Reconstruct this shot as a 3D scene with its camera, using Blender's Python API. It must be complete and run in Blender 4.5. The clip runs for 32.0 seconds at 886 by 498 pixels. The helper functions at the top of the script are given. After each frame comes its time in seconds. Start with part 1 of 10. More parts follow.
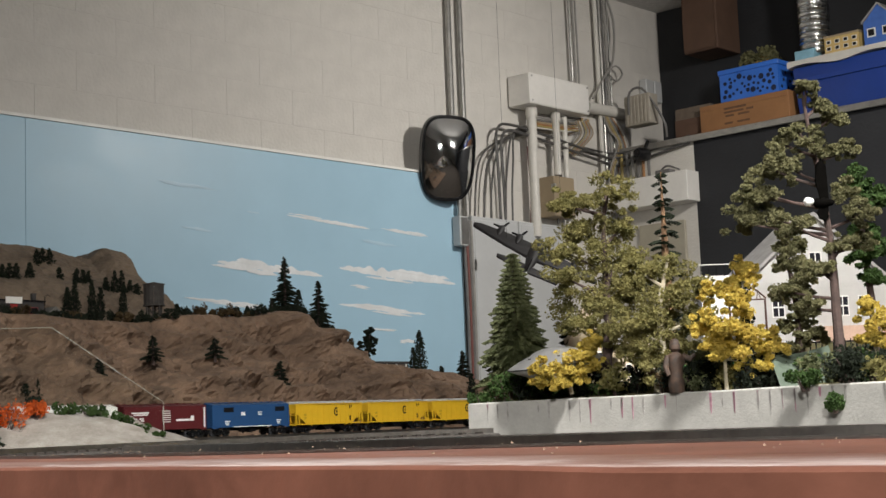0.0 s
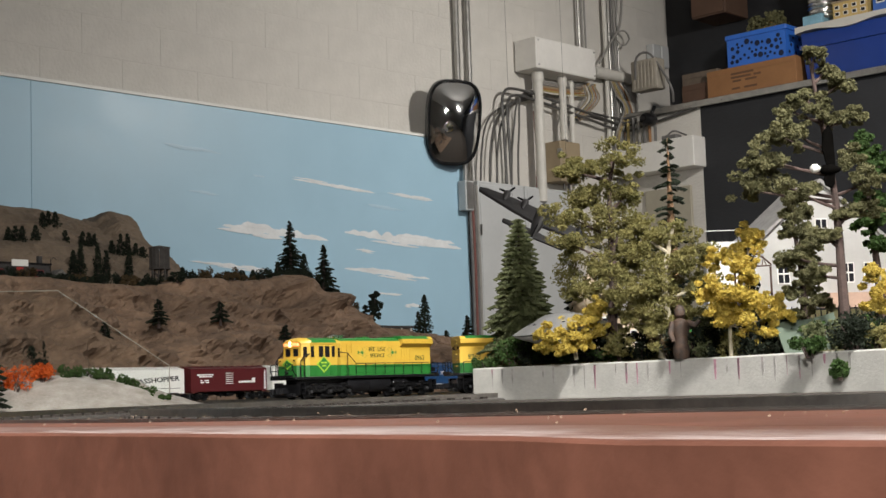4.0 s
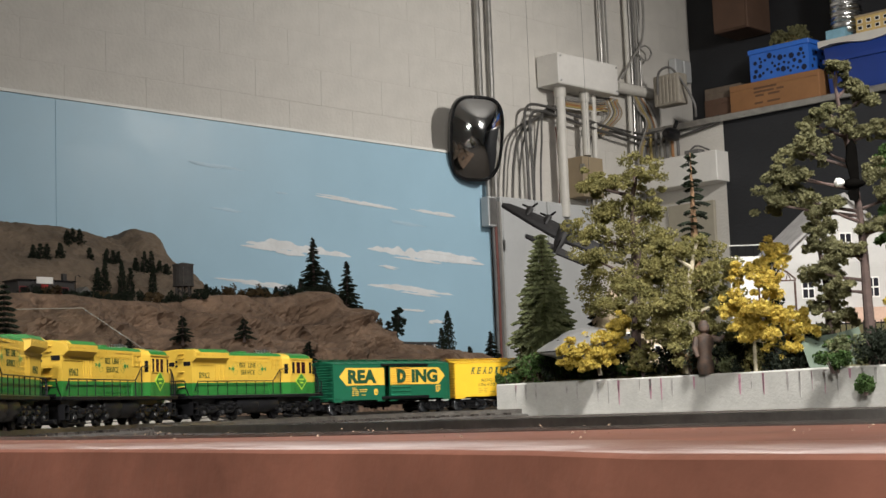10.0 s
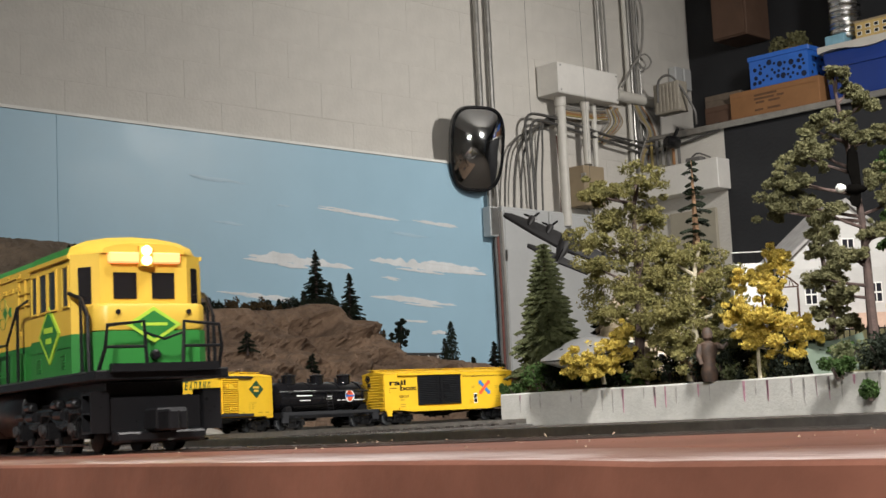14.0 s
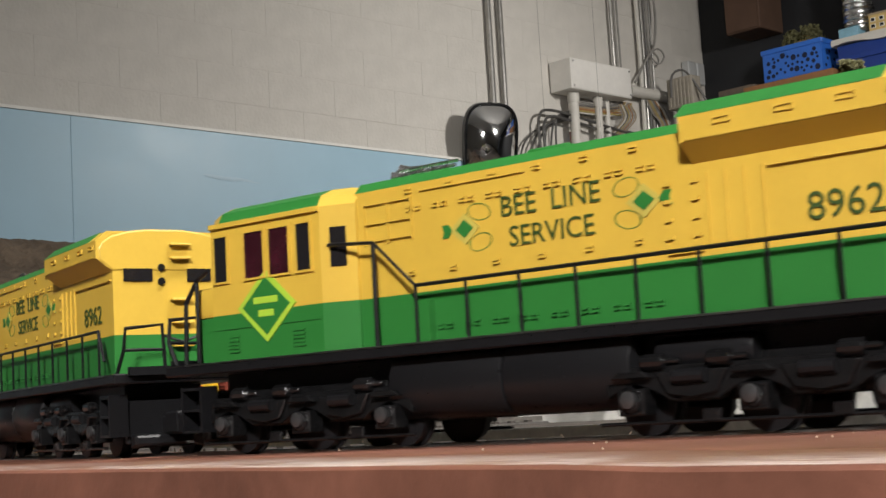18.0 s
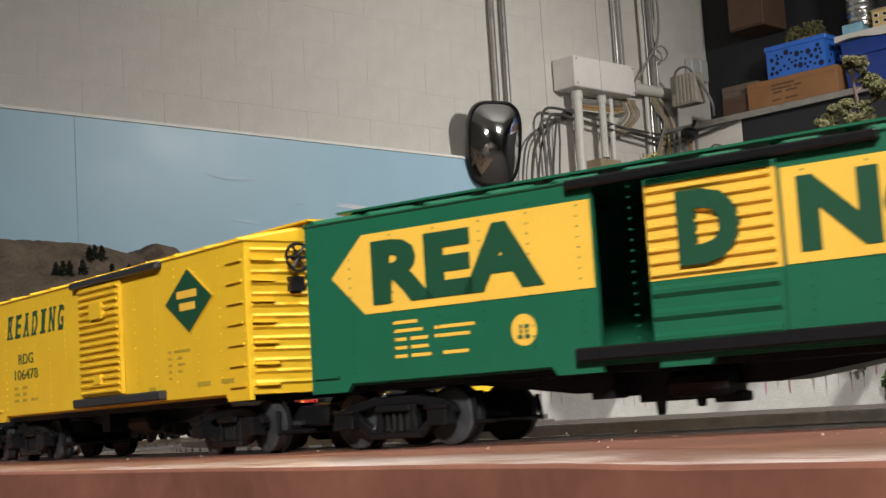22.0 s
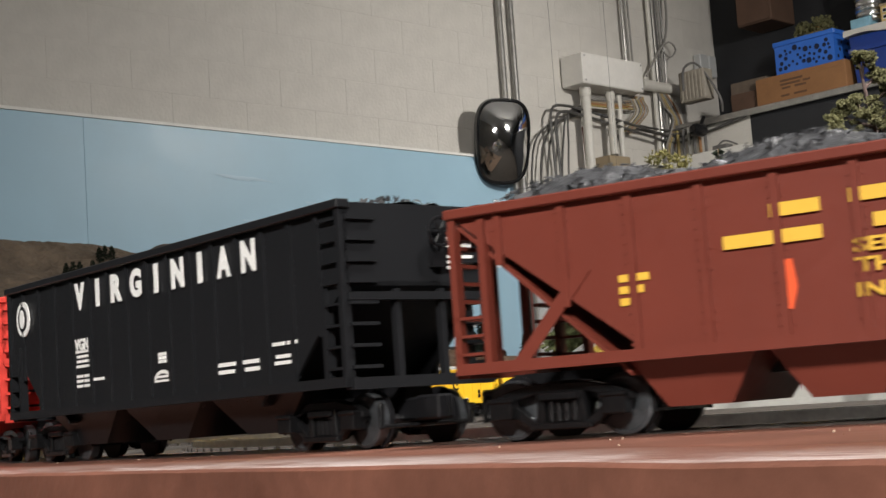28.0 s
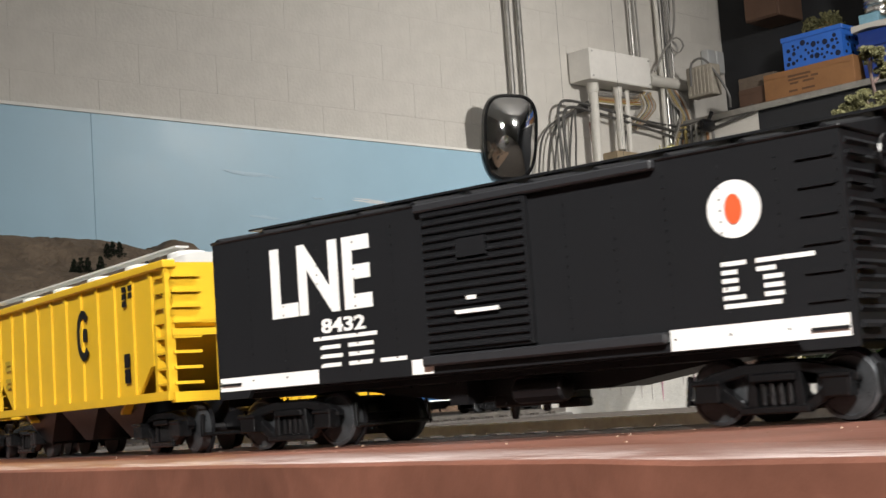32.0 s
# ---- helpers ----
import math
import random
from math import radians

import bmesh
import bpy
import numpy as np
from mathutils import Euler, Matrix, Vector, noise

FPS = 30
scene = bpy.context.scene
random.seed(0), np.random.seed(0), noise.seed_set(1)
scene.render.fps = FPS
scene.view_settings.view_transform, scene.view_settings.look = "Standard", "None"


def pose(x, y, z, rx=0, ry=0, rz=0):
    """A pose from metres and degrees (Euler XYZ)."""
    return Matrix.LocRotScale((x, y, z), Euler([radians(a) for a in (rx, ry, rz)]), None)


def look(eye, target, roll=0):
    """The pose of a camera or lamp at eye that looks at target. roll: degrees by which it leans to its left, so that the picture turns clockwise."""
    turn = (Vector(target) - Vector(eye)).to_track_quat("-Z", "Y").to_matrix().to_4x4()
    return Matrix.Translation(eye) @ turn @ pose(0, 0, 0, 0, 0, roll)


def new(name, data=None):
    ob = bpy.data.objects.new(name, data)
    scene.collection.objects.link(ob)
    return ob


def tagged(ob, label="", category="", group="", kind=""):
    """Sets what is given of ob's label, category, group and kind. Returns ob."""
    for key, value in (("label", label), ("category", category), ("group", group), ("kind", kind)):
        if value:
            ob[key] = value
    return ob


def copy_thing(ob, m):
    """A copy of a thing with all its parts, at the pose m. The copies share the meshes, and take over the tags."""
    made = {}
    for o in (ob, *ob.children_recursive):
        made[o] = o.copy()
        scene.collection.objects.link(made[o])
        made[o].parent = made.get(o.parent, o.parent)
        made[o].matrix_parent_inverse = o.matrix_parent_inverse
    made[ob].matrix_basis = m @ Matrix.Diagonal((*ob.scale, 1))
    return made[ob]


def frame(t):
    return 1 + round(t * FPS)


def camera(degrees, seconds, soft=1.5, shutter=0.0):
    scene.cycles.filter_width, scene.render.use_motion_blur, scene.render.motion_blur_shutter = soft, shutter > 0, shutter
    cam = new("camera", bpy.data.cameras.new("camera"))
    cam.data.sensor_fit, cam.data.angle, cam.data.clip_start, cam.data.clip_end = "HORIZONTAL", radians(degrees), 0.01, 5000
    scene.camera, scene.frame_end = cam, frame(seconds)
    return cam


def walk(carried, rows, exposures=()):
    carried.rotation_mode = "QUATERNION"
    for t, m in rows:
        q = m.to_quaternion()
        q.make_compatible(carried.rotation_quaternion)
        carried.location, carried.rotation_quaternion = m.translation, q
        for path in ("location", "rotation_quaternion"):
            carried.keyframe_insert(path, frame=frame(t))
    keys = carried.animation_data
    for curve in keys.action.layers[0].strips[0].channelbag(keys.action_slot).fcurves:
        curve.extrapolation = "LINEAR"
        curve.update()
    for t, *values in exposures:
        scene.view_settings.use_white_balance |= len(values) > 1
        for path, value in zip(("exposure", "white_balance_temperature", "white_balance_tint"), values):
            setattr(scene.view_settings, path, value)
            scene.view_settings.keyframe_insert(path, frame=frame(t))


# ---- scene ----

# ---- the plan: the eye stands 11 mm above the rail heads of a model railway, 1.1 m above the floor.
# The room lies at 45 degrees to the view: wall_north-west runs along (1, 1), wall_north-east along (1, -1).
E = 1.11          # height of the eye
RAIL = 1.0995     # top of the rails
TABLE = 1.088     # top of the layout board
S = 0.70710678


def aim(yaw, pitch, roll, rise=0.0):
    z = E + rise
    return look((0, 0, z), (math.sin(radians(yaw)) * math.cos(radians(pitch)), math.cos(radians(yaw)) * math.cos(radians(pitch)), z + math.sin(radians(pitch))), roll)


cam = camera(33.81, 32.0, soft=1.5, shutter=0.25)
walk(cam, [
    (0, aim(1.92, 6.87, -2.27, -0.0030)),
    (0.5, aim(1.77, 6.78, -1.93, -0.0029)),
    (1, aim(1.65, 6.68, -1.60, -0.0028)),
    (1.5, aim(1.51, 6.29, -1.55, -0.0026)),
    (2, aim(1.46, 5.89, -1.45, -0.0025)),
    (2.5, aim(1.45, 5.58, -1.37, -0.0024)),
    (4.5, aim(1.63, 5.47, -2.31, -0.0016)),
    (5, aim(1.51, 5.73, -2.58, -0.0016)),
    (5.5, aim(1.42, 5.81, -2.69, -0.0017)),
    (6, aim(1.35, 5.94, -2.79, -0.0017)),
    (6.5, aim(1.27, 5.99, -2.68, -0.0017)),
    (7, aim(1.20, 5.90, -2.52, -0.0018)),
    (7.5, aim(1.14, 5.92, -2.54, -0.0018)),
    (8, aim(1.08, 6.10, -2.45, -0.0018)),
    (8.5, aim(1.03, 6.18, -2.39, -0.0019)),
    (9, aim(0.98, 6.21, -2.31, -0.0019)),
    (9.5, aim(0.88, 6.18, -2.30, -0.0020)),
    (10, aim(0.77, 6.14, -2.13, -0.0020)),
    (10.5, aim(0.70, 6.08, -2.03, -0.0021)),
    (11, aim(0.63, 6.03, -1.93, -0.0021)),
    (11.5, aim(0.56, 6.01, -1.90, -0.0022)),
    (12, aim(0.54, 6.11, -2.04, -0.0022)),
    (12.5, aim(0.62, 6.30, -2.21, -0.0023)),
    (13, aim(0.70, 6.43, -2.41, -0.0023)),
    (13.5, aim(0.74, 6.51, -2.59, -0.0024)),
    (15.5, aim(0.47, 6.62, -3.44, -0.0004)),
    (16, aim(0.33, 6.56, -3.23, -0.0004)),
    (16.5, aim(0.22, 6.54, -3.22, -0.0004)),
    (17, aim(0.17, 6.53, -3.31, -0.0004)),
    (17.5, aim(0.15, 6.50, -3.30, -0.0004)),
    (18, aim(0.12, 6.47, -3.32, -0.0004)),
    (18.5, aim(0.09, 6.42, -3.37, -0.0004)),
    (19, aim(0.05, 6.44, -3.55, -0.0004)),
    (19.5, aim(0.03, 6.41, -3.42, -0.0004)),
    (20, aim(-0.02, 6.43, -3.61, -0.0004)),
    (20.5, aim(-0.03, 6.38, -3.43, -0.0004)),
    (21, aim(-0.05, 6.39, -3.56, -0.0003)),
    (21.5, aim(-0.09, 6.41, -3.62, -0.0003)),
    (22, aim(-0.05, 6.42, -3.62, -0.0002)),
    (22.5, aim(0.00, 6.41, -3.67, -0.0002)),
    (23, aim(0.02, 6.42, -3.77, -0.0002)),
    (23.5, aim(0.08, 6.41, -3.71, -0.0001)),
    (24, aim(0.07, 6.45, -3.84, -0.0001)),
    (24.5, aim(0.01, 6.42, -3.96, -0.0000)),
    (25, aim(-0.01, 6.41, -3.89, 0.0000)),
    (25.5, aim(-0.09, 6.40, -3.98, 0.0000)),
    (26, aim(-0.19, 6.42, -4.20, 0.0000)),
    (26.5, aim(-0.22, 6.42, -4.22, 0.0001)),
    (28.5, aim(-0.46, 6.33, -3.97, 0.0001)),
    (29, aim(-0.49, 6.30, -4.02, 0.0002)),
    (29.5, aim(-0.55, 6.31, -4.14, 0.0002)),
    (30, aim(-0.59, 6.27, -4.10, 0.0002)),
    (30.5, aim(-0.64, 6.25, -3.97, 0.0002)),
    (31, aim(-0.66, 6.25, -3.96, 0.0003)),
    (31.5, aim(-0.71, 6.26, -4.11, 0.0003)),
    (32, aim(-0.73, 6.22, -3.98, 0.0003)),
], exposures=[(0, 0.0), (30.5, 0.0), (32, 0.2)])

# ---- light: ceiling floods above and behind the eye, a dim bounce from the rest of the hall
world = bpy.data.worlds.new("hall")
scene.world = world
world.use_nodes = True
world.node_tree.nodes["Background"].inputs[0].default_value = (0.9, 0.95, 1.0, 1)
world.node_tree.nodes["Background"].inputs[1].default_value = 0.02


def area_lamp(name, eye, target, size, watts, colour, spread):
    data = bpy.data.lights.new(name, "AREA")
    data.shape, data.size, data.energy, data.color = "DISK", size, watts, colour
    data.spread = math.radians(spread)
    ob = new(name, data)
    ob.matrix_world = look(eye, target)
    return ob


area_lamp("flood_lamp_light", (-0.20, -2.20, 2.75), (0.05, 0.9, 1.1), 0.40, 58, (1.0, 0.965, 0.92), 100)
area_lamp("flood_lamp_light", (0.85, 0.25, 3.3), (0.45, 2.2, 1.1), 0.30, 60, (1.0, 0.965, 0.92), 105)
area_lamp("flood_lamp_light", (2.5, 5.9, 3.45), (0.45, 8.2, 1.5), 0.26, 54, (1.0, 0.955, 0.90), 150)
scene.view_settings.exposure = 0.0

# ---- materials


def principled(name):
    m = bpy.data.materials.new(name)
    m.use_nodes = True
    return m, m.node_tree, m.node_tree.nodes["Principled BSDF"]


MATS = {}


def mat(name, colour, rough=0.6, metal=0.0, vary=0.15, scale=30.0, bump=0.0, bump_scale=None, second=None, random_by=0.0, emit=0.0):
    """A surface with mottling at two scales, a second tint, fine relief and uneven gloss."""
    if name in MATS:
        return MATS[name]
    m, tree, b = principled(name)
    n, l = tree.nodes.new, tree.links.new
    tex = n("ShaderNodeTexCoord")
    big = n("ShaderNodeTexNoise"); big.inputs["Scale"].default_value = scale; big.inputs["Detail"].default_value = 5
    fine = n("ShaderNodeTexNoise"); fine.inputs["Scale"].default_value = scale * 7; fine.inputs["Detail"].default_value = 3
    l(tex.outputs["Object"], big.inputs["Vector"]); l(tex.outputs["Object"], fine.inputs["Vector"])
    add = n("ShaderNodeMath"); add.operation = "MULTIPLY_ADD"; add.inputs[1].default_value = 0.4
    l(fine.outputs["Fac"], add.inputs[0]); l(big.outputs["Fac"], add.inputs[2])
    ramp = n("ShaderNodeMapRange")
    ramp.inputs["From Min"].default_value, ramp.inputs["From Max"].default_value = 0.45, 0.95
    l(add.outputs[0], ramp.inputs["Value"])
    mix = n("ShaderNodeMix"); mix.data_type = "RGBA"
    lo = second or tuple(c * (1 - vary) for c in colour)
    hi = colour if second else tuple(min(1, c * (1 + vary)) for c in colour)
    mix.inputs["A"].default_value, mix.inputs["B"].default_value = (*lo, 1), (*hi, 1)
    l(ramp.outputs["Result"], mix.inputs["Factor"])
    out = mix.outputs["Result"]
    if random_by:
        info = n("ShaderNodeObjectInfo"); isl = n("ShaderNodeNewGeometry")
        sm = n("ShaderNodeMath"); sm.operation = "ADD"
        l(info.outputs["Random"], sm.inputs[0]); l(isl.outputs["Random Per Island"], sm.inputs[1])
        mr = n("ShaderNodeMapRange"); mr.inputs["From Max"].default_value = 2.0
        mr.inputs["To Min"].default_value, mr.inputs["To Max"].default_value = 1 - random_by, 1 + random_by
        l(sm.outputs[0], mr.inputs["Value"])
        hs = n("ShaderNodeHueSaturation"); l(mr.outputs["Result"], hs.inputs["Value"]); l(out, hs.inputs["Color"])
        out = hs.outputs["Color"]
    l(out, b.inputs["Base Color"])
    rr = n("ShaderNodeMapRange"); l(fine.outputs["Fac"], rr.inputs["Value"])
    rr.inputs["To Min"].default_value, rr.inputs["To Max"].default_value = max(0.02, rough - 0.08), min(1, rough + 0.1)
    l(rr.outputs["Result"], b.inputs["Roughness"])
    b.inputs["Metallic"].default_value = metal
    if bump:
        bt = n("ShaderNodeTexNoise"); bt.inputs["Scale"].default_value = bump_scale or scale * 5; bt.inputs["Detail"].default_value = 6
        l(tex.outputs["Object"], bt.inputs["Vector"])
        bp = n("ShaderNodeBump"); bp.inputs["Strength"].default_value = bump; bp.inputs["Distance"].default_value = 0.5 / (bump_scale or scale * 5)
        l(bt.outputs["Fac"], bp.inputs["Height"]); l(bp.outputs["Normal"], b.inputs["Normal"])
    if emit:
        b.inputs["Emission Color"].default_value, b.inputs["Emission Strength"].default_value = (*colour, 1), emit
    MATS[name] = m
    return m


# ---- mesh tools


def box(bm, x0, x1, y0, y1, z0, z1):
    v = [bm.verts.new((x, y, z)) for z in (z0, z1) for y in (y0, y1) for x in (x0, x1)]
    for f in ((0, 2, 3, 1), (4, 5, 7, 6), (0, 1, 5, 4), (2, 6, 7, 3), (0, 4, 6, 2), (1, 3, 7, 5)):
        bm.faces.new([v[i] for i in f])
    return v


def tube(bm, points, radius, seg=8, caps=True):
    """A round bar along points; radius may be a list."""
    pts = [Vector(p) for p in points]
    rad = radius if isinstance(radius, (list, tuple)) else [radius] * len(pts)
    rings, side = [], None
    for i, p in enumerate(pts):
        d = (pts[min(i + 1, len(pts) - 1)] - pts[max(i - 1, 0)]).normalized()
        if side is None:
            side = d.orthogonal().normalized()
        else:
            side = (side - d * side.dot(d))
            side = side.normalized() if side.length > 1e-6 else d.orthogonal().normalized()
        up = d.cross(side)
        rings.append([bm.verts.new(p + (side * math.cos(a) + up * math.sin(a)) * rad[i]) for a in [2 * math.pi * k / seg for k in range(seg)]])
    for a, b in zip(rings, rings[1:]):
        for k in range(seg):
            bm.faces.new((a[k], a[(k + 1) % seg], b[(k + 1) % seg], b[k]))
    if caps:
        bm.faces.new(rings[0][::-1]); bm.faces.new(rings[-1])
    return rings


def prism(bm, outline, a, b, place):
    """An outline of (p, q) pairs swept from a to b; place(p, q, r) gives the point."""
    lo = [bm.verts.new(place(p, q, a)) for p, q in outline]
    hi = [bm.verts.new(place(p, q, b)) for p, q in outline]
    n = len(outline)
    for i in range(n):
        bm.faces.new((lo[i], lo[(i + 1) % n], hi[(i + 1) % n], hi[i]))
    bm.faces.new(lo[::-1]); bm.faces.new(hi)


def along_x(p, q, r):
    return (r, p, q)


def along_y(p, q, r):
    return (p, r, q)


def along_z(p, q, r):
    return (p, q, r)


def lathe(bm, profile, seg=24, axis="z", at=(0, 0, 0)):
    """Turned shape: profile of (radius, height)."""
    rings = []
    for r, h in profile:
        ring = []
        for k in range(seg):
            a = 2 * math.pi * k / seg
            c, s = max(r, 1e-5) * math.cos(a), max(r, 1e-5) * math.sin(a)
            p = (c, s, h) if axis == "z" else ((h, c, s) if axis == "x" else (c, h, s))
            ring.append(bm.verts.new((p[0] + at[0], p[1] + at[1], p[2] + at[2])))
        rings.append(ring)
    for a, b in zip(rings, rings[1:]):
        for k in range(seg):
            bm.faces.new((a[k], a[(k + 1) % seg], b[(k + 1) % seg], b[k]))
    bm.faces.new(rings[0][::-1]); bm.faces.new(rings[-1])


def soften(bm, width, seg=2, angle=0.6):
    bmesh.ops.recalc_face_normals(bm, faces=bm.faces)
    edges = [e for e in bm.edges if len(e.link_faces) == 2 and e.calc_face_angle(0) > angle]
    bmesh.ops.bevel(bm, geom=edges, offset=width, segments=seg, affect="EDGES", clamp_overlap=True, profile=0.5)


def finish(bm, name, material, smooth=False):
    bmesh.ops.recalc_face_normals(bm, faces=bm.faces)
    me = bpy.data.meshes.new(name)
    bm.to_mesh(me)
    bm.free()
    for m in (material if isinstance(material, (list, tuple)) else [material]):
        me.materials.append(m)
    if smooth:
        me.shade_smooth()
        me.set_sharp_from_angle(angle=radians(35))
    return me


def part(name, bm, material, parent, label="", smooth=False, kind=""):
    me = bm if isinstance(bm, bpy.types.Mesh) else finish(bm, name, material, smooth)
    if isinstance(bm, bpy.types.Mesh) and material and not me.materials:
        me.materials.append(material)
    ob = new(name, me)
    ob.parent = parent
    if label or kind:
        tagged(ob, label, kind=kind)
    return ob


def thing(name, bm, material, label, category, group="", kind="", at=None, smooth=False):
    ob = new(name, finish(bm, name, material, smooth) if bm else None)
    if at is not None:
        ob.matrix_basis = at
    return tagged(ob, label, category, group, kind)


def letters(body, height, width=None, depth=0.0003, bold=0.0):
    """Raised lettering, centred, in the x-z plane and facing -y."""
    cu = bpy.data.curves.new("lettering", "FONT")
    cu.body, cu.size, cu.extrude, cu.offset = body, 1.0, 0.0, bold
    cu.resolution_u = 3
    cu.align_x, cu.align_y = "CENTER", "CENTER"
    ob = bpy.data.objects.new("lettering", cu)
    scene.collection.objects.link(ob)
    me = bpy.data.meshes.new_from_object(ob.evaluated_get(bpy.context.evaluated_depsgraph_get()))
    bpy.data.objects.remove(ob)
    bpy.data.curves.remove(cu)
    co = np.array([v.co[:] for v in me.vertices])
    lo, hi = co.min(0), co.max(0)
    sy = height / (hi[1] - lo[1])
    sx = width / (hi[0] - lo[0]) if width else sy
    mid = (lo + hi) / 2
    bm = bmesh.new()
    bm.from_mesh(me)
    bpy.data.meshes.remove(me)
    for f in bm.faces:
        f.smooth = False
    for v in bm.verts:
        v.co = ((v.co.x - mid[0]) * sx, 0, (v.co.y - mid[1]) * sy)
    r = bmesh.ops.extrude_face_region(bm, geom=bm.faces[:])
    for v in [g for g in r["geom"] if isinstance(g, bmesh.types.BMVert)]:
        v.co.y -= depth
    return bm


def smooth_line(points, step):
    """Points at even steps along a Catmull-Rom curve."""
    p = [Vector(q) for q in points]
    p = [p[0] * 2 - p[1]] + p + [p[-1] * 2 - p[-2]]
    out = []
    for i in range(1, len(p) - 2):
        a, b, c, d = p[i - 1:i + 3]
        for k in range(20):
            t = k / 20
            out.append(0.5 * ((2 * b) + (c - a) * t + (2 * a - 5 * b + 4 * c - d) * t * t + (3 * b - a - 3 * c + d) * t ** 3))
    out.append(p[-2])
    acc = [0.0]
    for a, b in zip(out, out[1:]):
        acc.append(acc[-1] + (b - a).length)
    n = max(2, round(acc[-1] / step))
    res = []
    for k in range(n + 1):
        s = acc[-1] * k / n
        i = min(max(int(np.searchsorted(acc, s)) - 1, 0), len(out) - 2)
        f = (s - acc[i]) / max(acc[i + 1] - acc[i], 1e-9)
        res.append(out[i].lerp(out[i + 1], f))
    return res


# ---- the line of the track: far straight, hidden return loop, middle leg, near curve
LINE = [Vector((-2.6 + 0.12 * k, 1.59 + 0.12 * k)) for k in range(23)]
_c, _r = Vector((0.892, 3.598)), 1.05
LINE += [_c + _r * Vector((-math.sin(radians(h)), math.cos(radians(h)))) for h in range(45, -181, -9)]
LINE += [Vector(q) for q in ((0.70, 2.553), (0.53, 2.558), (0.36, 2.552), (0.207, 2.526), (0.068, 2.471), (-0.052, 2.381), (-0.151, 2.269), (-0.237, 2.146),
                             (-0.309, 2.015), (-0.365, 1.876), (-0.404, 1.731), (-0.427, 1.583), (-0.434, 1.433), (-0.424, 1.284), (-0.391, 1.137), (-0.337, 0.998), (-0.266, 0.865), (-0.190, 0.736), (-0.102, 0.615), (0.003, 0.508), (0.122, 0.418))]
_h = radians(-36)
for _k in range(24):
    _h += 0.12 / 0.85
    LINE.append(LINE[-1] + 0.12 * Vector((math.cos(_h - 0.07), math.sin(_h - 0.07))))
TRACK = smooth_line([(p.x, p.y, 0) for p in LINE], 0.01)
ACC = np.concatenate([[0], np.cumsum([(b - a).length for a, b in zip(TRACK, TRACK[1:])])])
TXY = np.array([(p.x, p.y) for p in TRACK])
ZERO = ACC[np.argmin(np.hypot(TXY[:, 0] - 0.003, TXY[:, 1] - 0.508))]


def on_track(s):
    """The place on the line, s metres past the point before the eye."""
    return Vector((float(np.interp(s + ZERO, ACC, TXY[:, 0])), float(np.interp(s + ZERO, ACC, TXY[:, 1])), 0))

# ---- the setting
paint_wall = mat("painted_block", (0.60, 0.575, 0.53), 0.75, vary=0.10, scale=1.6, bump=0.35, bump_scale=60)
mortar_mat = mat("painted_mortar", (0.585, 0.56, 0.515), 0.8, vary=0.1, scale=2)
dim_wall = mat("dull_grey_wall", (0.42, 0.41, 0.39), 0.8, vary=0.12, scale=2)
black_paint_shade = mat("black_paint_and_shade", (0.018, 0.019, 0.022), 0.7, vary=0.25, scale=3, bump=0.2, bump_scale=50)
sky_mat = mat("sky_blue_board", (0.345, 0.53, 0.655), 0.40, vary=0.05, scale=0.9)
white_trim = mat("white_trim", (0.75, 0.74, 0.70), 0.5, vary=0.08, scale=8)
concrete = mat("cast_concrete", (0.40, 0.395, 0.37), 0.85, vary=0.14, scale=25, bump=0.3, bump_scale=260)
rim_mat = mat("brown_varnished_rim", (0.168, 0.068, 0.045), 0.48, vary=0.28, scale=22, bump=0.12, bump_scale=160)


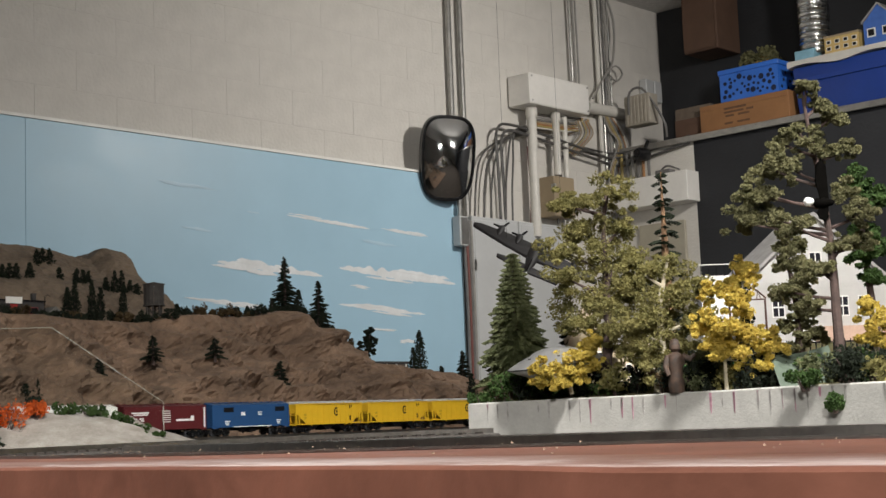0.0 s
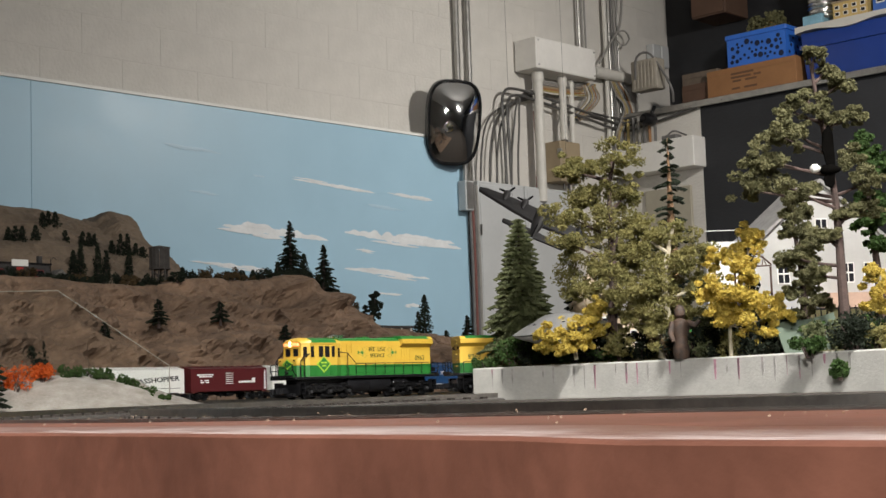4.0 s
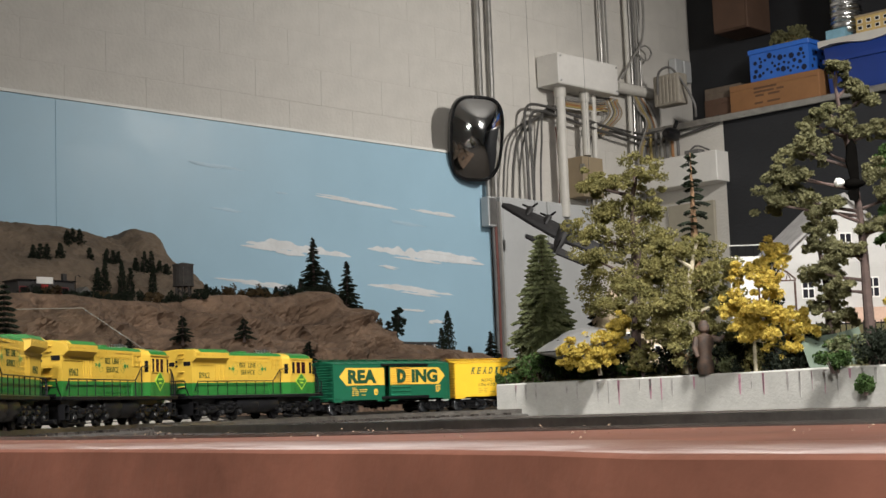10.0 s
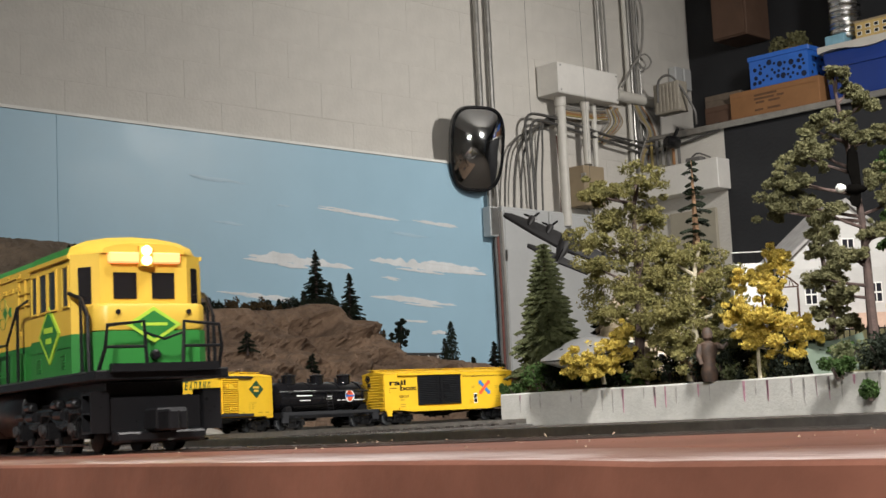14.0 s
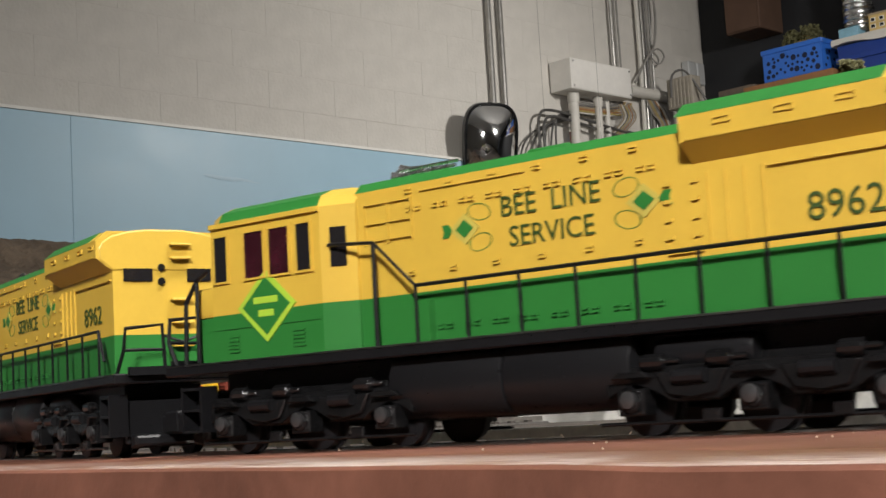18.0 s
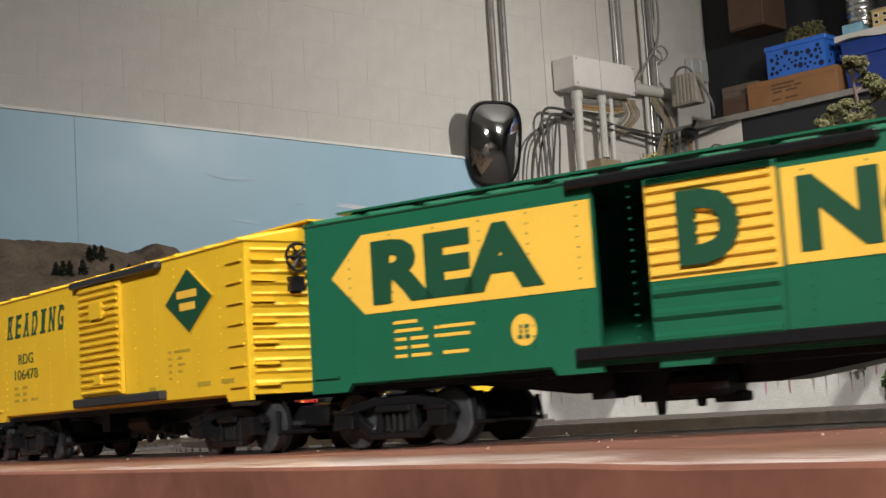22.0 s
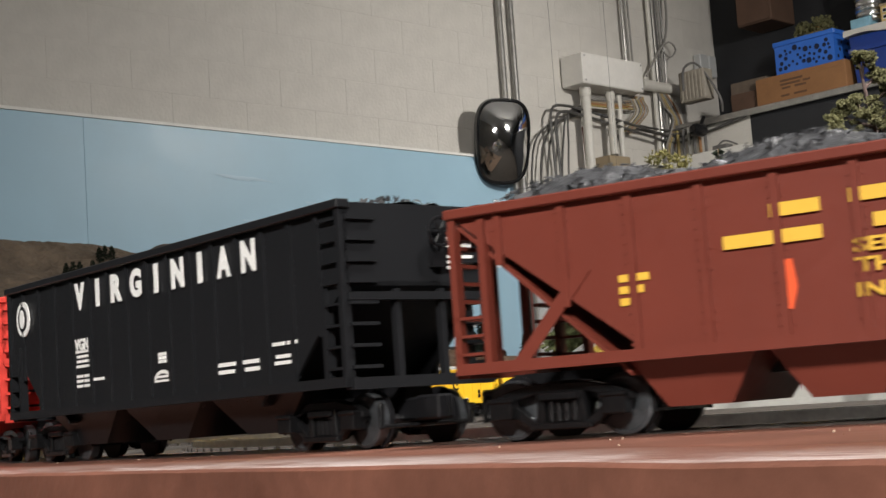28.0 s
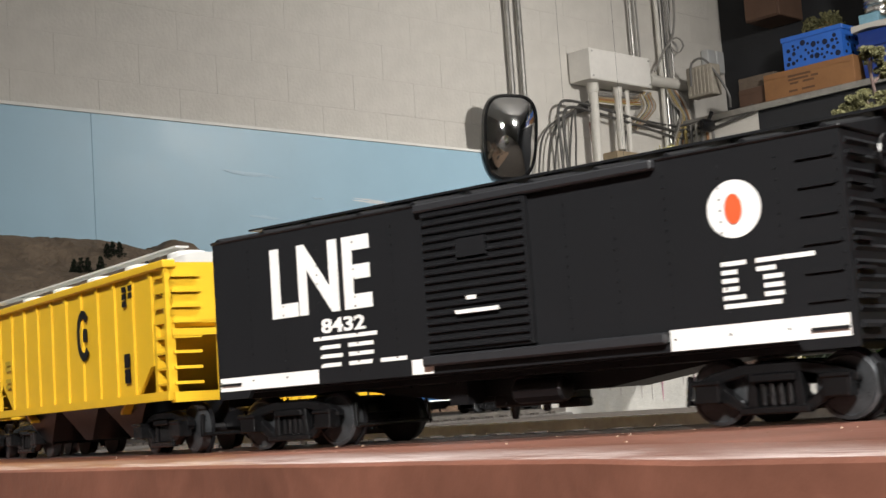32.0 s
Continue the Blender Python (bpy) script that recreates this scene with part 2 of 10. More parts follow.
def scuff_sheen_varnish():
    """Scuffed varnish: pale streaks along the board's edge hold scuffs and painted sheen."""
    m, tree, b = principled("scuff_sheen_rim_edge")
    n, l = tree.nodes.new, tree.links.new
    tex, turn, squash = n("ShaderNodeTexCoord"), n("ShaderNodeMapping"), n("ShaderNodeMapping")
    turn.inputs["Rotation"].default_value = (0, 0, radians(53))
    squash.inputs["Scale"].default_value = (34, 620, 60)
    l(tex.outputs["Object"], turn.inputs["Vector"]); l(turn.outputs["Vector"], squash.inputs["Vector"])
    streak, big = n("ShaderNodeTexNoise"), n("ShaderNodeTexNoise")
    streak.inputs["Scale"].default_value, streak.inputs["Detail"].default_value, streak.inputs["Roughness"].default_value = 1.0, 6, 0.65
    big.inputs["Scale"].default_value, big.inputs["Detail"].default_value = 16, 4
    l(squash.outputs["Vector"], streak.inputs["Vector"]); l(tex.outputs["Object"], big.inputs["Vector"])
    add = n("ShaderNodeMath"); add.operation = "MULTIPLY_ADD"; add.inputs[1].default_value = 0.55
    l(big.outputs["Fac"], add.inputs[0]); l(streak.outputs["Fac"], add.inputs[2])
    ramp = n("ShaderNodeMapRange")
    ramp.inputs["From Min"].default_value, ramp.inputs["From Max"].default_value = 0.66, 0.90
    l(add.outputs[0], ramp.inputs["Value"])
    mix = n("ShaderNodeMix"); mix.data_type = "RGBA"
    mix.inputs["A"].default_value, mix.inputs["B"].default_value = (0.172, 0.073, 0.049, 1), (0.60, 0.51, 0.49, 1)
    worn = n("ShaderNodeAttribute"); worn.attribute_name = "scuff_sheen"
    times = n("ShaderNodeMath"); times.operation = "MULTIPLY"
    l(ramp.outputs["Result"], times.inputs[0]); l(worn.outputs["Fac"], times.inputs[1])
    l(times.outputs[0], mix.inputs["Factor"]); l(mix.outputs["Result"], b.inputs["Base Color"])
    rough = n("ShaderNodeMapRange")
    rough.inputs["To Min"].default_value, rough.inputs["To Max"].default_value = 0.24, 0.46
    l(streak.outputs["Fac"], rough.inputs["Value"]); l(rough.outputs["Result"], b.inputs["Roughness"])
    bump = n("ShaderNodeBump"); bump.inputs["Strength"].default_value, bump.inputs["Distance"].default_value = 0.25, 0.0006
    l(streak.outputs["Fac"], bump.inputs["Height"]); l(bump.outputs["Normal"], b.inputs["Normal"])
    return m


scuff_sheen_mat = scuff_sheen_varnish()
board_mat = mat("layout_board", (0.042, 0.034, 0.027), 0.9, vary=0.3, scale=20, bump=0.5, bump_scale=300)
rock_mat = mat("plaster_rock", (0.270, 0.178, 0.118), 0.95, scale=9, second=(0.095, 0.063, 0.043), bump=1.0, bump_scale=40)
soil_mat = mat("sandy_soil", (0.42, 0.37, 0.29), 0.95, scale=40, second=(0.24, 0.20, 0.15), bump=0.8, bump_scale=200)
turf_mat = mat("ground_foam", (0.075, 0.085, 0.03), 0.95, scale=60, second=(0.11, 0.075, 0.035), bump=1.0, bump_scale=300)
floor_mat = mat("grey_floor", (0.36, 0.35, 0.33), 0.6, vary=0.15, scale=3)

KA, KB = 7.96, 10.90     # wall A: y = x + KA; wall B: x + y = KB
CORNER = Vector((1.47, 9.43, 0))
UA, UB = Vector((-S, -S, 0)), Vector((S, -S, 0))   # along each wall, away from the corner
NA, NB = Vector((S, -S, 0)), Vector((-S, -S, 0))   # out of each wall, into the room


def on_a(x, z, out=0.0):
    """A place on wall A by its x, at height z above the eye, out metres before the wall."""
    return Vector((x, x + KA, E + z)) + NA * out


def on_b(x, z, out=0.0):
    return Vector((x, KB - x, E + z)) + NB * out


def frame_a(x, z, out=0.0):
    """Axes on wall A: x along the wall to the right, y into the wall, z up."""
    return Matrix.Translation(on_a(x, z, out)) @ pose(0, 0, 0, 0, 0, 45)


def frame_b(x, z, out=0.0):
    return Matrix.Translation(on_b(x, z, out)) @ pose(0, 0, 0, 0, 0, -45)


def plain_box(x0, x1, y0, y1, z0, z1):
    bm = bmesh.new()
    box(bm, x0, x1, y0, y1, z0, z1)
    return bm


# floor, ceiling and the four walls of the hall
thing("floor", plain_box(-9, 9, -7, 12, -0.1, 0), floor_mat, "grey sealed concrete floor of the hall", "floor", kind="structure")
thing("ceiling", plain_box(-9, 9, -7, 12, 3.9, 4.0), mat("pale_ceiling", (0.60, 0.59, 0.57), 0.9), "pale unlit ceiling over the hall", "ceiling", kind="structure")
wall_a = thing("wall_north", plain_box(-8.0, 0.9, 0.012, 0.2, -E, 2.79), mortar_mat, "painted concrete block wall in warm off-white", "wall", kind="structure", at=frame_a(CORNER.x, 0))
wall_b = thing("wall_east", plain_box(0.0, 8.0, 0.012, 0.2, -E, 1.714), mortar_mat, "painted block wall, black below a shelf", "wall", kind="structure", at=frame_b(CORNER.x, 0))
thing("wall_south", plain_box(-8.0, 8, 0, 0.2, 0, 3.9), dim_wall, "painted wall behind the camera", "wall", kind="structure", at=pose(2.6, -3.6, 0, 0, 0, 45))
thing("wall_west", plain_box(-8.0, 8, 0, 0.2, 0, 3.9), dim_wall, "painted wall beside the layout", "wall", kind="structure", at=pose(-4.2, 0.6, 0, 0, 0, -45))

# sky backdrop: two boards on wall A with a seam, a white batten on top
def backdrop():
    root = thing("backdrop", None, None, "smooth sky-blue painted backdrop boards with clouds", "backdrop", kind="structure", at=frame_a(CORNER.x, 0))
    seam = (-1.636 - CORNER.x) / S
    right = (0.333 - CORNER.x) / S
    for a, b in ((-7.9, seam - 0.0008), (seam + 0.0008, right)):
        bm = plain_box(a, b, -0.075, -0.045, -0.35, 1.393)
        soften(bm, 0.001, 1)
        part("sky_board", bm, sky_mat, root)
    bm = plain_box(-7.9, right, -0.08, -0.04, 1.395, 1.409)
    part("batten", bm, white_trim, root, "thin white batten along the top edge")
    return root


backdrop_ob = backdrop()

# layout board and its varnished rim
def table():
    bm = bmesh.new()
    edge = [(-1.30, 2.30), (-0.31, 0.955), (-0.005, 0.53), (0.125, 0.385), (0.42, 0.10), (1.4, -0.9), (4.2, 1.6), (3.3, 7.5), (1.45, 9.35), (-3.2, 4.72), (-3.3, 0.9)]
    prism(bm, edge, TABLE - 0.03, TABLE, along_z)
    return thing("layout_board", bm, board_mat, "wide plywood layout board dressed as ground", "tabletop", kind="structure")


table()


def rim():
    far = [(-1.30, 2.30), (-0.31, 0.965), (-0.005, 0.535), (0.12, 0.388), (0.42, 0.10), (1.4, -0.9)]
    near = [(-1.45, 2.10), (-0.16, 0.46), (-0.010, 0.245), (0.045, 0.175), (0.30, -0.09), (1.25, -1.05)]
    top = E - 0.0110
    bm = bmesh.new()
    f = smooth_line([(x, y, 0) for x, y in far], 0.03)
    g = smooth_line([(x, y, 0) for x, y in near], 0.03)
    n = 80
    rows = []
    scuff_sheen = bm.verts.layers.float.new("scuff_sheen")
    for k in range(n + 1):
        a, b = f[round(k * (len(f) - 1) / n)], g[round(k * (len(g) - 1) / n)]
        w = (a - b).normalized()
        c = b + w * (0.088 + 0.010 * noise.noise(b * 14))
        ring = [(a, -0.02), (a, -0.001), (a - w * 0.002, 0), (c, 0), (b + w * 0.062, -0.0001), (b + w * 0.0450, -0.0004), (b + w * 0.0435, -0.0013), (b + w * 0.0430, -0.012), (b + w * 0.0430, -0.10), (a, -0.10)]
        rows.append([bm.verts.new((p.x, p.y, top + dz)) for p, dz in ring])
        # how strongly the pale scuffs and painted sheen show on each ring
        for i, much in ((3, 0.0), (4, 0.75), (5, 1.0), (6, 0.5)):
            rows[-1][i][scuff_sheen] = much
    for a, b in zip(rows, rows[1:]):
        for i in range(len(a)):
            j = (i + 1) % len(a)
            bm.faces.new((a[i], a[j], b[j], b[i])).material_index = 1 if i in (3, 4) else 0
    return thing("table_rim", bm, [rim_mat, scuff_sheen_mat], "satin brown varnished wooden rim with scuffs and painted sheen along its edge", "rim", kind="structure", smooth=True)


rim()

# retaining wall of cast concrete
RET = smooth_line([(0.106, 2.28, 0), (0.25, 2.135, 0), (0.379, 1.98, 0), (0.49, 1.83, 0), (0.572, 1.70, 0), (0.70, 1.48, 0), (0.86, 1.2, 0)], 0.02)


def retaining_wall():
    bm = bmesh.new()
    rows = []
    for i, p in enumerate(RET):
        d = (RET[min(i + 1, len(RET) - 1)] - RET[max(i - 1, 0)]).normalized()
        w = Vector((-d.y, d.x, 0))
        hi = E + 0.028 + 0.0006 * noise.noise(p * 9)
        rows.append([bm.verts.new(q) for q in ((p.x, p.y, TABLE), (p.x, p.y, hi - 0.002), (p.x + w.x * 0.002, p.y + w.y * 0.002, hi), (p.x + w.x * 0.018, p.y + w.y * 0.018, hi), (p.x + w.x * 0.018, p.y + w.y * 0.018, TABLE))])
    for a, b in zip(rows, rows[1:]):
        for i in range(5):
            bm.faces.new((a[i], a[(i + 1) % 5], b[(i + 1) % 5], b[i]))
    bm.faces.new(rows[0]); bm.faces.new(rows[-1][::-1])
    return thing("retaining_wall", bm, concrete, "pale cast concrete retaining wall with magenta stains", "wall", kind="structure")


ret_ob = retaining_wall()

# ---- the train. Cars stand on z = 0 (rail top), x forward, the right side at -y.
def plastic(name, colour, rough=0.42):
    return mat(name, colour, rough, vary=0.05, scale=60, bump=0.05, bump_scale=900)


YEL = plastic("warm_yellow_plastic", (0.54, 0.352, 0.046))
YEL2 = plastic("golden_yellow_plastic", (0.63, 0.390, 0.020))
GRN = plastic("bright_green_plastic", (0.020, 0.145, 0.026), 0.4)
DGRN = plastic("deep_green_plastic", (0.008, 0.090, 0.046), 0.4)
BLK = plastic("black_plastic", (0.008, 0.008, 0.009), 0.30)
BLK2 = plastic("satin_black_shell", (0.0125, 0.0130, 0.0145), 0.34)
for _m in (BLK, BLK2):
    _m.node_tree.nodes["Principled BSDF"].inputs["Specular IOR Level"].default_value = 0.28
GREY = plastic("dark_grey_plastic", (0.022, 0.023, 0.026), 0.45)
RED = plastic("orange_red_plastic", (0.46, 0.034, 0.024), 0.4)
OXIDE = plastic("oxide_brown_plastic", (0.14, 0.029, 0.018), 0.45)
MAROON = plastic("maroon_plastic", (0.085, 0.012, 0.014), 0.45)
BLUE = plastic("rail_blue_plastic", (0.018, 0.065, 0.17), 0.42)
WHITE = plastic("white_ink", (0.78, 0.78, 0.76), 0.5)
INKY = plastic("yellow_ink", (0.68, 0.41, 0.05), 0.5)
INKG = plastic("green_ink", (0.006, 0.052, 0.024), 0.5)
LIME = plastic("lime_ink", (0.32, 0.50, 0.04), 0.5)
INKOG = plastic("olive_green_ink", (0.032, 0.058, 0.010), 0.5)
LIMEY = plastic("pale_lime_ink", (0.44, 0.36, 0.07), 0.5)
INKO = plastic("orange_ink", (0.75, 0.10, 0.03), 0.5)
INKB = plastic("blue_ink", (0.02, 0.14, 0.48), 0.5)
STEEL = mat("worn_steel", (0.30, 0.30, 0.30), 0.34, metal=1.0, vary=0.2, scale=80)
CHROME = mat("bright_chrome", (0.85, 0.85, 0.85), 0.26, metal=1.0, vary=0.05, scale=60)
TINT = mat("dark_cab_glass", (0.012, 0.011, 0.012), 0.08, vary=0.1, scale=40)
CABLIT = mat("magenta_lit_cab_glass", (0.030, 0.006, 0.010), 0.1, vary=0.5, scale=160, emit=0.015)
LAMPON = mat("lit_headlight", (1.0, 0.62, 0.30), 0.3, vary=0.0, emit=5.0)
GLOW = mat("lit_number_board", (1.0, 0.36, 0.14), 0.3, vary=0.0, emit=1.2)
COAL = mat("coal_load", (0.055, 0.056, 0.060), 0.32, vary=0.6, scale=150, bump=0.6, bump_scale=500, random_by=0.4)
ROOFG = plastic("galvanised_roof", (0.50, 0.50, 0.48), 0.5)

TRAIN = []


def side_place(L, hw, side, u, z, out=0.0):
    """Where reading position u (0 left, 1 right) and height z lie on a side: -1 right, 1 left."""
    if side < 0:
        return pose(-L / 2 + u * L, -hw - out, z)
    return pose(L / 2 - u * L, hw + out, z, 0, 0, 180)


def put(name, bm, material, parent, m, label="", smooth=False):
    bmesh.ops.transform(bm, matrix=m, verts=bm.verts)
    return part(name, bm, material, parent, label, smooth, "stuff" if name in ("small_print", "faded_lettering", "shield_mark", "emblem_mark", "door_latch") else "")


def bars(rows, height=0.0016, gap=0.0012, out=0.0002):
    """Small print as bars: rows of (start, length) pairs."""
    bm = bmesh.new()
    for k, row in enumerate(rows):
        for a, n in row:
            box(bm, a, a + n, -out, 0.0002, -k * (height + gap), -k * (height + gap) + height)
    return bm


def disc(r, ry=None, seg=28, out=0.0003):
    bm = bmesh.new()
    ry = ry or r
    prism(bm, [(r * math.cos(2 * math.pi * k / seg), ry * math.sin(2 * math.pi * k / seg)) for k in range(seg)], -out, 0.0003, along_y)
    return bm


def poly(outline, out=0.0003):
    bm = bmesh.new()
    prism(bm, outline, -out, 0.0003, along_y)
    return bm


def wheelset_mesh(r=0.0095):
    bm = bmesh.new()
    for s in (-1, 1):
        y = s * 0.0165
        prof = [(0.002, -0.0026), (r * 0.78, -0.0026), (r, -0.0024), (r, 0.0012), (r * 1.12, 0.0014), (r * 1.12, 0.0024), (0.002, 0.0024)]
        lathe(bm, [(a, y - s * h) for a, h in prof], 22, "y")
    lathe(bm, [(0.0018, -0.021), (0.0018, 0.021)], 8, "y")
    return finish(bm, "wheelset", BLK, True)


WHEELS = wheelset_mesh()


def rim_mesh(r=0.0095):
    bm = bmesh.new()
    for s in (-1, 1):
        y = s * 0.0165
        lathe(bm, [(r * 0.86, y + s * 0.0027), (r * 0.90, y + s * 0.0030), (r * 1.005, y + s * 0.0026), (r * 1.005, y - s * 0.0010), (r * 0.86, y - s * 0.0010)], 22, "y")
    return finish(bm, "tread", mat("blackened_wheel", (0.075, 0.080, 0.086), 0.30, metal=0.6, vary=0.35, scale=160, bump=0.1, bump_scale=500), True)


RIMS = rim_mesh()


def freight_frame():
    """Two cast truss side frames with open windows, springs, axle boxes and brake hangers, and the bolster between."""
    bm = bmesh.new()
    for s in (-1, 1):
        y0, y1 = sorted((s * 0.0200, s * 0.0238))
        y2, y3 = sorted((s * 0.0215, s * 0.0252))
        prism(bm, [(-0.025, 0.0128), (-0.020, 0.0152), (-0.009, 0.0172), (0.009, 0.0172), (0.020, 0.0152), (0.025, 0.0128), (0.025, 0.0105), (0.017, 0.0122), (0.009, 0.0140), (-0.009, 0.0140), (-0.017, 0.0122), (-0.025, 0.0105)], y0, y1, along_y)
        for e in (-1, 1):
            prism(bm, [(e * 0.0250, 0.0100), (e * 0.0165, 0.0112), (e * 0.0090, 0.0052), (e * 0.0062, 0.0034), (e * 0.0110, 0.0034), (e * 0.0190, 0.0078)], y0, y1, along_y)
            prism(bm, [(e * 0.0082, 0.0150), (e * 0.0060, 0.0150), (e * 0.0060, 0.0045), (e * 0.0090, 0.0045)], y0, y1, along_y)
            a, c = sorted((s * 0.0215, s * 0.0272))
            box(bm, e * 0.020 - 0.0040, e * 0.020 + 0.0040, a, c, 0.0066, 0.0132)
            a, c = sorted((s * 0.0262, s * 0.0278))
            box(bm, e * 0.020 - 0.0046, e * 0.020 + 0.0046, a, c, 0.0118, 0.0134)
            tube(bm, [(e * 0.0295, s * 0.0190, 0.0150), (e * 0.0305, s * 0.0200, 0.0060)], [0.0012, 0.0009], 6)
        box(bm, -0.0110, 0.0110, y2, y3, 0.0028, 0.0050)
        box(bm, -0.0072, 0.0072, y2, y3, 0.0118, 0.0142)
        for x in (-0.0042, -0.0014, 0.0014, 0.0042):
            tube(bm, [(x, s * 0.0222, 0.0050), (x, s * 0.0222, 0.0118)], 0.0012, 7)
    box(bm, -0.0055, 0.0055, -0.0215, 0.0215, 0.0105, 0.0178)
    box(bm, -0.0305, -0.0290, -0.0190, 0.0190, 0.0062, 0.0078)
    box(bm, 0.0290, 0.0305, -0.0190, 0.0190, 0.0062, 0.0078)
    soften(bm, 0.0004, 1)
    return finish(bm, "bogie", mat("gloss_bogie_plastic", (0.006, 0.006, 0.0065), 0.22, vary=0.2, scale=100, bump=0.12, bump_scale=450), False)


BOGIE = freight_frame()


def springs_mesh():
    bm = bmesh.new()
    lathe(bm, [(0.0021, 0.0258), (0.0021, 0.0268), (0.0012, 0.0270)], 10, "y")
    return finish(bm, "axle_cap", STEEL, True)


CAPS = springs_mesh()


def bogie(parent, x):
    b = part("bogie", BOGIE, None, parent, "cast black two-axle bogie")
    b.location = (x, 0, 0)
    for dx in (-0.020, 0.020):
        w = part("wheelset", WHEELS, None, b)
        w.location = (dx, 0, 0.0095)
    w = part("tread", RIMS, None, b, "blackened wheel tread"); w.location = (-0.020, 0, 0.0095)
    w = part("tread", RIMS, None, b, "blackened wheel tread"); w.location = (0.020, 0, 0.0095)
    for dx, turn in ((-0.020, 0), (0.020, 0), (-0.020, math.pi), (0.020, math.pi)):
        c = part("axle_cap", CAPS, None, b, "shiny steel axle cap")
        c.location, c.rotation_euler = (dx, 0, 0.0100), (0, 0, turn)
    return b


def coupler_mesh():
    bm = bmesh.new()
    box(bm, -0.026, 0.004, -0.0055, 0.0055, 0.0085, 0.0165)
    box(bm, 0.002, 0.011, -0.0065, 0.0035, 0.0085, 0.0170)
    box(bm, 0.009, 0.0145, -0.0065, -0.0015, 0.0085, 0.0170)
    soften(bm, 0.0008, 1)
    return finish(bm, "coupler", BLK, False)


COUPLER = coupler_mesh()


def couplers(parent, L):
    for s in (1, -1):
        c = part("coupler", COUPLER, None, parent, "black knuckle coupler")
        c.location = (s * L / 2, 0, 0)
        if s < 0:
            c.rotation_euler = (0, 0, math.pi)


PIECES = {}


def piece(name, key, make, material, parent, m):
    """One of many alike small pieces: an object of its own on a shared mesh."""
    key = (name,) + key
    if key not in PIECES:
        bm = bmesh.new()
        make(bm)
        PIECES[key] = finish(bm, name, material)
    ob = new(name, PIECES[key])
    ob.parent = parent
    ob.matrix_basis = m
    return ob


def rungs(parent, L, hw, z0, z1, n, material, w=0.011):
    """Grab irons: a ladder at the reading right end of each side, one low rung at the other end, and rungs on the ends near the corners."""
    for s in (-1, 1):
        for u in (1, 0):
            x0 = (L / 2 - 0.002 - w) if u else (-L / 2 + 0.002)
            for k in range(n if (s < 0) == (u == 1) else 1):
                piece("rung", (w, material.name), lambda bm: box(bm, 0, w, -0.0010, 0.0010, 0, 0.0009), material, parent, pose(x0, s * hw, z0 + (z1 - z0) * k / (n - 1)))
    for e in (-1, 1):
        for s in (-1, 1):
            for k in range(n):
                piece("end_rung", (material.name,), lambda bm: box(bm, -0.0018, 0.0018, -0.0050, 0.0050, 0, 0.0010), material, parent, pose(e * L / 2, s * (hw - 0.007), z0 + (z1 - z0) * k / (n - 1)))


def end_ribs(parent, L, hw, z0, z1, n, material):
    for e in (-1, 1):
        h, w = (z1 - z0) / n * 0.3, hw - 0.0025
        for k in range(n):
            z = z0 + (z1 - z0) * (k + 0.5) / n
            piece("end_rib", (round(h, 5), w, material.name), lambda bm: prism(bm, [(-h, 0), (0, 0.0012), (h, 0)], -w, w, lambda p, q, r: (q - 0.0002, r, p)), material, parent, pose(e * L / 2, 0, z, 0, 0, 0 if e > 0 else 180))


def brake_wheel(parent, x, y, z, material):
    bm = bmesh.new()
    e = 1 if x > 0 else -1
    ring = [(x + e * 0.004, y + 0.0052 * math.cos(a), z + 0.0052 * math.sin(a)) for a in [k * math.pi / 8 for k in range(17)]]
    tube(bm, ring, 0.0007, 6)
    for k in range(3):
        a = k * math.pi / 3
        tube(bm, [(x + e * 0.004, y + 0.0052 * math.cos(a), z + 0.0052 * math.sin(a)), (x + e * 0.004, y - 0.0052 * math.cos(a), z - 0.0052 * math.sin(a))], 0.0006, 6)
    tube(bm, [(x - e * 0.001, y, z), (x + e * 0.005, y, z)], 0.0012, 8)
    box(bm, min(x, x + e * 0.003), max(x, x + e * 0.003), y - 0.003, y + 0.003, z - 0.0125, z - 0.007)
    part("brake_wheel", bm, material, parent, "spoked hand brake wheel")


def ribbed_door(name, w, z0, z1, n, material, parent, m, label, deep=0.0012, plates=()):
    """A sliding door: a plate that carries n horizontal ribs, facing -y."""
    bm = bmesh.new()
    box(bm, -w / 2, w / 2, -deep, 0.0005, z0, z1)
    for x0, x1, a, b in plates:
        box(bm, x0, x1, -0.0031, 0, a, b)
    d = put(name, bm, material, parent, m, label)
    h = (z1 - z0) / n * 0.28
    for k in range(n):
        z = z0 + (z1 - z0) * (k + 0.5) / n
        piece("rib", (round(w, 5), round(h, 6), material.name), lambda bm: prism(bm, [(-h, 0), (-h * 0.3, 0.0013), (h * 0.3, 0.0013), (h, 0)], -w / 2 + 0.001, w / 2 - 0.001, lambda p, q, r: (r, -q, p)), material, d, m @ pose(0, -deep, z))
    return d


